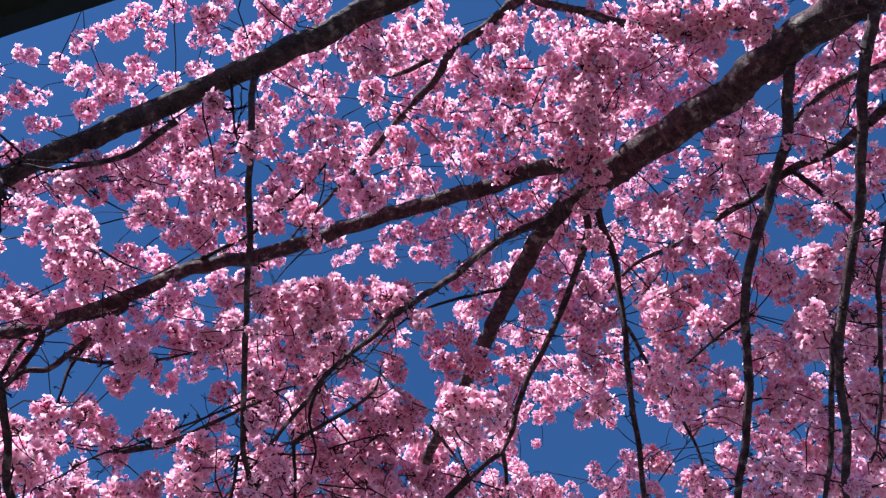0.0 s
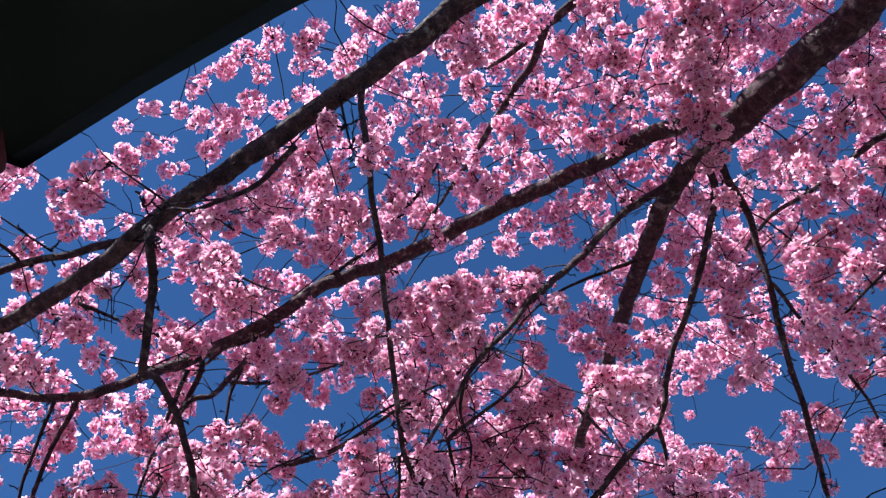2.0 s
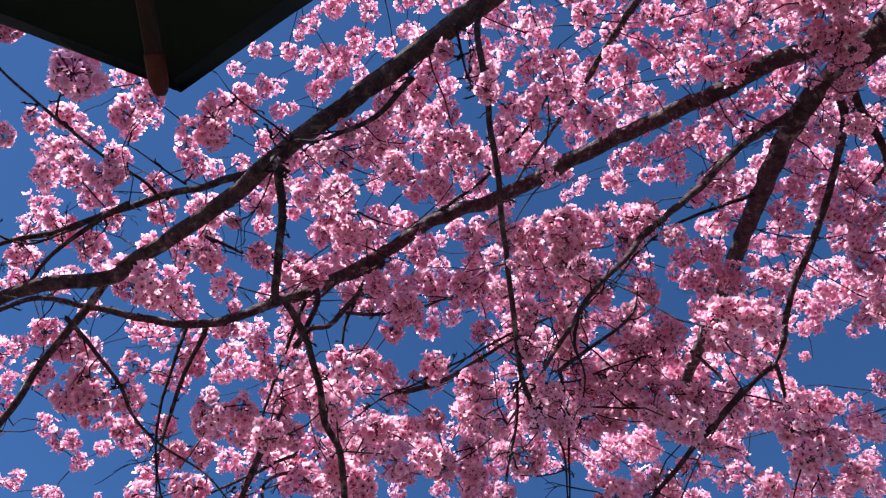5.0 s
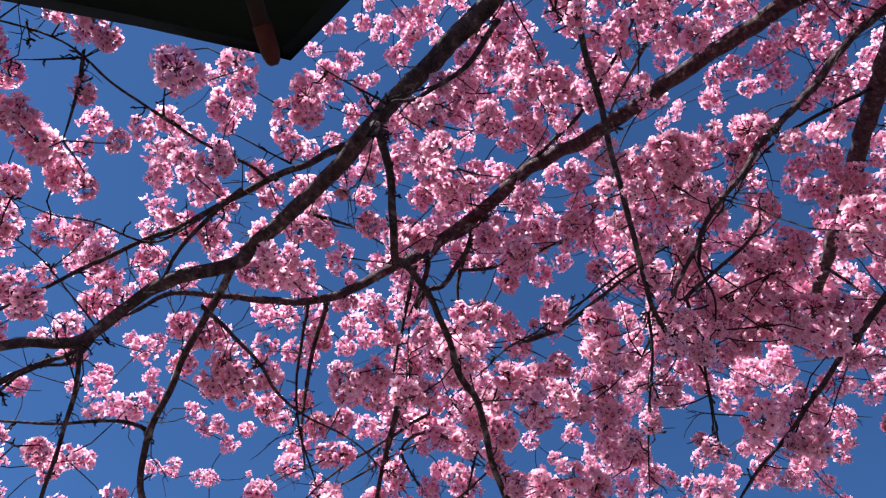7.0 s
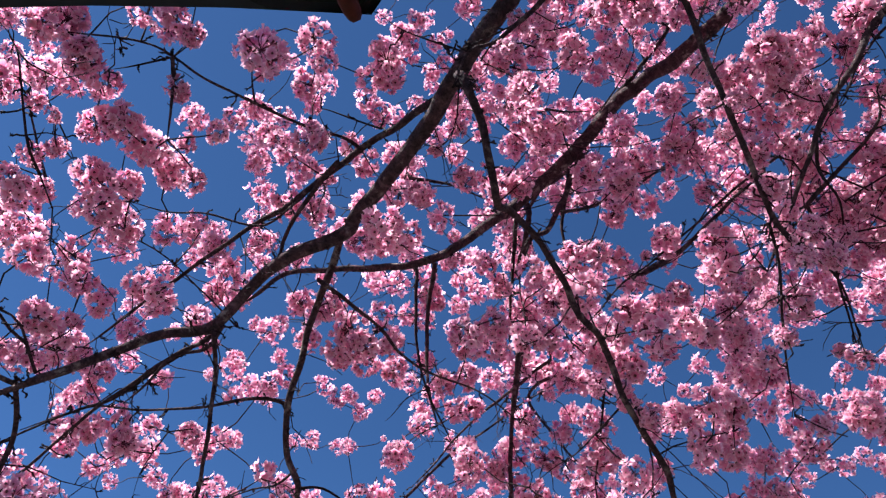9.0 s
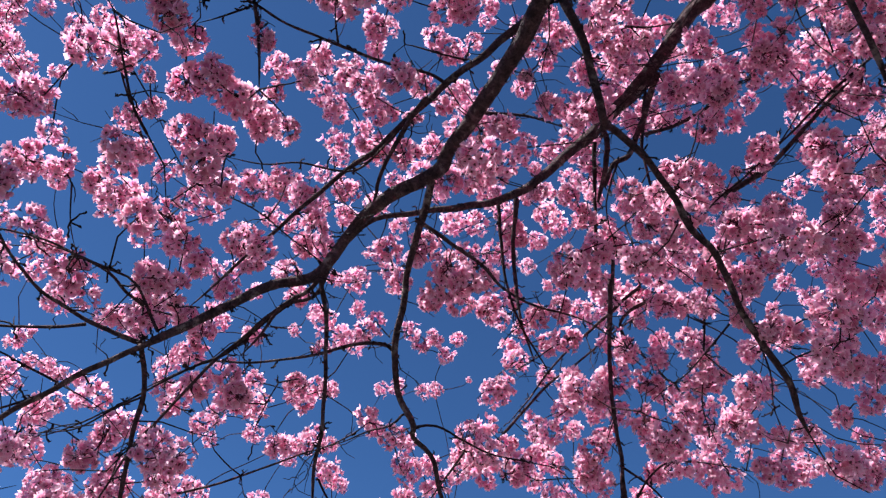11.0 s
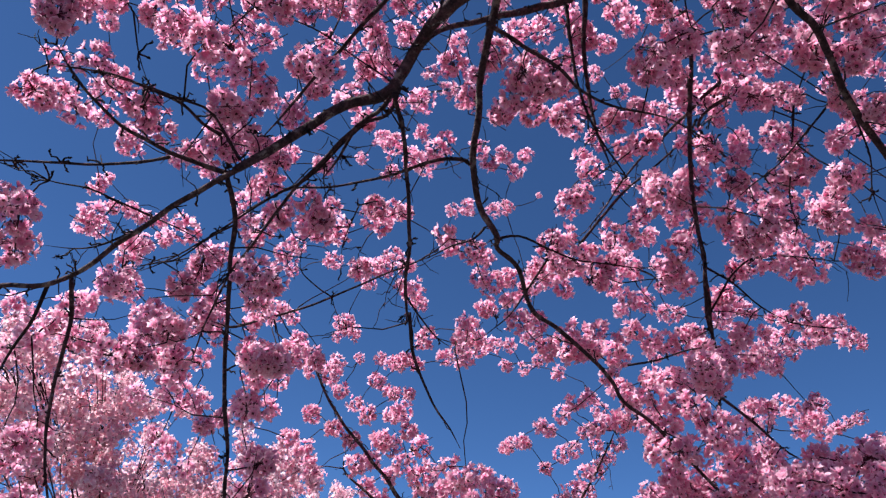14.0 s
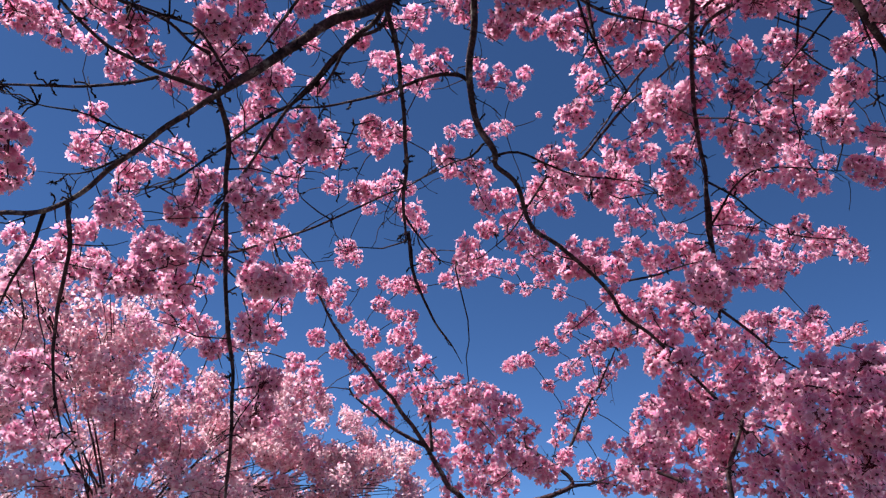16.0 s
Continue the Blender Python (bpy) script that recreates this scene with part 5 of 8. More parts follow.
flower([(1.24, 1.62, 2.95, 1.02), (1.38, 1.75, 3.05, 1.03), (1.33, 1.81, 3.04, 0.95), (1.4, 1.8, 3.02, 1.04)])
flower([(0.9, 1.33, 2.56, 0.96), (0.99, 1.52, 2.74, 0.97), (1.06, 1.58, 2.74, 1), (0.94, 1.48, 2.62, 0.98), (1.17, 1.89, 2.99, 1.01), (1.23, 1.77, 2.87, 0.97), (1.33, 1.82, 2.93, 1.01), (1.44, 1.98, 3.12, 1.03), (1.42, 1.88, 2.95, 1.05), (1.21, 1.51, 2.66, 0.99), (1.22, 1.5, 2.63, 0.98), (1.31, 1.63, 2.8, 1.01), (1.37, 1.61, 2.8, 1.02), (1.43, 1.87, 2.92, 1.04), (0.96, 2.05, 3.27, 1.01), (0.92, 2.01, 3.27, 0.99), (1.27, 2.62, 3.85, 0.98), (1.05, 2.53, 3.69, 1.02), (1.15, 2.77, 3.99, 0.91), (0.87, 2.02, 3.12, 0.96), (1.12, 2.46, 3.5, 0.98), (1.28, 2.69, 3.68, 0.97), (1.24, 2.47, 3.54, 1), (0.97, 2.77, 3.86, 0.99)])
flower([(0.94, 2.7, 3.87, 0.76), (1.02, 2.83, 3.87, 1), (1.09, 2.87, 3.87, 1.02), (0.84, 2.82, 3.87, 0.88), (0.82, 2.99, 3.99, 0.92), (0.71, 2.74, 3.83, 0.96), (0.68, 2.76, 3.78, 0.96), (0.53, 2.39, 3.53, 1.02), (0.62, 2.84, 4, 1.01), (0.51, 2.66, 3.74, 1.03), (0.62, 2.72, 3.75, 1.04), (0.42, 2.47, 3.84, 1), (0.39, 2.86, 4.17, 1.03), (0.26, 2.35, 3.58, 1.01), (0.18, 1.99, 3.2, 1), (0.24, 2, 3.18, 1), (1.07, 2, 3.08, 1.05), (1.23, 2.2, 3.25, 0.98), (1.42, 2.44, 3.41, 0.99), (1.28, 2.43, 3.54, 1)])
hang([(0.81, 0.56, 3.58, 0.89), (0.85, 0.54, 3.56, 0.96), (0.9, 0.56, 3.54, 1.02), (0.93, 0.58, 3.52, 0.96), (0.97, 0.55, 3.51, 1.02), (1, 0.57, 3.49, 0.89), (1.04, 0.53, 3.49, 0.96), (1.07, 0.56, 3.47, 0.89), (1.1, 0.57, 3.44, 0.82), (1.12, 0.53, 3.45, 0.89)])
flower([(1.06, 1.2, 4.44, 0.98), (1.15, 1.3, 4.53, 1.02), (1.3, 1.31, 4.78, 0.99), (0.99, 1.2, 4.29, 1.03), (1.26, 1.32, 4.85, 1), (1.34, 1.27, 4.85, 1.01), (1.12, 1.14, 4.58, 1.02), (1.45, 1.26, 4.99, 1.05), (1.37, 1.1, 4.67, 0.85), (1.49, 1.05, 4.69, 0.86), (1.42, 1.09, 3.87, 0.96), (1.35, 1.15, 3.93, 0.97), (1.4, 1.29, 4.13, 0.95), (1.47, 1.45, 4.43, 1.05), (1.51, 1.19, 4.18, 0.97), (1.66, 1.15, 4.25, 1), (1.51, 1.28, 4.04, 1.04), (1.3, 1.31, 3.98, 1), (1.48, 1.38, 4.15, 0.97), (1.48, 1.58, 4.53, 0.98)])
flower([(1.21, 1.66, 4.66, 0.99), (1.27, 1.61, 4.61, 0.98), (1.37, 1.67, 4.62, 1), (1.44, 1.69, 4.57, 0.94), (1.21, 1.68, 4.52, 0.91), (1.39, 1.84, 4.7, 1.04), (1.48, 1.88, 4.69, 1.05), (1.28, 1.86, 4.62, 0.9), (1.44, 1.7, 4.42, 0.86), (1.42, 1.94, 4.65, 1.04), (1.54, 1.8, 4.41, 0.99), (1.16, 1.91, 4.55, 0.88), (1.07, 1.95, 4.46, 0.98), (1.09, 2.16, 4.68, 0.93), (1.13, 2.16, 4.52, 1.02), (1.03, 2.15, 4.37, 0.98), (0.98, 2.25, 4.37, 0.88), (1.12, 2.21, 4.38, 0.94), (0.91, 2.17, 4.46, 0.88), (0.91, 2.09, 4.65, 0.97), (1, 2.08, 4.77, 0.93), (0.78, 2.01, 4.44, 0.85), (0.78, 2.28, 4.64, 0.98), (0.52, 2.07, 3.9, 1.03)])
flower([(0.49, 1.81, 3.52, 0.97), (0.69, 2.38, 4.09, 1.05), (0.52, 2.17, 3.82, 1.04), (0.48, 2.17, 3.76, 1.02)])
flower([(-1.65, -0.04, 2.62, 0.96), (-1.73, -0.01, 2.72, 0.99), (-2.22, 0.09, 3.09, 1.01), (-2.04, 0.14, 2.85, 0.99), (-2.03, 0.06, 2.8, 0.97), (-1.66, 0.02, 2.4, 0.98), (-2.36, 0.11, 3.05, 0.96), (-2.93, 0.25, 3.54, 0.99), (-2.45, 0.1, 2.9, 0.95), (-1.98, 0.14, 2.59, 1.05), (-2.1, 0.22, 2.66, 0.96), (-2.53, 0.25, 2.92, 0.98), (-2.57, 0.17, 2.86, 0.98), (-2.24, 0.18, 2.6, 1), (-3.13, 0.38, 3.25, 0.98), (-1.98, 0.28, 2.52, 1.04), (-2.02, 0.34, 2.52, 0.97), (-2.72, 0.41, 2.94, 1.05), (-2.02, 0.24, 2.85, 0.99), (-1.81, 0.23, 2.76, 1.05)])
flower([(-1.84, 0.26, 2.67, 1.03), (-1.85, 0.31, 2.73, 0.97), (-1.63, 0.29, 2.49, 1.02), (-1.95, 0.44, 2.82, 1.04), (-2.26, 0.47, 2.98, 0.97), (-2.23, 0.44, 3.23, 0.98)])
flower([(-1.5, 0.33, 2.61, 1.02), (-1.95, 0.48, 3.03, 1.04), (-1.64, 0.44, 2.73, 1), (-2.26, 0.57, 3.21, 0.99), (-2.18, 0.62, 3.15, 0.96)])
flower([(-1.88, 0.62, 3.06, 1.05), (-1.78, 0.66, 3.04, 1.02), (-1.83, 0.46, 2.67, 1.05), (-2.09, 0.61, 2.85, 1.04)])
flower([(-2.29, 0.57, 3.03, 0.96), (-1.73, 0.4, 2.44, 1.01), (-1.87, 0.49, 2.54, 1), (-1.81, 0.6, 2.76, 1.03), (-1.68, 0.61, 2.66, 0.95), (-2.15, 0.76, 2.87, 1.02), (-2.06, 0.77, 2.95, 1.01), (-1.58, 0.65, 2.83, 0.99), (-1.73, 0.59, 3.52, 0.96), (-1.82, 0.72, 3.61, 1.02), (-1.41, 0.58, 3.14, 0.95), (-1.32, 0.6, 3.02, 0.98), (-1.16, 0.58, 2.9, 0.95), (-1.5, 0.92, 3.58, 0.98), (-1.6, 0.67, 3.26, 0.97), (-1.55, 0.81, 3.35, 1.01), (-1.88, 0.86, 3.51, 1.02), (-1.44, 0.73, 2.99, 1.02), (-1.35, 0.78, 2.95, 0.99), (-1.73, 1.16, 3.49, 1.03), (-1.76, 0.87, 3.18, 1.02), (-1.86, 0.85, 3.07, 1), (-1.96, 0.89, 3.05, 1.03), (-2.07, 0.91, 3, 1.05)])
flower([(-1.96, 1.02, 3.3, 1), (-1.81, 1.12, 3.11, 1.05), (-1.88, 1.1, 3.37, 1.01), (-1.86, 0.91, 2.99, 0.99), (-1.76, 1.15, 2.95, 1), (-2.29, 1.65, 3.72, 1.02), (-2.17, 1.03, 3.03, 0.98), (-2.12, 1.23, 3.21, 1.04)])
flower([(-1.28, 0.85, 3.2, 0.99), (-1.5, 1.11, 3.75, 1.01), (-1.52, 1.12, 3.54, 1.04), (-1.72, 1.19, 3.67, 1.03), (-1.28, 1, 3.21, 1.02), (-1.16, 0.98, 3.1, 1.02), (-1.21, 1.13, 3.19, 1.03), (-1.05, 0.78, 2.68, 1.01), (-1.1, 0.9, 2.8, 0.99), (-1.32, 1.04, 3.04, 1.04), (-1.37, 0.97, 3.02, 0.97), (-1.34, 1.17, 3.11, 0.96), (-1.05, 1.05, 3.18, 0.98), (-1.05, 1.15, 3.29, 0.97), (-1.25, 1.66, 4.01, 1.05), (-1.4, 1.36, 3.95, 1), (-1.14, 1.31, 3.35, 1.04), (-0.95, 1.16, 3.03, 1.01), (-1.06, 1.29, 3.19, 0.97), (-1.49, 1.65, 3.88, 1.04), (-0.91, 1.21, 3.29, 1.04), (-0.94, 1.36, 3.39, 0.96), (-1.07, 1.47, 3.77, 1.03), (-0.75, 1.26, 3.21, 1.01)])
flower([(-0.84, 1.31, 3.24, 0.97), (-0.95, 1.43, 3.41, 0.98), (-0.76, 1.33, 3.2, 1.02), (-0.75, 1.41, 3.18, 0.97), (-0.61, 1.17, 2.96, 1.01)])
flower([(-0.73, 1.89, 3.8, 1), (-0.77, 1.75, 3.56, 1), (-0.79, 1.64, 3.51, 0.97), (-0.73, 1.42, 3.39, 1.03), (-1.13, 2.28, 4.36, 0.56), (-0.64, 1.5, 3.08, 1.02), (-0.68, 1.61, 3.18, 1.01), (-0.52, 1.62, 3.34, 0.98), (-0.56, 2.05, 3.77, 1.02), (-0.69, 2.43, 4.22, 0.99), (-0.4, 1.77, 3.44, 1.04), (-0.46, 1.85, 3.49, 1), (-0.48, 1.39, 2.85, 0.97), (-0.48, 1.39, 2.75, 1), (-0.56, 1.79, 3.21, 0.99), (-0.62, 2.03, 3.51, 1.05), (-0.54, 1.72, 2.98, 0.98), (-0.75, 2.25, 3.63, 1.04), (-0.6, 2.1, 3.41, 0.95), (-0.81, 1.26, 2.88, 0.96), (-0.86, 1.49, 3.13, 0.98), (-1.05, 1.8, 3.53, 1.02), (-0.83, 1.58, 3.16, 1.01), (-0.69, 1.04, 2.49, 0.99)])
flower([(-0.86, 1.44, 2.99, 0.99), (-0.79, 1.56, 3.04, 1.03), (-0.71, 1.54, 2.87, 0.97)])
flower([(-0.72, 1.75, 3.09, 1.03), (-0.72, 1.36, 2.71, 0.99), (-0.75, 1.54, 2.81, 1.02), (-0.74, 1.25, 2.49, 1.03), (-0.74, 1.37, 2.54, 0.99), (-0.79, 1.72, 2.88, 0.97), (-0.58, 1.19, 2.44, 0.97), (-0.6, 1.41, 2.64, 0.97), (-0.62, 1.61, 2.77, 0.96), (-0.55, 1.65, 2.86, 0.99), (-0.57, 1.73, 2.84, 1.01), (-0.65, 1.97, 2.99, 0.99), (-0.89, 2.72, 3.62, 1.05), (-0.68, 2.13, 3.04, 1.04), (-0.84, 2.72, 3.53, 1.03), (-0.6, 1.45, 2.43, 1.03), (-0.64, 1.78, 2.64, 0.98), (-1.1, 2.95, 3.81, 1.03), (-0.99, 2.84, 3.53, 0.96), (-1.14, 2.79, 3.56, 0.75), (-1.22, 2.71, 3.62, 0.96), (-0.86, 1.56, 2.83, 0.98), (-1.03, 1.84, 3.17, 1.02), (-0.92, 1.43, 2.85, 0.95)])
flower([(-1.12, 1.85, 2.98, 0.99), (-1.15, 2.1, 3.13, 1.01)])
flower([(-1.12, 1.44, 3.03, 1.03), (-0.91, 1.22, 2.83, 1.01), (-1.06, 1.45, 3.08, 0.97), (-0.93, 1.36, 2.93, 0.96), (-1, 1.45, 2.96, 1), (-1, 1.3, 2.8, 1.03), (-1.04, 1.21, 2.7, 1.03), (-1.08, 1.16, 2.66, 1.01), (-1.17, 1.26, 2.73, 0.97), (-1.23, 1.48, 2.9, 0.96), (-0.91, 1.18, 2.57, 0.95), (-0.93, 1.29, 2.67, 0.98), (-1.04, 1.55, 2.85, 1), (-1.09, 1.46, 2.78, 0.96), (-1.18, 1.52, 2.85, 1.01), (-1.08, 1.53, 2.77, 0.98), (-1.14, 1.76, 2.93, 1.03), (-1.12, 1.95, 3.28, 1), (-1.3, 1.58, 3.3, 1.03), (-1.3, 1.49, 3.34, 0.98), (-1.44, 1.55, 3.5, 1.01), (-1.42, 1.52, 3.34, 1.04), (-1.5, 1.7, 3.47, 0.95), (-1.36, 1.3, 3.04, 1.04)])
flower([(-1.5, 1.42, 3.26, 1.01), (-1.73, 1.86, 3.65, 1.05)])
flower([(-1.38, 0.93, 2.72, 0.98), (-1.38, 1.02, 2.71, 1), (-1.45, 1.05, 2.69, 1.02), (-1.67, 1.37, 3.19, 1.01), (-1.32, 1.02, 2.62, 1.01), (-1.43, 1.21, 2.83, 1.04), (-1.64, 1.49, 3.26, 0.97), (-1.69, 1.62, 3.36, 1.02), (-2.05, 2.19, 3.93, 0.99), (-1.77, 1.31, 2.98, 1.04), (-1.61, 1.29, 2.88, 1.04), (-1.58, 1.39, 2.9, 0.99), (-1.69, 1.65, 3.17, 0.99), (-2.08, 2.42, 3.97, 1.04), (-1.45, 1.61, 2.97, 1.04), (-1.5, 1.55, 2.93, 1.03), (-1.82, 1.43, 3.49, 1.04), (-1.76, 1.5, 3.5, 1.04), (-1.71, 1.61, 3.62, 1), (-1.51, 1.82, 3.13, 0.99), (-1.32, 1.68, 2.93, 0.96)])
flower([(-2.17, 0.49, 2.6, 0.99), (-1.89, 0.46, 2.44, 0.97), (-2.73, 0.6, 2.94, 1.02), (-2.28, 0.63, 2.75, 1.01), (-2.97, 0.79, 3.12, 1.04), (-2.29, 0.58, 2.79, 1.02), (-2.05, 0.63, 2.62, 0.98), (-2.52, 0.74, 2.99, 0.99), (-2.22, 0.76, 2.72, 1), (-2.7, 1, 3.16, 1), (-2.82, 0.44, 2.97, 1.04), (-2.28, 0.77, 2.69, 1.01), (-2.39, 0.78, 2.73, 0.98), (-2.8, 0.9, 2.93, 0.98), (-2.65, 1.14, 3.15, 1.01), (-2.93, 1.48, 3.52, 0.75), (-2.25, 1.21, 3.07, 1), (-2.75, 1.48, 3.53, 1.04), (-2.89, 1.8, 3.83, 1.04), (-2.25, 1.31, 3.05, 1.01), (-2.04, 1.25, 2.94, 1), (-2.1, 1.34, 3.07, 0.98), (-2.41, 1.48, 3.2, 1.01), (-2.7, 1.51, 3.32, 1)])
flower([(-2.24, 1.64, 3.27, 1.01), (-2.49, 1.92, 3.48, 1.05), (-2.39, 1.99, 3.41, 1.03), (-2.27, 1.8, 3.34, 0.96), (-2.43, 2.1, 3.59, 0.87)])
flower([(-3.37, 0.48, 3.08, 1.02), (-3.79, 0.59, 3.38, 0.7), (-2.89, 0.41, 2.68, 1.01), (-3.19, 0.5, 2.81, 1.03), (-3.61, 0.61, 3.14, 0.87), (-3.56, 0.68, 3.13, 0.97), (-3.82, 0.8, 3.27, 0.94), (-3.74, 0.86, 3.24, 1.04), (-2.41, 0.59, 2.49, 0.99), (-3.4, 0.82, 2.98, 1.03), (-2.53, 0.49, 2.43, 1.01), (-2.95, 0.59, 2.6, 1.03), (-3.37, 0.73, 2.9, 1.01), (-2.31, 0.42, 2.2, 1.02), (-3.05, 0.57, 2.51, 1.04), (-3.13, 0.67, 2.56, 0.99), (-2.26, 0.58, 2.23, 1.02), (-2.26, 0.62, 2.33, 1.05), (-2.47, 0.73, 2.48, 0.95), (-2.97, 0.85, 2.65, 0.98), (-3.6, 1.14, 2.88, 0.99), (-2.33, 0.8, 2.56, 1.01), (-2.87, 0.96, 2.88, 1), (-2.23, 0.81, 2.56, 1.04)])
flower([(-2.82, 0.98, 2.79, 0.97)])
flower([(-2.06, 0.81, 2.53, 0.98), (-2.02, 0.84, 2.46, 0.96), (-2.33, 0.95, 2.63, 0.97), (-2.35, 1.04, 2.75, 1.01), (-2.25, 1.03, 2.61, 0.96), (-2.65, 1.19, 2.83, 1.04), (-3.14, 1.32, 3.05, 1.03), (-2.75, 1.1, 2.75, 0.96), (-3.54, 1.52, 3.14, 0.86), (-1.79, 0.57, 2.09, 0.96), (-2.01, 0.72, 2.21, 1), (-2.09, 0.72, 2.21, 0.97), (-2.48, 0.82, 2.48, 0.97), (-2.27, 0.83, 2.26, 1), (-2.63, 1.05, 2.44, 1.04), (-2.89, 1.08, 2.49, 0.96), (-3.1, 1.34, 2.67, 0.97), (-2.48, 1.33, 2.68, 1), (-2.82, 1.5, 2.86, 1.05), (-2.85, 1.63, 2.94, 0.99), (-3.37, 1.89, 3.14, 0.81), (-2.62, 1.52, 2.86, 1), (-2.81, 1.72, 2.96, 1), (-2.48, 1.53, 2.64, 1.03)])
flower([(-2.79, 1.7, 2.84, 0.97), (-3.13, 2.05, 3, 1)])
flower([(-2.02, 1.02, 2.59, 0.95), (-2.21, 1.21, 2.75, 1), (-2.34, 1.26, 2.78, 1.05), (-2.43, 1.41, 2.94, 0.96), (-2.52, 1.32, 2.91, 0.96), (-2.14, 1.4, 2.7, 1.01), (-2.77, 1.94, 3.13, 1.04), (-1.97, 1.38, 2.56, 1.01), (-2.47, 1.89, 2.94, 1.05), (-2.8, 1.97, 3.38, 0.98), (-2.91, 2.16, 3.54, 1.05), (-2.61, 2.15, 3.39, 0.87), (-2.79, 2.23, 3.5, 0.8), (-2.05, 1.54, 2.53, 0.98), (-2.49, 1.88, 2.84, 1.03), (-2.34, 1.79, 2.62, 0.95), (-2.3, 1.87, 2.77, 0.98), (-3.52, 1.87, 2.93, 0.93), (-3.46, 1.89, 2.89, 0.86), (-3.42, 1.77, 2.82, 0.67), (-2.38, 0.57, 2.15, 0.99), (-2.85, 0.66, 2.3, 1.04), (-3.32, 0.88, 2.58, 0.97), (-2.83, 0.77, 2.31, 0.97)])
flower([(-2.55, 0.77, 2.29, 0.96), (-3.43, 1.06, 2.63, 1.02), (-3.19, 1.07, 2.52, 1.04)])
flower([(-2.04, 0.39, 1.91, 0.96), (-2.14, 0.47, 1.96, 1.03), (-2.86, 0.54, 2.22, 1.03), (-2.5, 0.65, 2.11, 0.97), (-2.42, 0.66, 2.06, 1), (-2.91, 0.91, 2.3, 1.01), (-1.91, 0.67, 1.95, 0.96), (-2.04, 0.78, 2.01, 1.04), (-2.32, 0.98, 2.17, 0.96), (-2.62, 1.22, 2.31, 0.96), (-3.19, 1.65, 2.57, 1.02), (-3.51, 1.6, 2.77, 1), (-3.42, 2.04, 2.78, 0.8), (-3.3, 2.09, 2.74, 1.01), (-2.54, 1.66, 2.52, 0.96), (-3.15, 2.1, 2.82, 1), (-2.27, 1.63, 2.46, 1.05), (-2.46, 1.85, 2.54, 0.98), (-2.16, 1.51, 2.29, 0.97), (-3.22, 2.31, 2.81, 1.04), (-2.84, 2.3, 2.77, 0.86)])
flower([(-2.51, 2.28, 3.48, 0.39), (-1.62, 1.51, 2.67, 1.05), (-1.84, 1.71, 2.84, 1.04), (-1.74, 1.73, 2.95, 0.96), (-1.86, 1.84, 3.13, 0.96), (-1.38, 1.55, 2.62, 1), (-1.33, 1.51, 2.54, 1.02), (-1.62, 1.89, 2.81, 1.03), (-1.46, 1.82, 2.73, 0.97), (-1.45, 1.85, 2.81, 0.99), (-1.62, 2.04, 2.84, 1), (-1.83, 2.02, 3.07, 0.98), (-1.59, 1.73, 2.96, 1.02), (-1.42, 1.61, 2.83, 1), (-1.72, 1.74, 3.09, 0.99), (-1.71, 1.59, 3.04, 1.03), (-1.1, 1.41, 2.46, 0.98), (-1.27, 1.82, 2.71, 1.01), (-1.31, 1.77, 2.82, 1.03), (-1.35, 2.05, 2.97, 0.98), (-1.32, 1.73, 2.85, 0.95), (-1.34, 2.03, 2.81, 0.95), (-1.46, 2.31, 3.25, 1.03)])
flower([(-1.11, 1.88, 2.81, 1.03), (-1.19, 1.99, 2.93, 1.02), (-1.06, 1.77, 2.65, 0.95), (-1.14, 1.98, 2.74, 0.98), (-1.19, 1.96, 2.73, 1.04), (-1.27, 2.05, 2.72, 1.01), (-1.45, 2.37, 2.98, 0.99), (-1.37, 2.36, 2.86, 1.05), (-1.51, 2.56, 2.98, 1.05), (-1.32, 2.39, 2.93, 0.98), (-1.1, 2.26, 3.01, 1.02), (-1.22, 2.75, 3.38, 1.03), (-0.82, 1.84, 2.72, 1.04), (-1.02, 2.3, 3.09, 1.04), (-1.12, 2.76, 3.37, 1.03), (-0.93, 1.73, 2.5, 0.96), (-1.07, 2.24, 2.84, 0.98), (-1.29, 2.67, 3.08, 0.97), (-0.99, 1.74, 2.42, 1.01), (-1.12, 2.15, 2.64, 1), (-1.43, 2.88, 3.19, 1.05), (-1.53, 3.08, 3.1, 0.76), (-0.91, 2.24, 2.81, 0.96), (-1.11, 2.93, 3.34, 0.95)])
flower([(-1.08, 2.3, 2.67, 0.97), (-1.19, 2.72, 2.87, 1.04), (-1.27, 3.26, 3.18, 1.01), (-1.31, 3.18, 3.05, 0.87)])
flower([(-0.66, 1.54, 2.39, 1.01), (-0.71, 1.9, 2.58, 1.01), (-0.75, 2.09, 2.79, 0.98), (-1.04, 3.13, 3.04, 0.95), (-0.77, 1.76, 2.25, 1.02), (-0.89, 2.32, 2.49, 1.01), (-1.08, 2.11, 2.48, 0.96), (-1.14, 2.42, 2.6, 1), (-1.13, 2.57, 2.67, 0.96), (-1.29, 3.27, 3.04, 0.89), (-1.45, 3.28, 3.14, 1.02), (-1.28, 2.17, 2.54, 1.01), (-1.29, 2.32, 2.59, 0.98), (-1.48, 2.59, 2.83, 1.03), (-1.3, 2.05, 2.54, 0.98), (-1.48, 2.29, 2.68, 1.02), (-1.49, 2.19, 2.62, 0.98), (-1.58, 2.48, 2.84, 1.01), (-1.33, 2.32, 2.71, 1.01), (-1.54, 2.77, 3.04, 1.01)])
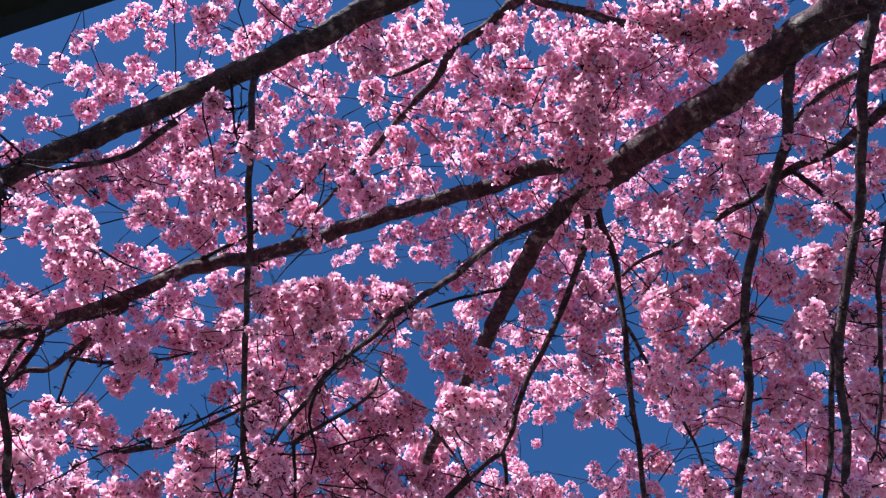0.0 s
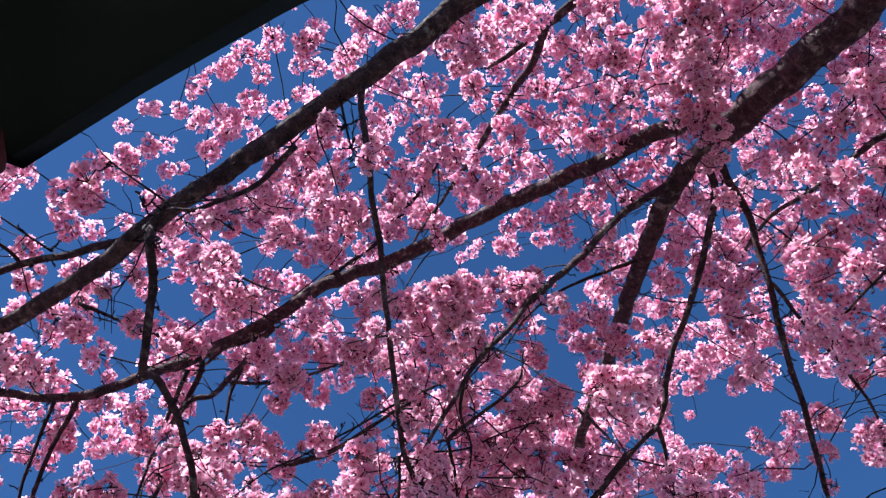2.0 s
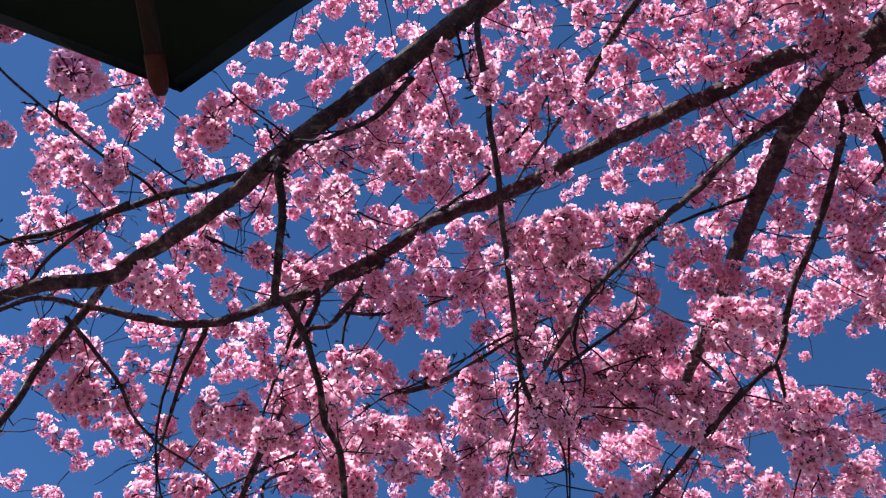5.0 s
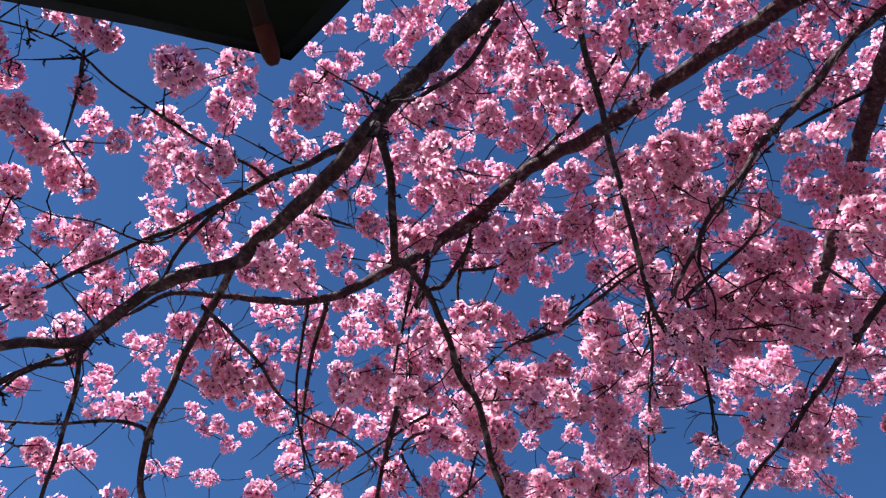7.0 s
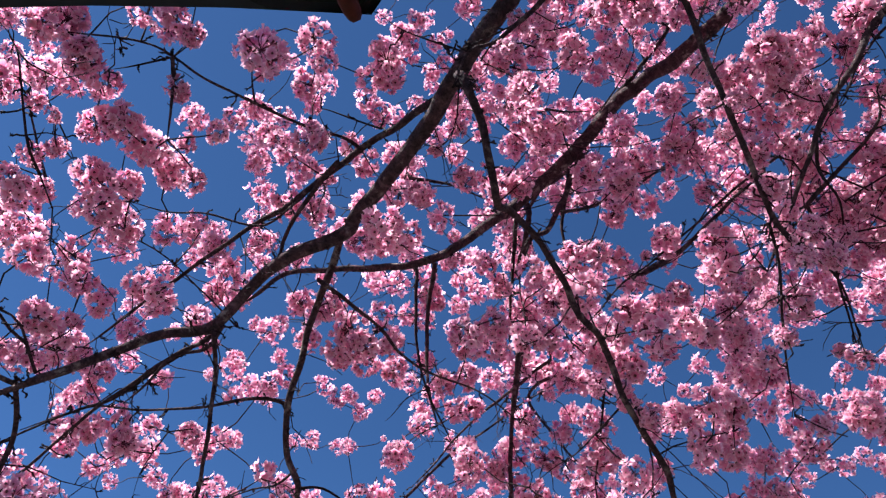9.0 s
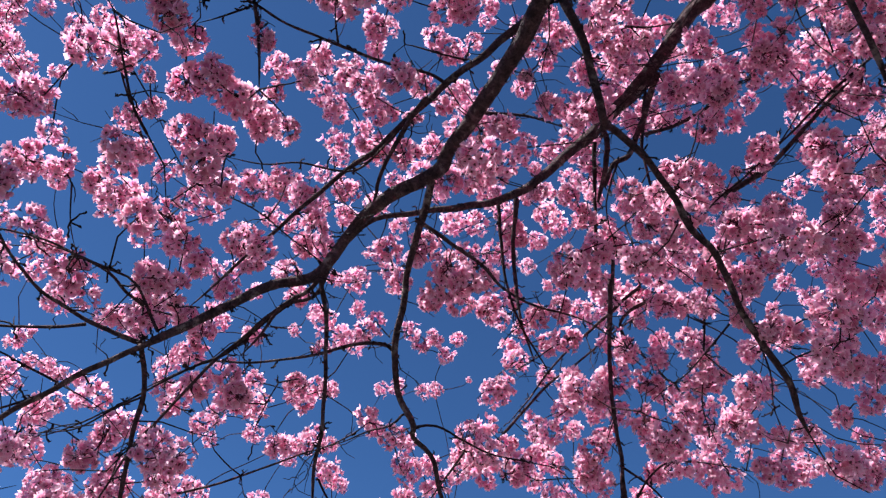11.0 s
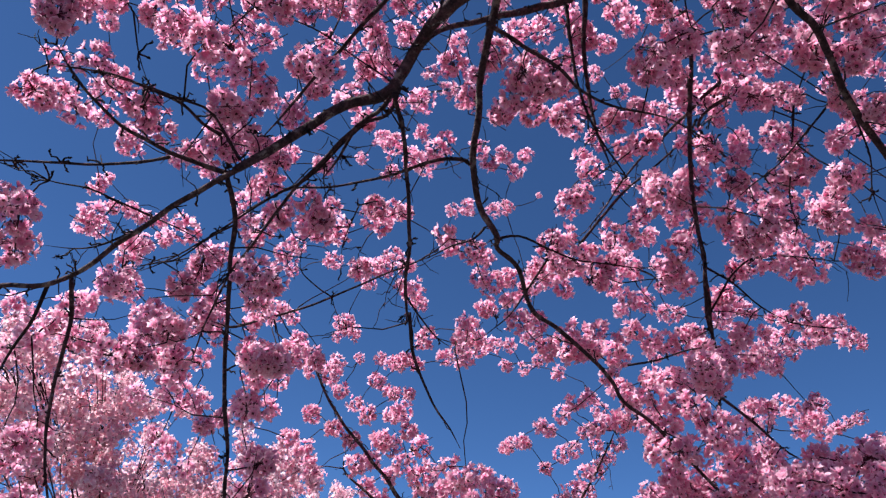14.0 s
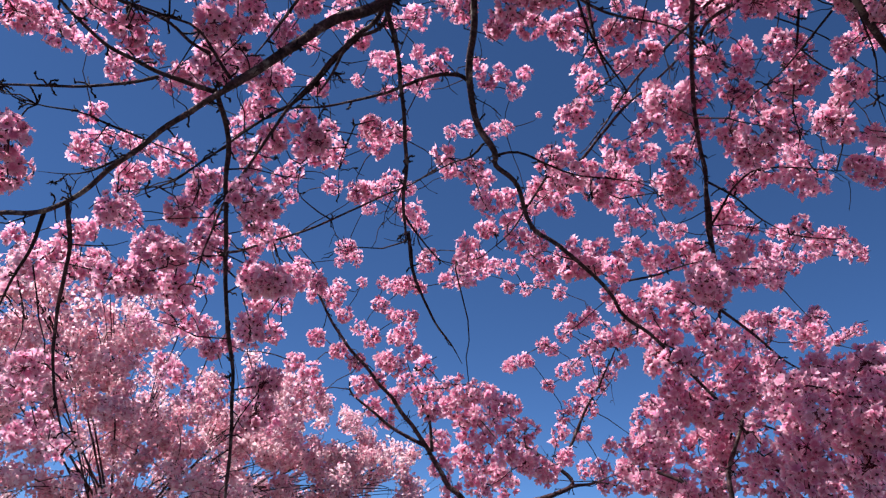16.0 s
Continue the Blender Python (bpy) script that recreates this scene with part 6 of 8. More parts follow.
flower([(-1.11, 1.61, 2.37, 1.03), (-1.25, 1.82, 2.49, 1.03), (-1.29, 1.8, 2.57, 1.05), (-1.36, 1.96, 2.61, 0.97), (-1.52, 2.02, 2.79, 1.05), (-1.41, 1.7, 2.47, 1.02), (-1.58, 2.02, 2.72, 0.96), (-1.45, 1.72, 2.42, 0.95), (-1.55, 1.93, 2.5, 0.97), (-1.73, 2.11, 2.63, 1), (-2.03, 2.55, 3.01, 1.01), (-1.63, 2.33, 2.63, 1.04), (-1.66, 2.33, 2.57, 1.03), (-1.87, 2.86, 2.85, 1.04), (-1.99, 3.2, 2.99, 1.04), (-2.1, 3.16, 2.95, 1.04), (-1.96, 3.32, 2.88, 1.05), (-1.95, 3.25, 2.88, 0.92), (-1.6, 2.75, 2.66, 0.97), (-1.4, 2.4, 2.5, 1.01), (-1.83, 3.14, 2.88, 0.99), (-1.61, 2.96, 2.69, 1.02), (-1.32, 2.37, 2.41, 0.98), (-1.44, 2.78, 2.6, 1.04)])
flower([(-1.35, 2.63, 2.48, 0.98), (-1.57, 3.31, 2.74, 1)])
flower([(-1.63, 1.39, 2.45, 0.97), (-1.79, 1.63, 2.64, 1.04), (-1.53, 1.37, 2.35, 1.04), (-1.73, 1.55, 2.48, 1.04), (-1.76, 1.71, 2.6, 0.97), (-2.35, 2.16, 2.98, 0.98), (-2.26, 2.16, 2.82, 1.04), (-2.31, 2.04, 2.89, 1.04), (-2.33, 2.13, 2.88, 0.96), (-2.7, 2.41, 3.15, 0.89), (-1.63, 1.6, 2.43, 0.96), (-1.79, 1.89, 2.65, 1.03), (-1.95, 2.07, 2.68, 1.03), (-1.88, 2.12, 2.75, 1.04), (-2.01, 2.24, 2.92, 1.03), (-1.65, 1.82, 2.67, 0.99), (-1.8, 1.92, 2.8, 0.99), (-1.75, 2.01, 2.88, 1.02), (-1.99, 2.42, 3.08, 0.99), (-2.23, 2.45, 3.16, 1.05), (-2.16, 2.47, 2.85, 1), (-1.95, 2.28, 2.69, 1), (-2.53, 2.91, 3.07, 0.94), (-2.2, 2.82, 2.91, 0.98)])
flower([(-2.18, 2.89, 2.93, 0.77)])
flower([(-2.47, 2.04, 2.79, 0.96), (-2.22, 1.88, 2.69, 1.04), (-2.46, 2.2, 2.93, 1), (-2.04, 1.67, 2.43, 0.99), (-2.21, 1.94, 2.57, 1.04), (-2.63, 2.35, 2.76, 1.04), (-2.82, 2.39, 2.79, 0.76), (-1.89, 1.73, 2.34, 0.96), (-1.96, 1.9, 2.44, 1.04), (-2.21, 2.32, 2.66, 1.05), (-2.01, 1.78, 2.35, 1), (-1.86, 1.73, 2.28, 1.02), (-1.81, 1.78, 2.29, 0.95), (-1.72, 1.78, 2.25, 1), (-1.95, 2.2, 2.54, 0.96), (-2.17, 2.42, 2.65, 0.96), (-1.91, 2.24, 2.5, 0.96), (-1.69, 2.02, 2.35, 1), (-1.65, 2.06, 2.37, 1.01), (-1.82, 2.42, 2.56, 0.99), (-2.01, 2.42, 2.54, 1.02), (-1.35, 1.74, 2.15, 0.96), (-1.47, 2.07, 2.31, 0.97), (-1.51, 2.05, 2.28, 0.97)])
flower([(-1.68, 2.57, 2.48, 1), (-1.97, 3.26, 2.8, 1.03), (-1.66, 2.78, 2.59, 0.97), (-1.89, 3.36, 2.79, 1.04)])
flower([(-2.51, 1.28, 2.66, 0.99), (-3.23, 1.58, 3.1, 0.97), (-3.02, 1.14, 3.04, 0.98), (-3.48, 2.06, 2.68, 0.92), (-3.26, 1.81, 2.67, 0.64), (-3.24, 2.07, 2.74, 0.99), (-3.26, 2.01, 2.7, 0.88), (-3.26, 2.16, 2.74, 0.9), (-3.35, 2.01, 2.62, 0.77), (-3.24, 2.01, 2.54, 0.64), (-3.21, 2.09, 2.55, 0.81), (-3.52, 1.88, 2.96, 1.05), (-3.45, 1.78, 2.9, 0.79), (-2.66, 1.98, 2.57, 1.04), (-2.47, 1.78, 2.52, 1.05), (-3.04, 2.38, 2.83, 1.01), (-3.06, 2.6, 2.81, 0.82), (-2.87, 2.54, 2.72, 0.78), (-2.72, 2.63, 2.69, 0.77), (-2.9, 2.69, 2.82, 0.81)])
flower([(-3.29, 2.04, 2.56, 0.98), (-2.97, 1.88, 2.36, 0.98), (-3.06, 1.89, 2.36, 1), (-2.63, 1.55, 2.09, 0.99), (-2.9, 1.87, 2.26, 1.05), (-2.73, 1.66, 2.11, 1.04), (-3.19, 1.85, 2.38, 1.02), (-3.58, 2.03, 2.57, 1.04), (-3.41, 1.82, 2.54, 0.98), (-3.11, 1.58, 2.48, 0.98), (-3.17, 1.52, 2.5, 0.98), (-3.57, 1.67, 2.75, 1.01), (-3.08, 1.61, 2.24, 0.95), (-3.07, 1.7, 2.21, 0.96), (-3.19, 1.56, 2.31, 0.98), (-2.83, 1.58, 2.04, 0.96), (-2.83, 1.66, 2.08, 0.98), (-2.53, 1.58, 1.99, 0.96), (-2.72, 1.8, 2.14, 0.98), (-2.57, 1.69, 1.98, 0.99), (-2.77, 1.9, 2.07, 1), (-3.2, 2.01, 2.14, 1.03), (-2.84, 1.73, 1.94, 0.98), (-3.15, 1.85, 2.05, 0.99)])
flower([(-2.84, 2, 2.03, 1.04), (-2.26, 1.57, 1.86, 0.95), (-2.79, 1.89, 1.98, 1)])
flower([(-2.62, 1.87, 2.06, 0.96), (-2.09, 1.49, 1.86, 0.95), (-2.52, 1.96, 2.02, 1.04), (-2.21, 1.62, 1.83, 1.02), (-2.25, 1.77, 1.9, 1), (-2.45, 2.01, 1.97, 1.03), (-2.53, 2, 1.92, 1.05), (-2.36, 1.71, 1.83, 1.01), (-2.38, 1.65, 1.8, 1), (-2.21, 1.66, 1.76, 0.95), (-2.49, 2.05, 1.87, 1.04), (-2.25, 1.9, 1.84, 1.03), (-2.05, 1.62, 1.7, 0.96), (-2.3, 1.76, 1.71, 0.99), (-2.31, 1.67, 1.72, 0.97), (-2.67, 1.89, 1.76, 1.04), (-2.18, 1.83, 1.71, 0.98), (-2.1, 1.83, 1.75, 0.96), (-2.42, 2.14, 1.75, 1.04), (-2.25, 1.77, 1.67, 0.98), (-2.43, 1.82, 1.67, 0.96), (-2.35, 2.19, 1.88, 0.96), (-2.42, 2.2, 1.74, 0.97), (-2.63, 2.53, 1.87, 0.99)])
flower([(-2.37, 1.94, 1.66, 0.98), (-2.81, 2.04, 1.69, 1.02), (-2.77, 2.19, 1.69, 1.04)])
flower([(-2.95, 2.5, 2.33, 0.86), (-2.84, 2.51, 2.34, 0.95), (-3.09, 2.67, 2.42, 0.8), (-2.94, 2.73, 2.49, 0.91), (-2.96, 2.83, 2.49, 0.81), (-2.46, 2.36, 2.35, 0.96), (-2.54, 2.53, 2.47, 1.02), (-2.63, 2.73, 2.57, 0.98), (-2.84, 2.66, 2.25, 0.76), (-2.8, 2.74, 2.32, 0.99), (-2.87, 2.9, 2.4, 1.03), (-2.39, 2.41, 2.1, 1.03), (-2.8, 2.99, 2.31, 1.03), (-2.46, 2.53, 2.06, 0.97), (-2.81, 2.82, 2.17, 1), (-2.81, 2.73, 2.1, 0.87), (-2.75, 2.79, 2.02, 0.97), (-2.79, 2.99, 2.43, 0.81), (-2.59, 2.82, 2.29, 0.75), (-2.72, 3.08, 2.43, 0.93), (-2.49, 2.71, 2.42, 1.05), (-2.43, 2.55, 2.34, 0.99), (-2.75, 2.85, 2.45, 1.01), (-2.76, 2.97, 2.6, 1.05)])
flower([(-2.06, 2.23, 2.21, 1.02), (-2.02, 2.28, 2.23, 1.03), (-1.88, 2.07, 2.21, 1.02), (-1.63, 1.82, 2.1, 0.96), (-1.74, 1.98, 2.09, 1.03), (-1.62, 1.86, 2, 1.02), (-1.61, 1.93, 2.09, 0.98), (-1.53, 1.89, 2.07, 0.95), (-1.68, 2.07, 2.22, 0.99), (-1.74, 2.08, 2.26, 1.01), (-1.88, 2.18, 2.32, 0.99), (-1.58, 2.03, 2.07, 1.01), (-1.49, 1.72, 1.89, 0.99), (-1.65, 1.85, 1.95, 1.02), (-1.59, 1.96, 1.96, 1.04), (-1.5, 1.94, 1.97, 0.95), (-1.63, 2.24, 2.11, 1.01), (-1.71, 2.5, 2.19, 1.03), (-1.8, 2.8, 2.28, 0.95), (-1.99, 2.15, 2.3, 1), (-2.22, 2.39, 2.48, 1.03), (-1.35, 1.65, 2.06, 1.02), (-1.37, 1.72, 2.05, 0.99), (-1.39, 1.83, 2.14, 0.98)])
flower([(-1.33, 1.78, 2.14, 0.95)])
flower([(-1.59, 2.38, 2.36, 1), (-1.58, 2.48, 2.41, 1.03), (-1.98, 3.34, 2.73, 1.03), (-1.52, 2.2, 2.39, 1.02), (-1.52, 1.96, 2.26, 1), (-1.7, 2.2, 2.43, 0.97), (-1.81, 3.19, 2.75, 0.77), (-1.73, 3.18, 2.74, 0.76), (-1.71, 3.25, 2.77, 0.66), (-1.82, 2.76, 2.35, 0.95), (-1.83, 2.92, 2.39, 1), (-1.84, 3.04, 2.43, 1.03), (-1.74, 2.93, 2.37, 0.98), (-1.91, 3.46, 2.54, 1.04), (-1.82, 3.4, 2.53, 0.9), (-1.61, 2.83, 2.27, 1.03), (-1.68, 2.87, 2.27, 1.05), (-1.62, 2.93, 2.25, 0.96), (-1.77, 3.4, 2.41, 0.78), (-1.69, 3.33, 2.4, 0.59), (-1.64, 3.33, 2.41, 0.65), (-1.86, 3.44, 2.58, 0.69)])
flower([(-2.37, 2.95, 2.23, 0.85), (-2.24, 2.83, 2.13, 1.01), (-2.17, 2.64, 2.04, 1.04), (-2.51, 3.04, 2.16, 0.99), (-1.96, 2.39, 1.92, 1.02), (-1.7, 2.11, 1.87, 0.96), (-1.63, 2.1, 1.91, 1.03), (-1.59, 2.13, 1.93, 1.03), (-1.64, 2.07, 1.82, 1.01), (-1.55, 2.02, 1.81, 1.04), (-1.46, 1.96, 1.84, 1.01), (-1.59, 2.3, 1.96, 1.01), (-1.66, 2.3, 2.03, 0.95), (-1.8, 2.78, 2.18, 1.03), (-1.6, 2.45, 2.03, 0.98), (-1.4, 1.89, 1.75, 1.02), (-1.28, 1.76, 1.74, 1), (-1.2, 1.71, 1.76, 0.97), (-1.25, 1.89, 1.81, 1), (-1.25, 2, 1.84, 1.04), (-1.2, 1.71, 1.7, 1.02), (-1.11, 1.64, 1.68, 0.96), (-1.14, 1.83, 1.76, 1), (-1.18, 2.03, 1.82, 1.04)])
flower([(-1.23, 2.1, 1.89, 0.95), (-1.25, 2.27, 1.95, 0.95)])
flower([(-1.08, 1.89, 1.84, 1.03), (-1.01, 1.76, 1.75, 1.01), (-1.12, 1.89, 1.74, 1.03), (-1.02, 1.72, 1.68, 0.98), (-1.16, 1.84, 1.68, 1.01), (-1.1, 1.78, 1.64, 0.96), (-1.06, 1.79, 1.64, 0.96), (-1.28, 1.93, 1.67, 1.01), (-1.35, 1.97, 1.69, 1.04), (-1.25, 1.95, 1.63, 1), (-1.16, 1.87, 1.6, 0.95), (-1.07, 1.77, 1.58, 0.95), (-1.32, 1.97, 1.61, 1.03), (-1.48, 2.13, 1.66, 0.99), (-1.49, 2.07, 1.7, 0.97), (-1.54, 2.06, 1.72, 0.98), (-1.76, 2.35, 1.79, 1.04), (-1.54, 2.14, 1.63, 1), (-1.64, 2.19, 1.65, 0.96), (-1.45, 2.11, 1.59, 0.97), (-1.3, 1.97, 1.57, 0.96), (-1.33, 2.19, 1.59, 1.04), (-1.17, 1.98, 1.56, 1)])
flower([(-2.32, 2.76, 1.98, 1), (-2.53, 2.92, 2.01, 0.85), (-2.07, 2.5, 1.85, 0.98), (-2.23, 2.59, 1.88, 1.03), (-2.74, 3.12, 2.01, 1.03), (-2.73, 2.97, 1.99, 0.78), (-2.18, 2.44, 1.81, 0.98), (-2.08, 2.44, 1.78, 1.05), (-1.9, 2.33, 1.78, 0.98), (-1.84, 2.34, 1.82, 0.98), (-2.04, 2.18, 1.72, 0.96), (-1.92, 2.12, 1.66, 1), (-2.18, 2.33, 1.69, 1.03), (-1.87, 2.17, 1.67, 1), (-1.85, 2.27, 1.69, 1.03), (-1.85, 2.37, 1.73, 0.98), (-1.9, 2.48, 1.68, 1.02), (-1.89, 2.31, 1.64, 0.97), (-2.77, 2.93, 1.88, 1), (-2.54, 2.56, 1.81, 0.98), (-2.74, 2.92, 1.8, 0.88)])
flower([(-3.67, 0.46, 2.55, 1.03), (-3.2, 0.33, 2.4, 0.97), (-2.63, 0.39, 2.22, 1), (-2.75, 0.45, 2.3, 0.99), (-2.92, 0.42, 2.27, 1.04), (-2.76, 0.45, 2.18, 0.97), (-2.64, 0.32, 2.11, 0.98), (-2.93, 0.33, 2.16, 1.02), (-2.95, 0.55, 2.3, 0.98), (-2.98, 0.61, 2.53, 1.02), (-3.31, 0.62, 2.66, 1.05), (-2.89, 0.7, 2.41, 0.99), (-3.48, 0.82, 2.62, 1), (-2.38, 0.72, 2.28, 0.95), (-2.57, 0.76, 2.32, 1.03), (-3.04, 1, 2.54, 0.99), (-2.19, 0.55, 2.07, 1.01), (-2.37, 0.55, 2.11, 0.97), (-2.64, 0.6, 2.18, 1.02), (-2.43, 0.66, 2.09, 1), (-2.87, 0.83, 2.21, 1.05), (-2.54, 0.73, 2.02, 1.04), (-3, 0.84, 2.2, 1.01), (-3.09, 1.01, 2.2, 0.97)])
flower([(-1.87, 0.69, 1.94, 0.98), (-2.22, 0.8, 2.09, 1), (-2.49, 1.04, 2.22, 1.03), (-2.75, 1.07, 2.22, 1.04), (-2.9, 1.23, 2.3, 1.04)])
flower([(-2.19, 0.81, 1.92, 1.03), (-2.51, 0.94, 2.04, 1), (-2.87, 1.19, 2.17, 1.01), (-2.1, 0.82, 1.77, 0.98), (-2.56, 1.01, 1.87, 1.01), (-2.15, 0.83, 1.7, 0.99), (-2.41, 0.99, 1.75, 1.01), (-3.06, 1.04, 2.11, 0.95), (-3.32, 1.21, 2.23, 0.96), (-2.85, 0.85, 1.94, 1.02), (-3.24, 0.94, 2.08, 0.99), (-3.17, 1.04, 1.96, 0.97), (-3.7, 0.96, 2.36, 1.05), (-2.35, 0.32, 1.75, 0.95), (-2.67, 0.42, 1.85, 1.04), (-3.03, 0.41, 1.85, 1.03), (-3.01, 0.47, 1.84, 0.95), (-3.05, 0.51, 1.75, 1.04), (-3.24, 0.5, 1.74, 1.02), (-3.62, 0.68, 1.83, 0.97), (-3.78, 0.76, 1.78, 1.02), (-3.18, 1.46, 2.18, 1.04), (-2.92, 1.4, 2.07, 0.96), (-2.98, 1.47, 2.03, 0.98)])
flower([(-2.4, 1, 3.74, 0.96), (-2.69, 1.26, 4.3, 1.04), (-2.2, 1.08, 3.87, 0.96), (-2.51, 0.99, 3.64, 0.96), (-2.6, 0.95, 3.57, 0.96), (-2.45, 1.46, 4.08, 1.03), (-2.1, 1.32, 3.85, 0.97), (-2.72, 1.53, 4.19, 1.05), (-2.39, 1.2, 3.61, 0.95), (-2.82, 1.36, 3.9, 1), (-2.86, 1.28, 3.72, 0.96), (-2.98, 1.25, 3.63, 0.97), (-2.73, 1, 3.45, 0.97), (-2.63, 1.64, 3.97, 1.01), (-2.52, 1.51, 3.66, 0.97), (-2.76, 1.54, 3.79, 0.98), (-2.31, 1.54, 3.88, 1.04), (-2.52, 1.81, 3.98, 1.01), (-1.96, 1.46, 3.78, 0.95), (-2.23, 1.8, 4.02, 0.98), (-1.91, 1.54, 4.03, 1.01), (-1.95, 1.36, 3.98, 0.98), (-2.22, 1.32, 4.21, 0.96), (-2.06, 1.07, 3.96, 0.96)])
flower([(-3.17, 1.16, 3.57, 0.99), (-3.33, 1.14, 3.54, 1.01), (-3.13, 1.06, 3.74, 1), (-2.61, 1.28, 4.01, 0.97), (-2.48, 1.08, 3.65, 0.97), (-2.56, 1.7, 3.85, 0.98)])
flower([(-1.95, 0.11, 2.12, 1.04), (-2.02, 0.13, 2.08, 0.96), (-1.96, 0.05, 2.42, 0.96), (-2.3, 0.11, 2.67, 0.96), (-2.9, 0.4, 2.64, 1.01), (-2.3, 0.11, 2.32, 0.95)])
flower([(-1.96, 2.24, 1.94, 0.98), (-1.39, 2.6, 1.71, 0.98), (-1.36, 2.36, 1.96, 0.99), (-1.44, 2.12, 1.9, 0.99), (-1.86, 2.28, 1.65, 1.03), (-1.37, 2.38, 1.67, 0.98), (-1.92, 2.56, 1.85, 0.97), (-1.59, 2.67, 1.71, 1.03), (-1.7, 2.7, 1.82, 0.97), (-1.49, 2.2, 1.98, 0.96), (-1.43, 2.74, 1.85, 0.95), (-1.85, 2.85, 2.02, 1.05), (-1.44, 2.2, 1.84, 1.02), (-1.71, 2.02, 1.91, 1.01), (-2.11, 2.4, 1.85, 0.96), (-1.9, 2.49, 1.89, 1.03), (-1.44, 2.03, 1.85, 0.96), (-1.23, 2.48, 1.97, 1.02), (-1.64, 2.32, 2.02, 1.03), (-1.55, 2.52, 2, 1), (-1.77, 2.37, 1.74, 0.97), (-1.47, 2.98, 2.18, 1.05), (-1.55, 2.71, 1.84, 0.95), (-1.71, 2.13, 1.92, 0.98)])
flower([(-1.71, 2.03, 1.84, 1.01), (-1.37, 2.48, 1.62, 1.01), (-1.35, 2.16, 1.58, 0.97), (-1.56, 2.07, 1.59, 0.98), (-1.43, 2.17, 1.65, 0.99), (-1.51, 2.72, 1.98, 1.05), (-1.29, 2.57, 1.88, 1.05), (-1.37, 2.25, 1.97, 0.96), (-1.95, 2.18, 1.88, 1.04), (-1.9, 2.39, 1.62, 0.99), (-1.7, 1.94, 1.78, 0.98), (-1.53, 2.84, 1.92, 0.99), (-1.35, 2.55, 1.62, 0.96), (-1.38, 2.72, 1.79, 1.02), (-1.52, 2.4, 1.81, 1.02), (-1.26, 2.34, 1.95, 0.97), (-1.64, 2.37, 1.85, 0.95), (-1.43, 2.45, 1.83, 1.02), (-2.33, 2.61, 1.77, 1.05), (-1.34, 2.76, 2.11, 0.96), (-1.82, 2.09, 1.78, 1.05), (-1.78, 2.5, 1.7, 1.01), (-1.71, 2.18, 1.67, 0.97), (-1.88, 2.24, 1.67, 1.03)])

# sky openings cut along camera sight lines: place on the shaft, radius there
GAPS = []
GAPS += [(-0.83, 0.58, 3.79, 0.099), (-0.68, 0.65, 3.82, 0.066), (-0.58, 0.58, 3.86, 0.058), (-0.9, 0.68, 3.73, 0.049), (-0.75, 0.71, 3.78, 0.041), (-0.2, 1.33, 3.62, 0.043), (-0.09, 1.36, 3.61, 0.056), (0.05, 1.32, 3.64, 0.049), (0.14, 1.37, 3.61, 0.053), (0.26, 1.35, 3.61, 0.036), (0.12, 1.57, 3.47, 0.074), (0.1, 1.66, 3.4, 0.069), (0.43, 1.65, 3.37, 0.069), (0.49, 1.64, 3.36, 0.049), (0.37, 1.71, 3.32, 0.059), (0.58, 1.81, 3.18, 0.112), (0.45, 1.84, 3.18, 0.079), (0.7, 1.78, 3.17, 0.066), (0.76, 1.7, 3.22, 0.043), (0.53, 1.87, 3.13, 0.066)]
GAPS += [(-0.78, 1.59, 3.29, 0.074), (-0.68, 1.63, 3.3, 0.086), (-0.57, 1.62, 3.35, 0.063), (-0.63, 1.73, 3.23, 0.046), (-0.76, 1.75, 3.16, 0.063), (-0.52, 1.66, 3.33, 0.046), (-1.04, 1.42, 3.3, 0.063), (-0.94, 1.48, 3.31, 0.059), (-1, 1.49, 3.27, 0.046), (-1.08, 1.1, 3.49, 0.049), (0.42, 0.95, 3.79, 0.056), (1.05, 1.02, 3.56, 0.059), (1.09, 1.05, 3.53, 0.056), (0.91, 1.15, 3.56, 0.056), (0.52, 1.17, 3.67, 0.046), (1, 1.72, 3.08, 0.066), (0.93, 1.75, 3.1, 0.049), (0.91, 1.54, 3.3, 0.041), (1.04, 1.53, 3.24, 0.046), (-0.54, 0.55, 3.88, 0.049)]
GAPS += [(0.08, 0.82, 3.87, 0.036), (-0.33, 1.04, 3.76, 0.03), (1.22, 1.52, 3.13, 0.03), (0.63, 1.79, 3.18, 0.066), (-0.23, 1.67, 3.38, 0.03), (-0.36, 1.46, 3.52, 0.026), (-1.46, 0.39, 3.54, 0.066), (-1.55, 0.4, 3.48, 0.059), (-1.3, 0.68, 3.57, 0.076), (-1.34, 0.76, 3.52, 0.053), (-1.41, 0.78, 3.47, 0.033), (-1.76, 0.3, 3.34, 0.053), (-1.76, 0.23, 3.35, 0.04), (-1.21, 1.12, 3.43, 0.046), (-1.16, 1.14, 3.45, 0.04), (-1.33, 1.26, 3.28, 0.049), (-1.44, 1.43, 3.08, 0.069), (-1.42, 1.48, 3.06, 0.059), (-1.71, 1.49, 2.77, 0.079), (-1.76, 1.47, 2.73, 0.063)]
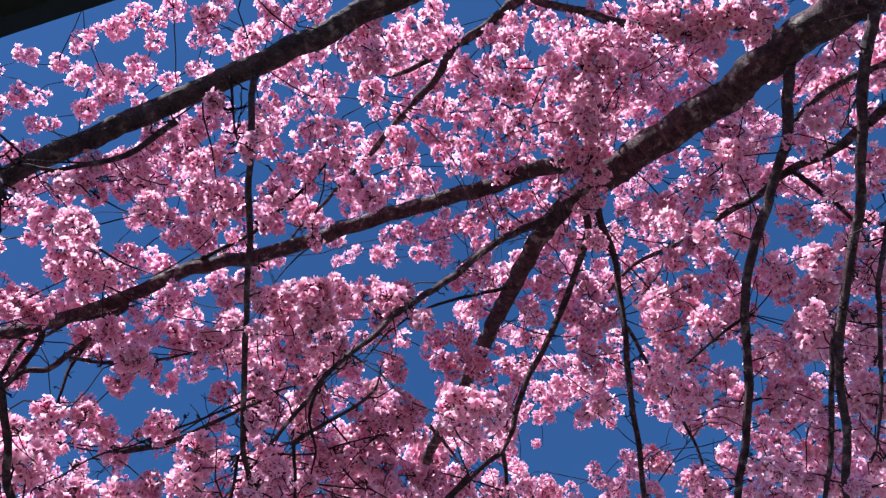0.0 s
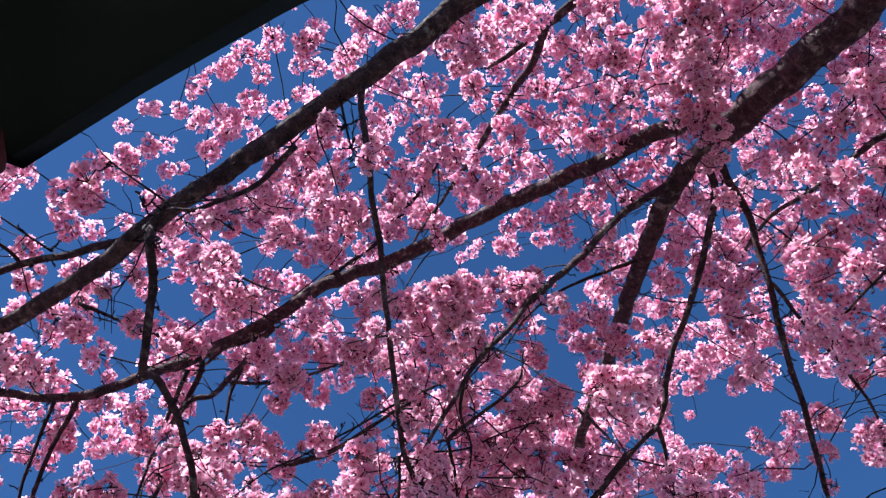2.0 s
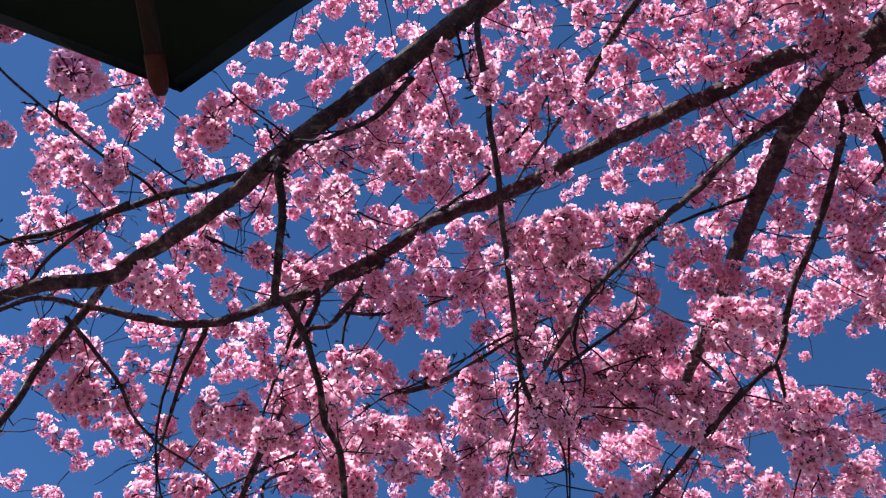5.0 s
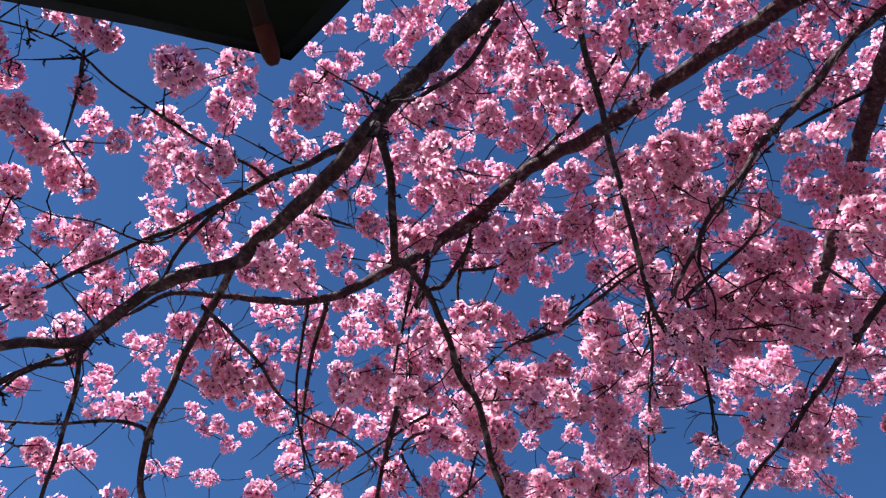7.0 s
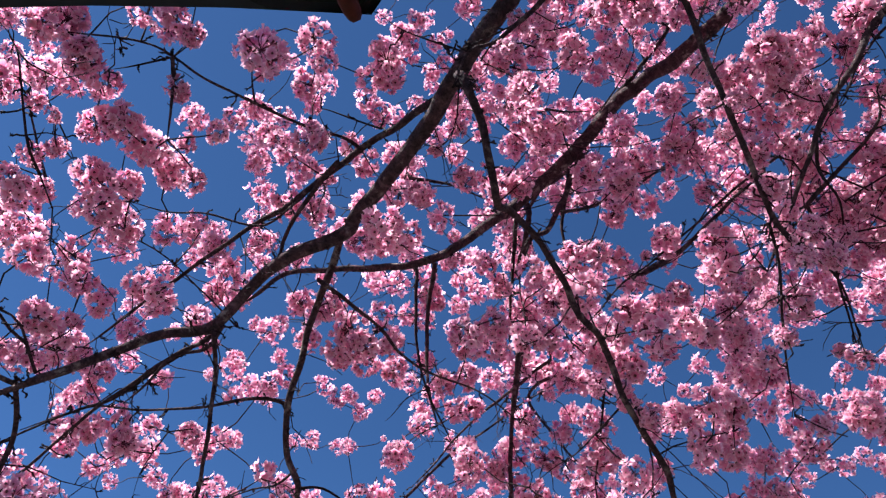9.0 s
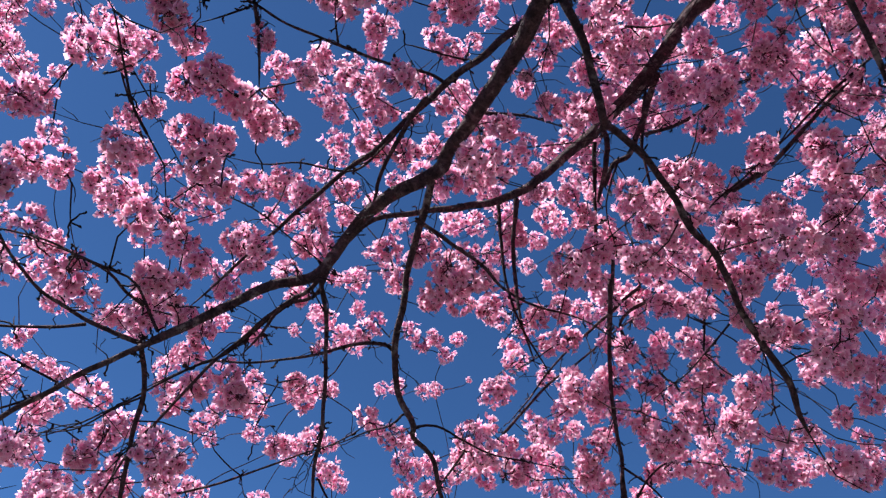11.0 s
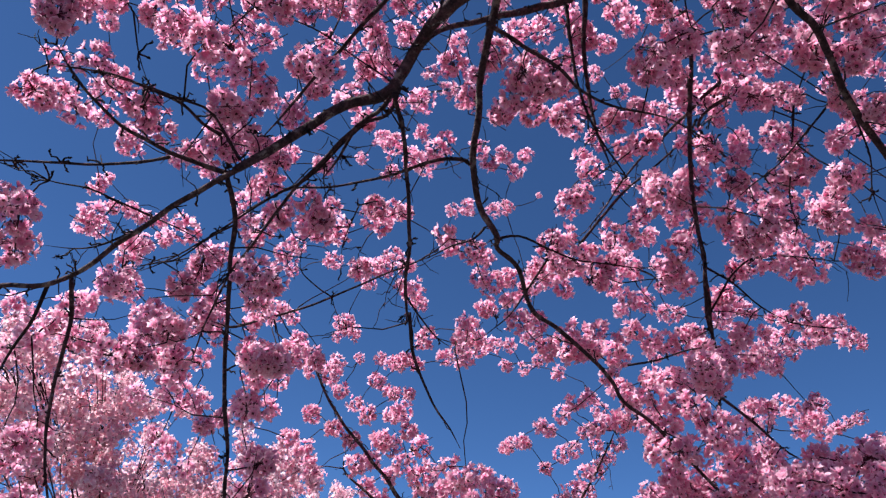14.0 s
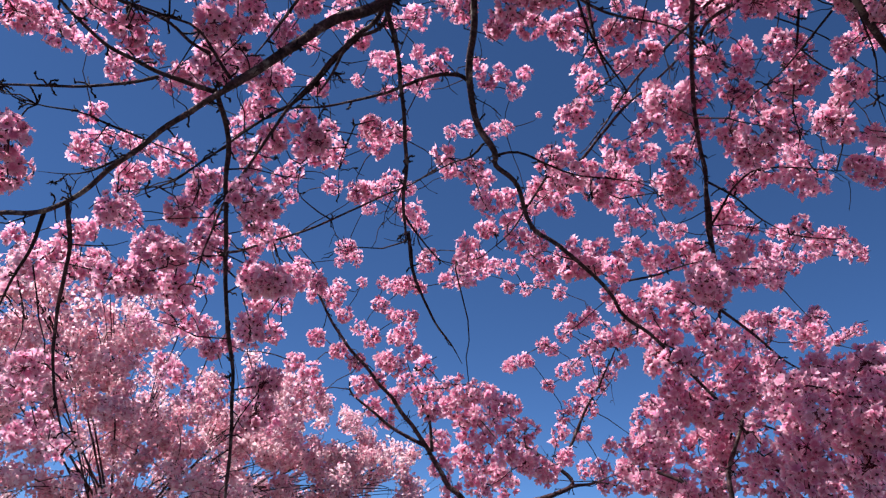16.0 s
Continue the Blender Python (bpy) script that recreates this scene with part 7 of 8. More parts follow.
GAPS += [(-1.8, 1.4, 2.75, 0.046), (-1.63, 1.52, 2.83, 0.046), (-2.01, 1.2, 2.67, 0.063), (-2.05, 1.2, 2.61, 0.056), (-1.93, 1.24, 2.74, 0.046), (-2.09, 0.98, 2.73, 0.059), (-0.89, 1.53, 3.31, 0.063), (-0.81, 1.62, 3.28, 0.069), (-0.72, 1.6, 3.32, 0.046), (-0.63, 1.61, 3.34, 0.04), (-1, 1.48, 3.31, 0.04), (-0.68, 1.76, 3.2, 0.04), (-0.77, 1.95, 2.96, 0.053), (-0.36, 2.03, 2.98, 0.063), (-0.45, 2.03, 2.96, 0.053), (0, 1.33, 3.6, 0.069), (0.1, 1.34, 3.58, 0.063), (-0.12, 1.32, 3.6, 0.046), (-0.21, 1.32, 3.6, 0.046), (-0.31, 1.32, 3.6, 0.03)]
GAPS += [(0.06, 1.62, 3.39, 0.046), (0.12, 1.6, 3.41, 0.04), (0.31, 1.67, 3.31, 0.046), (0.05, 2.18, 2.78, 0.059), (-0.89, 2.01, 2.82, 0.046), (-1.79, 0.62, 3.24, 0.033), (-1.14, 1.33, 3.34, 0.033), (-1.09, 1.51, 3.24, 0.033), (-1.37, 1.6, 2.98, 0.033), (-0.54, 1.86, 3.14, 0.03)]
BARE = [[(-0.8, -0.03), (-0.2, 0.26), (-0.25, 0.36), (-0.45, 0.44), (-0.53, 0.43), (-0.65, 0.43), (-0.89, 0.35), (-1.16, 0.28)], [(-0.4, 0.17), (0.76, 0.21), (1.1, 1.24), (-0.63, 1.01)]]
VIEWPOINT = Vector((-0.12, 0.01, 1.38))  # about the camera's place, from which the shafts run up
DENSE = [(-1.3, -0.35), (-1.2, -0.13), (-0.64, 0.37), (-0.17, 0.80), (-0.42, 1.34), (-0.75, 2.1), (0.2, 2.2), (1.5, 1.7), (1.4, 0.0), (0.2, -0.1), (-0.6, -0.25)]


def inside(poly, x, y):
    hit = False
    for (ax, ay), (bx, by) in zip(poly, poly[1:] + poly[:1]):
        if (ay > y) != (by > y) and x < (bx - ax) * (y - ay) / (by - ay) + ax:
            hit = not hit
    return hit


shafts = [((Vector(g[:3]) - VIEWPOINT).normalized(), g[3] / (Vector(g[:3]) - VIEWPOINT).length) for g in GAPS]
dice = random.Random(7)
tries = 0
filled = 0
while filled < 800 and tries < 60000:
    tries += 1
    x, y = dice.uniform(-1.3, 1.5), dice.uniform(-0.35, 2.2)
    if x > 0.45 and dice.random() < 0.75:
        continue
    if dice.random() > (1 + x * x + y * y) ** -1.5 * 1.3 or not inside(DENSE, x, y) or any(inside(z, x, y) for z in BARE):
        continue
    way = Vector((x, y, 1)).normalized()
    far = 2.0 + 2.6 * dice.random() ** 0.8
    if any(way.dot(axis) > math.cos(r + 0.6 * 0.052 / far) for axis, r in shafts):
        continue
    if noise.noise(way * 9 + Vector((far, 0, 0))) < -0.3:
        continue
    p = VIEWPOINT + way * far
    CLUSTERS.append((p.x, p.y, p.z, dice.uniform(0.85, 1.2)))
    filled += 1


filled = 0
while filled < 420:  # a thinner, higher layer of the crown
    x, y = dice.uniform(-0.6, 1.1), dice.uniform(0.18, 1.2)
    way = Vector((x, y, 1)).normalized()
    far = dice.uniform(3.1, 4.6)
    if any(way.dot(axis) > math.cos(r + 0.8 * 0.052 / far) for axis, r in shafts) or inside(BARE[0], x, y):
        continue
    p = VIEWPOINT + way * far
    CLUSTERS.append((p.x, p.y, p.z, dice.uniform(0.9, 1.25)))
    filled += 1
dice = random.Random(31)
filled = 0
while filled < 380:  # small tufts of blossom along the twigs
    p = Vector(dice.choice(WOODY)[:3]) + Vector([dice.gauss(0, 1) for _ in range(3)]).normalized() * dice.uniform(0.02, 0.10)
    way = (p - VIEWPOINT).normalized()
    x, y = way.x / max(way.z, 0.2), way.y / max(way.z, 0.2)
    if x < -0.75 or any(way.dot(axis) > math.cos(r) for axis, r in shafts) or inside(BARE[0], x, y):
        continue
    CLUSTERS.append((*p, dice.uniform(0.4, 0.72)))
    filled += 1
dice = random.Random(29)  # thinned on the view's +x side to let more light in
CLUSTERS = [c for c in CLUSTERS if c[0] < 0.42 * (c[2] - VIEWPOINT.z) or dice.random() < 0.8]
# what would hide a limb from the camera is pushed behind it and scaled up
stout = np.array([p for p in STOUT])
spread = stout[:, :3] - np.array(VIEWPOINT)
reach_out = np.linalg.norm(spread, axis=1)
spread /= reach_out[:, None]
dice = random.Random(13)
for i, (x, y, z, s) in enumerate(CLUSTERS):
    way = Vector((x, y, z)) - VIEWPOINT
    far = way.length
    near_by = np.arccos(np.clip(spread @ np.array(way / far), -1, 1)) < stout[:, 3] / reach_out + 0.5 * 0.052 * s / far
    near_by &= reach_out + 0.12 > far
    if near_by.any() and dice.random() < 0.9:
        back = float(reach_out[near_by].max()) + dice.uniform(0.10, 0.25)
        p = VIEWPOINT + way * (back / far)
        CLUSTERS[i] = (p.x, p.y, p.z, s * back / far)
CLUSTERS.extend(LOW)
flower([(-0.85, 0.85, 4.36, 1.11), (-0.91, 0.91, 4.35, 0.96), (-0.95, 0.91, 4.28, 0.96), (-0.98, 0.93, 4.29, 0.94), (-1.05, 0.97, 4.26, 1.02), (-0.79, 0.76, 4.40, 0.85), (-0.76, 0.69, 4.42, 0.55), (-0.97, 0.69, 4.36, 0.43), (-0.76, 0.91, 4.37, 1.02), (-1.20, 0.79, 3.86, 0.93), (-1.23, 0.79, 3.78, 0.93), (1.23, 0.97, 4.11, 1.10), (1.13, 0.99, 4.06, 1.10), (1.23, 1.10, 4.18, 1.10), (1.14, 1.12, 4.13, 1.10), (1.15, 1.14, 4.19, 0.96), (1.08, 1.16, 4.15, 0.96), (0.47, 1.12, 3.96, 1.01), (0.40, 1.13, 3.90, 1.01), (0.57, 1.18, 4.01, 1.10)])
flower([(0.49, 1.19, 3.94, 1.10), (0.57, 1.36, 4.06, 1.02), (0.49, 1.36, 4.01, 1.02), (0.60, 1.43, 4.01, 0.90), (0.53, 1.43, 3.96, 0.90), (1.36, 1.08, 3.99, 1.05), (1.28, 1.10, 3.95, 1.05), (1.44, 1.06, 4.09, 0.96), (1.37, 1.07, 4.05, 0.96), (0.32, 0.73, 4.20, 1.04), (0.25, 0.75, 4.13, 1.04), (0.71, 0.73, 4.31, 1.15), (0.68, 0.64, 3.84, 1.04), (0.43, 1.06, 4.17, 0.89), (0.36, 1.06, 4.12, 0.89), (-0.19, 0.81, 4.49, 1.11), (-0.29, 0.87, 4.46, 1.11), (-0.15, 1.80, 3.22, 1.10), (-0.22, 1.77, 3.14, 1.10), (-0.01, 1.76, 3.19, 1.10)])
flower([(-0.09, 1.72, 3.10, 1.10), (-0.08, 1.84, 3.11, 1.04), (-0.15, 1.81, 3.04, 1.04), (0.05, 1.74, 3.02, 1.07), (-0.02, 1.70, 2.94, 1.07), (0.03, 1.68, 3.22, 0.88), (-0.03, 1.66, 3.15, 0.88), (-1.07, 1.28, 3.45, 0.94), (-1.09, 1.26, 3.37, 0.94), (-1.03, 1.30, 3.39, 1.04), (0.98, 1.51, 3.38, 0.90), (0.91, 1.51, 3.33, 0.90), (0.95, 1.53, 3.28, 1.04)])

flower([(0.12, 1.56, 4.22, 1.02), (0.05, 1.55, 4.16, 1.02), (0.24, 1.56, 4.22, 1.09), (0.15, 1.55, 4.16, 1.09), (0.35, 1.54, 4.21, 0.96), (0.28, 1.54, 4.16, 0.96), (0.01, 1.63, 4.15, 1.02), (0.27, 1.63, 4.13, 1.02), (0.38, 1.41, 4.00, 1.11), (-0.91, 0.70, 4.38, 1.11), (-0.82, 0.67, 4.41, 1.11), (-1.03, 0.73, 4.34, 1.02), (-0.71, 0.65, 4.45, 1.02), (0.86, 1.81, 3.90, 1.02)])

# clusters added out of view, sunward, to cast dappled shade on great limbs
sunward = Vector((math.cos(el) * math.cos(az), math.cos(el) * math.sin(az), math.sin(el)))
dice = random.Random(17)
for p in STOUT:
    if p[3] > 0.024 and p[2] > 3.0 and p[0] > 0.95:
        for k in range(3):
            q = Vector(p[:3]) + sunward * dice.uniform(0.7, 1.9) + Vector([dice.gauss(0, 0.16) for _ in range(3)])
            way = q - VIEWPOINT
            if way.y < 0.10 * way.z and way.x > -0.15 * way.z and dice.random() < 0.2:
                CLUSTERS.append((*q, dice.uniform(1.0, 1.5)))


def ball(seed, count, detail=2, spread=1.0, bulk=1.0):
    """A round cluster of stalked flowers: vertices, triangles, slots (0 petal, 1 calyx, eye and stalk) and how far out on its petal each vertex lies."""
    rnd = random.Random(seed)
    V, Fc, M, T = [], [], [], {}
    squash = Vector((rnd.uniform(0.85, 1.15), rnd.uniform(0.85, 1.15), rnd.uniform(0.8, 1.1)))
    for i in range(count):
        z = 1 - 2 * (i + 0.5) / count
        a = i * 2.39996 + rnd.uniform(-0.5, 0.5)
        out = Vector((math.sqrt(1 - z * z) * math.cos(a), math.sqrt(1 - z * z) * math.sin(a), z))
        out = (out + Vector([rnd.uniform(-0.4, 0.4) for _ in range(3)])).normalized()
        reach = rnd.uniform(0.024, 0.046) * spread
        face = (out + Vector([rnd.uniform(-0.48, 0.48) for _ in range(3)])).normalized()
        u = face.orthogonal().normalized()
        v = face.cross(u)
        c = out * reach * squash
        size = rnd.uniform(0.0125, 0.0172) * bulk
        cup = rnd.uniform(0.05, 0.8)
        k0 = len(V)
        V.append(c - face * 0.002)
        spin = rnd.uniform(0, 6.28)
        petals = 5
        for k in range(petals):
            t = spin + 2 * math.pi * k / petals + rnd.uniform(-0.15, 0.15)
            w = size * rnd.uniform(0.8, 1.15)
            lift = cup + rnd.uniform(-0.2, 0.25)

            def at(r, da, h):
                return c + (u * math.cos(t + da) + v * math.sin(t + da)) * (w * r) + face * (w * h)
            b = len(V)
            if detail == 2:  # a broad petal with a ruffled, notched rim
                r0, r1, r2 = [rnd.uniform(-0.16, 0.16) for _ in range(3)]
                V.extend((at(0.55, -0.66, lift * 0.35), at(0.98, -0.42, lift + r0), at(0.88, 0.0, lift * 0.85 + r1), at(1.0, 0.40, lift + r2), at(0.55, 0.66, lift * 0.35)))
                T.update({b: 0.4, b + 1: 1, b + 2: 0.8, b + 3: 1, b + 4: 0.4})
            elif detail == 1:
                r0, r1 = [rnd.uniform(-0.25, 0.25) for _ in range(2)]
                V.extend((at(0.62, -0.64, lift * 0.4), at(1.0, -0.30, lift + r0), at(0.97, 0.34, lift + r1), at(0.62, 0.66, lift * 0.4)))
                T.update({b: 0.45, b + 1: 1, b + 2: 1, b + 3: 0.45})
            else:  # far off a flower is a ruffled cup
                V.append(at(1.0, 0.0, lift * 0.7))
                T[b] = rnd.uniform(0.4, 1.1)
                Fc.append((k0, b, b + 1 if k < petals - 1 else k0 + 1))
                M.append(0)
                continue
            for j in range(b, len(V) - 1):
                Fc.append((k0, j, j + 1))
                M.append(0)
        if not detail:
            if rnd.random() < 0.3:  # calyx and stalk, seen as one dark fleck
                b = len(V)
                V.extend((c - face * 0.004 + u * 0.006, c - face * 0.004 - u * 0.006, c * 0.4 + v * 0.002))
                Fc.append((b, b + 1, b + 2))
                M.append(1)
            continue
        if rnd.random() < (0.70 if detail == 2 else 0.45):
            b = len(V)  # dark eye in the flower
            e = rnd.uniform(0.0030, 0.0048)
            V.extend([c + face * 0.0040 + (u * math.cos(q) + v * math.sin(q)) * e for q in (0, 1.57, 3.14, 4.71)])
            Fc.extend(((b, b + 1, b + 2), (b, b + 2, b + 3)))
            M.extend((1, 1))
        if detail == 1 and rnd.random() < 0.5:
            continue
        b = len(V)  # calyx
        V.extend([c - face * 0.010, *[c - face * 0.001 + (u * math.cos(q) + v * math.sin(q)) * 0.0034 for q in (0, 2.09, 4.19)]])
        Fc.extend(((b, b + 1, b + 2), (b, b + 2, b + 3), (b, b + 3, b + 1)))
        M.extend((1, 1, 1))
        b = len(V)  # stalk
        V.extend((u * 0.0010, u * -0.0010, c - face * 0.009 + v * 0.0011, c - face * 0.009 - v * 0.0011))
        Fc.extend(((b, b + 1, b + 2), (b + 1, b + 3, b + 2)))
        M.extend((1, 1))
    return np.array([tuple(p) for p in V]), np.array(Fc), np.array(M), np.array([T.get(i, 0.0) for i in range(len(V))])


BALLS = [ball(s, n) for s, n in ((1, 44), (2, 48), (3, 40), (4, 50), (5, 38))]
OPEN = [ball(s, n, 2, 1.08, 1.0) for s, n in ((21, 24), (22, 30))]  # looser, thinner clusters
PLAIN = [ball(s, n, 1, 1.0, 1.06) for s, n in ((6, 32), (7, 36), (8, 28), (15, 22))]
FAINT = [ball(s, n, 0, 1.15, 1.15) for s, n in ((9, 10), (10, 11), (12, 8))]


def turned_matrix(rnd):
    return Euler((rnd.uniform(0, 6.28), rnd.uniform(0, 6.28), rnd.uniform(0, 6.28))).to_matrix()


def heap(name, rows, balls, tree, mats, label, seed):
    """Many clusters joined into one mesh."""
    rnd = random.Random(seed)
    V, Fc, M, T, n = [], [], [], [], 0
    for x, y, z, s in rows:
        v, f, m, e = rnd.choice(balls)
        r = np.array(turned_matrix(rnd))
        V.append(v @ r.T * s + (x, y, z))
        Fc.append(f + n)
        M.append(m)
        T.append(e)
        n += len(v)
    return tagged(raw(name, np.concatenate(V), np.concatenate(Fc), mats, np.concatenate(M), tree, label, np.concatenate(T)), kind="stuff")


near = sorted(CLUSTERS, key=lambda c: (Vector(c[:3]) - CORNER).length)
MESHES = []
for v, f, m, e in BALLS + OPEN:
    first = raw("blossom", v, f, [PETAL, CALYX], m, reach=e)
    MESHES.append(first.data)
    bpy.data.objects.remove(first)
dice = random.Random(11)
for x, y, z, s in near[:300]:
    loose = dice.random() < (0.85 if (x, y, z, s) in LOW else 0.2)
    ob = new("blossom", dice.choice(MESHES[5:] if loose else MESHES[:5]))
    ob.parent = cherry_tree
    ob.matrix_basis = Matrix.Translation((x, y, z)) @ turned_matrix(dice).to_4x4() @ Matrix.Scale(s, 4)
low = [c for c in near[300:] if c in LOW]
rest = [c for c in near[300:] if c not in LOW]
wood = np.array([w[:3] for w in WOODY])
young = [bool(WOODY[int(np.argmin(np.sum((wood - np.array(c[:3])) ** 2, axis=1)))][3]) for c in rest]
heap("crown", low, OPEN, cherry_tree, [PETAL, CALYX], "loose pale pink blossom", 4)
heap("crown", [c for c, y in zip(rest[:280], young) if not y], BALLS + OPEN, cherry_tree, [PETAL, CALYX], "dense pink blossom", 5)
heap("crown", [c for c, y in zip(rest[280:], young[280:]) if not y], PLAIN, cherry_tree, [PETAL, CALYX], "dense pink blossom", 6)
heap("crown", [c for c, y in zip(rest, young) if y], PLAIN, young_tree, [PETAL, CALYX], "dense pink blossom", 8)

# ---- fine twigs from the wood to each cluster ----
spots = np.array([c[:3] for c in near])
order = np.argsort([np.min(np.sum((wood - s) ** 2, axis=1)) for s in spots])
nodes = np.concatenate([wood, spots])
count = len(wood)
V, Fc = [], []
dice = random.Random(23)


def thread(a, b, r0, r1, bend):
    """A thin bent twig of three sides."""
    a, b = Vector(a), Vector(b)
    ahead = b - a
    span = ahead.length
    side = ahead.orthogonal().normalized()
    over = ahead.normalized().cross(side)
    k0 = len(V)
    steps = max(3, int(span / 0.06))
    sway = [Vector([dice.uniform(-1, 1) for _ in range(3)]) * bend * span for _ in range(2)]
    for i in range(steps + 1):
        t = i / steps
        c = a.lerp(b, t) + sway[0] * math.sin(math.pi * t) + sway[1] * math.sin(2 * math.pi * t) * 0.5
        c += Vector([dice.uniform(-1, 1) for _ in range(3)]) * 0.004 * (0 < i < steps)
        r = r0 + (r1 - r0) * t
        V.extend([c + (side * math.cos(q) + over * math.sin(q)) * r for q in (0, 2.09, 4.19)])
    for i in range(steps):
        for k in range(3):
            p, q = k0 + 3 * i + k, k0 + 3 * i + (k + 1) % 3
            Fc.extend(((p, q, q + 3), (p, q + 3, p + 3)))


for i in order:
    d = np.sum((nodes[:count] - spots[i]) ** 2, axis=1)
    j = int(np.argmin(d))
    span = math.sqrt(d[j])
    if span > 0.02:
        a = nodes[j]
        if span > 0.8:
            a = spots[i] + np.array([dice.uniform(-0.2, 0.2), dice.uniform(-0.2, 0.2), 0.25])
        past = Vector([dice.gauss(0, 1) for _ in range(3)]).normalized() + Vector(spots[i] - a).normalized()
        thread(a, Vector(spots[i]) + past * dice.uniform(0.0, 0.05), 0.0024 + 0.0018 * min(span, 0.6), 0.0016, 0.12)
    nodes[count] = spots[i]
    count += 1
middles = []
while len(middles) < 130:  # longer shoots that cross the crown, with blossom all along them
    a, b = [Vector(c[:3]) for c in dice.sample(near, 2)]
    if a.x + b.x > -2.6 + 0.8 * dice.random() and 0.3 < (a - b).length < 0.9 and all(np.min(np.sum((spots - np.array(a.lerp(b, k / 6))) ** 2, axis=1)) < 0.10 ** 2 for k in range(1, 6)):
        mid = a.lerp(b, 0.5)
        if sum((mid - m).length < 0.28 for m in middles) < 3:  # no thickets
            thread(a, b, dice.uniform(0.0024, 0.0036), 0.0016, 0.15)
            middles.append(mid)
for p in dice.choices(WOODY, k=1900):  # stubby spurs with a swollen bud
    a = Vector(p[:3])
    way = Vector([dice.gauss(0, 1) for _ in range(3)]).normalized()
    b = a + way * dice.uniform(0.010, 0.034)
    thread(a, b, 0.0026, 0.0022, 0.06)
    thread(b, b + (way + Vector([dice.gauss(0, 0.4) for _ in range(3)])).normalized() * dice.uniform(0.006, 0.012), 0.0036, 0.001, 0.02)
for p in dice.sample(WOODY, 900):  # short bare side shoots
    a = Vector(p[:3])
    way = Vector([dice.gauss(0, 1) for _ in range(3)]).normalized()
    span = dice.choice((0.02, 0.03, 0.05, 0.07, 0.12, 0.2))
    b = a + way * span + Vector((0, 0, -0.15 * span))
    thread(a, b, 0.0016 + span * 0.004, 0.0009, 0.12)
    if span > 0.1:
        for k in range(3):
            m = a.lerp(b, dice.uniform(0.3, 0.95))
            thread(m, m + (way + Vector([dice.gauss(0, 0.8) for _ in range(3)])).normalized() * dice.uniform(0.02, 0.09), 0.0014, 0.0008, 0.1)
buds_at = dice.sample(WOODY, 100)
for p in buds_at:  # tufts of closed buds and old stalks
    a = Vector(p[:3])
    way = Vector([dice.gauss(0, 1) for _ in range(3)]).normalized()
    a2 = a + way * dice.uniform(0.01, 0.05)
    thread(a, a2, 0.002, 0.002, 0.05)
    for k in range(dice.randint(3, 6)):
        b = a2 + (way + Vector([dice.gauss(0, 0.7) for _ in range(3)])).normalized() * dice.uniform(0.012, 0.024)
        thread(a2, a2.lerp(b, 0.55), 0.0012, 0.0026, 0.02)
        thread(a2.lerp(b, 0.5), b, 0.0032, 0.0008, 0.02)
tagged(raw("fine_twig", np.array([tuple(p) for p in V]), Fc, [TWIG], [0] * len(Fc), cherry_tree, "thin dark twigs"), kind="stuff")

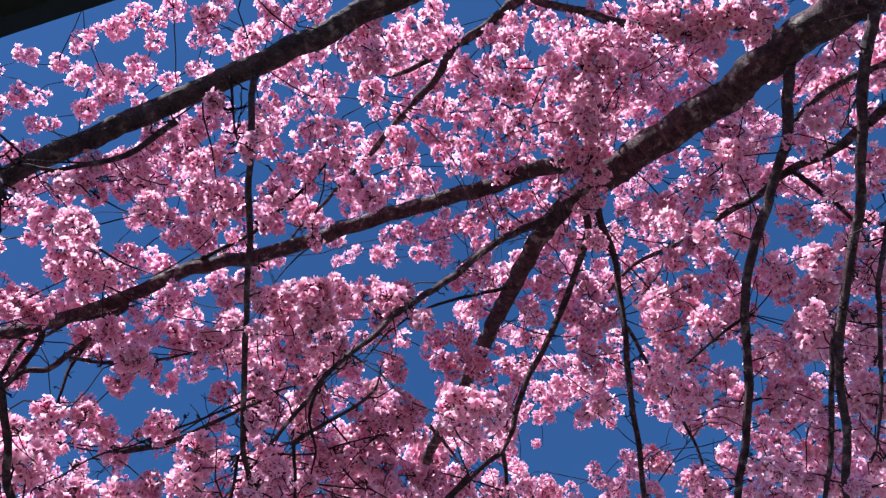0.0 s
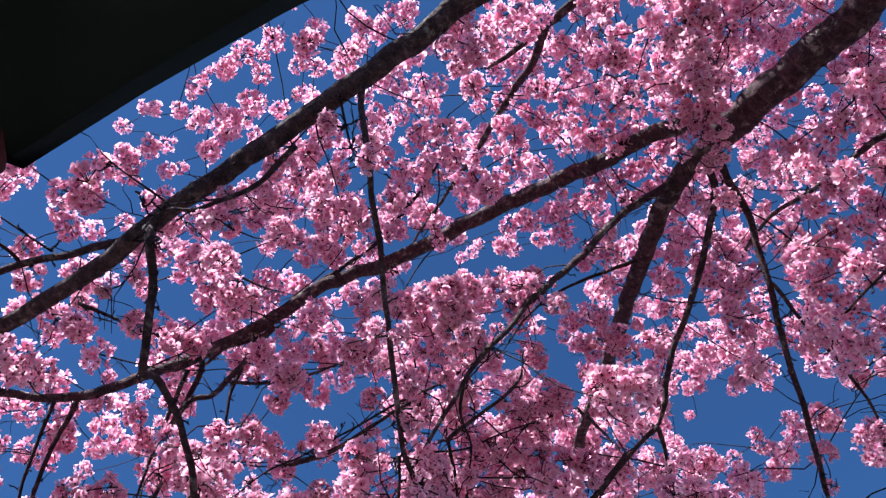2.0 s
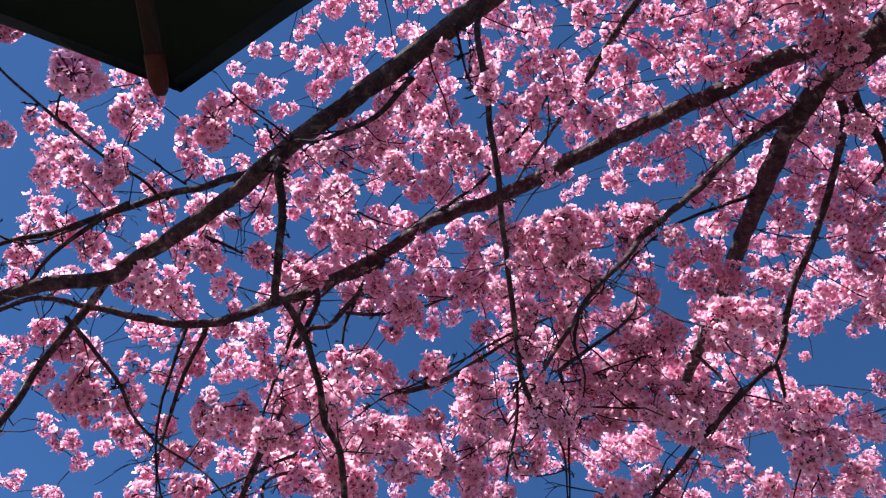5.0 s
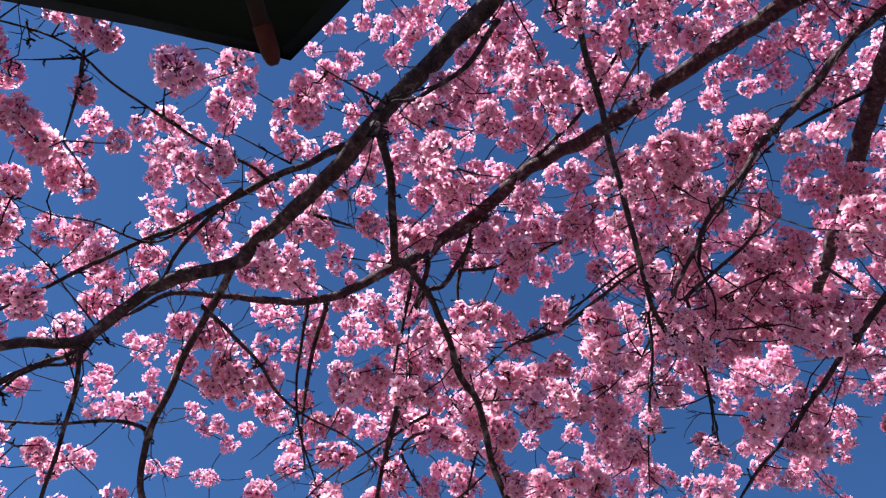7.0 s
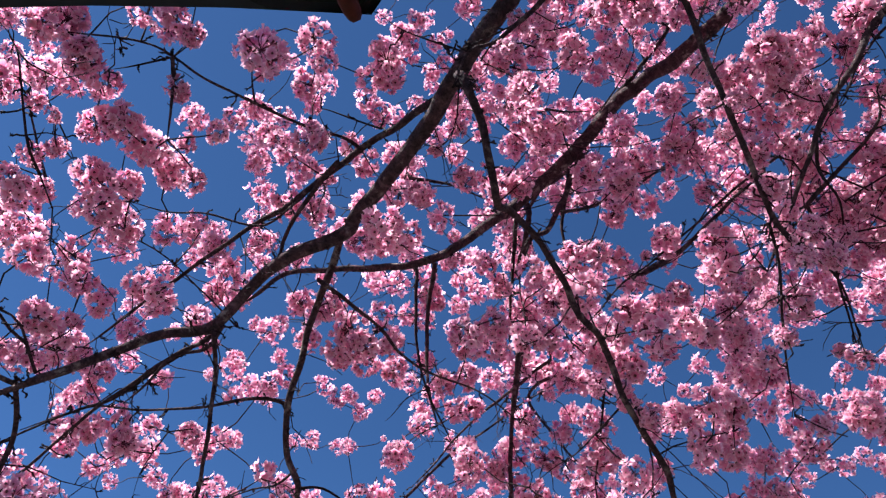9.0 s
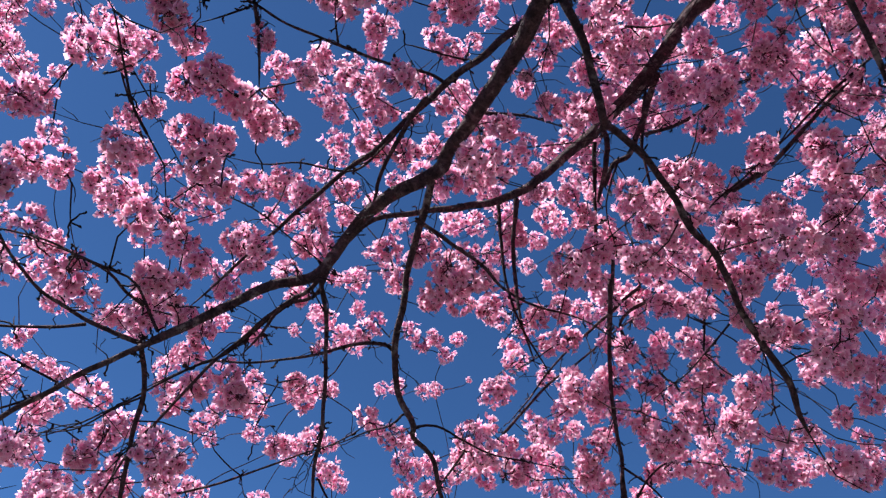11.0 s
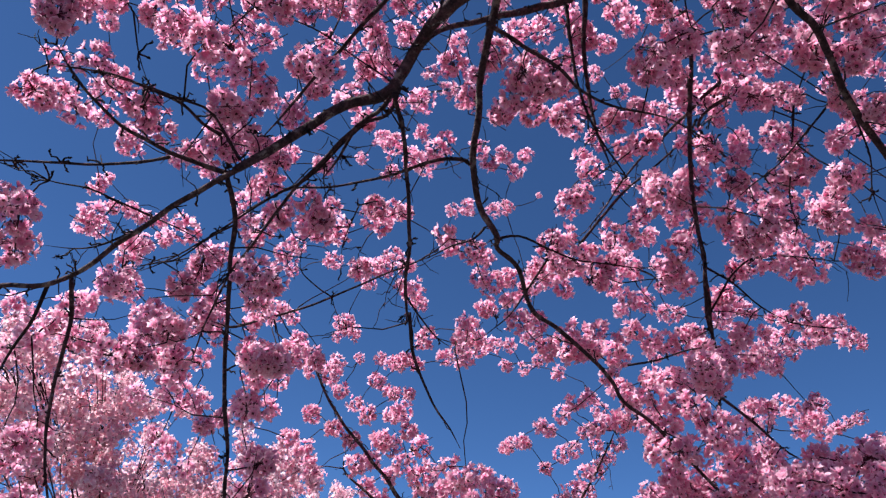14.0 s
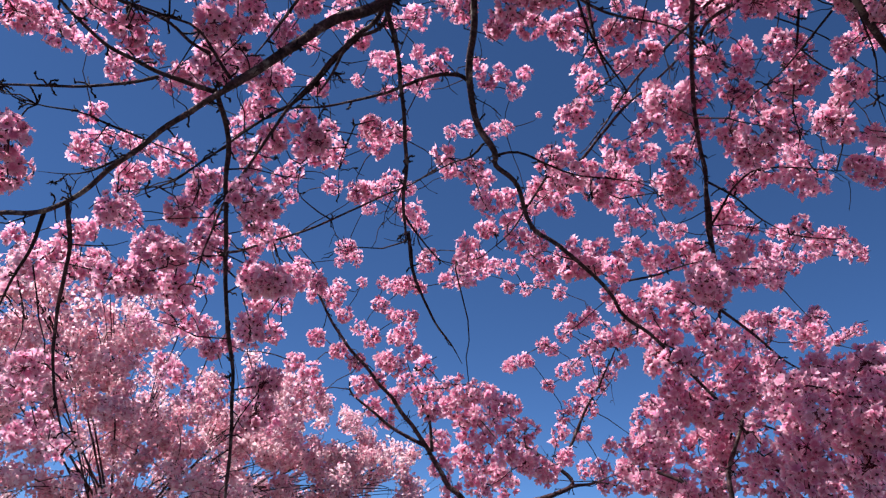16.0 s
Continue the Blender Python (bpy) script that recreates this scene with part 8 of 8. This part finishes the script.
# ---- cherry tree beyond ----
far_tree = new("cherry_tree")
far_tree.location = (-9.1, 2.6, 0)
tagged(far_tree, "pale pink flowering cherry tree standing farther off", "tree")
FOOT = Vector(far_tree.location)
MOUNDS = [(-8.23, 1.19, 3.95, 0.38), (-8.49, 1.56, 3.58, 0.87), (-8.49, 2.64, 3.33, 0.85), (-8.39, 3.63, 3.06, 0.80), (-8.22, 4.52, 2.72, 0.75), (-8.44, 1.91, 2.45, 1.06), (-8.31, 3.07, 2.31, 0.96), (-8.87, 0.67, 3.40, 1.05), (-7.97, 3.95, 3.18, 0.39), (-8.85, 0.89, 2.26, 1.09), (-8.39, 1.12, 3.80, 0.48), (-8.21, 1.97, 3.86, 0.54), (-8.04, 4.90, 2.44, 0.48), (-8.14, 3.95, 2.34, 0.79), (-8.08, 4.72, 2.86, 0.51), (-7.86, 5.32, 2.56, 0.42), (-7.68, 5.61, 2.33, 0.38)]  # centre and radius of each mass of its crown
tube("trunk", [(0, 0, -0.05, 0.2), (0, 0, 0.4, 0.16), (0.1, 0.05, 1.2, 0.14), (0.05, 0.1, 2.0, 0.11)], 18, 0.06, 0.8, BARK, far_tree)
dice = random.Random(41)
rows = []
BEHIND = [(2 * FOOT.x - x - dice.uniform(0, 0.4), y + dice.uniform(-0.3, 0.3), z + dice.uniform(-0.2, 0.2), r) for x, y, z, r in MOUNDS[::2]]
for n, (x, y, z, r) in enumerate(MOUNDS + BEHIND):
    c = Vector((x, y, z)) - FOOT
    start = Vector((0.05, 0.08, dice.uniform(1.3, 1.9)))
    mid = start.lerp(c, 0.5) + Vector((0, 0, 0.25))
    tube("limb", [(*start, 0.016), (*mid, 0.008), (*c, 0.004)], 7, 0.08, 0.9, BARK, far_tree)
    for k in range(9):
        out = Vector([dice.gauss(0, 1) for _ in range(3)]).normalized()
        tube("branch", [(*(start.lerp(mid, 0.6).lerp(c, dice.uniform(0.35, 0.9))), 0.006), (*(c + out * r * 0.45), 0.004), (*(c + out * r * 1.02), 0.002)], 6, 0.08, 0.9, TWIG, far_tree)
    for k in range(int((130 if n < len(MOUNDS) else 80) * r * r) + 3):  # sprays of blossom, with gaps between the boughs
        out = Vector([dice.gauss(0, 1) for _ in range(3)]).normalized()
        hub = c + out * r * dice.uniform(0.6, 1.03)
        if noise.noise(hub * 3.1) < 0.0:
            continue
        wide = dice.uniform(0.05, 0.11)
        for m in range(int(1250 * wide * wide) + 2):
            p = hub + Vector([dice.gauss(0, 0.6) for _ in range(3)]) * wide
            rows.append((*p, dice.uniform(0.9, 1.6)))
heap("crown", rows, FAINT, far_tree, [PALE_PETAL, CALYX], "pale pink blossom", 9)
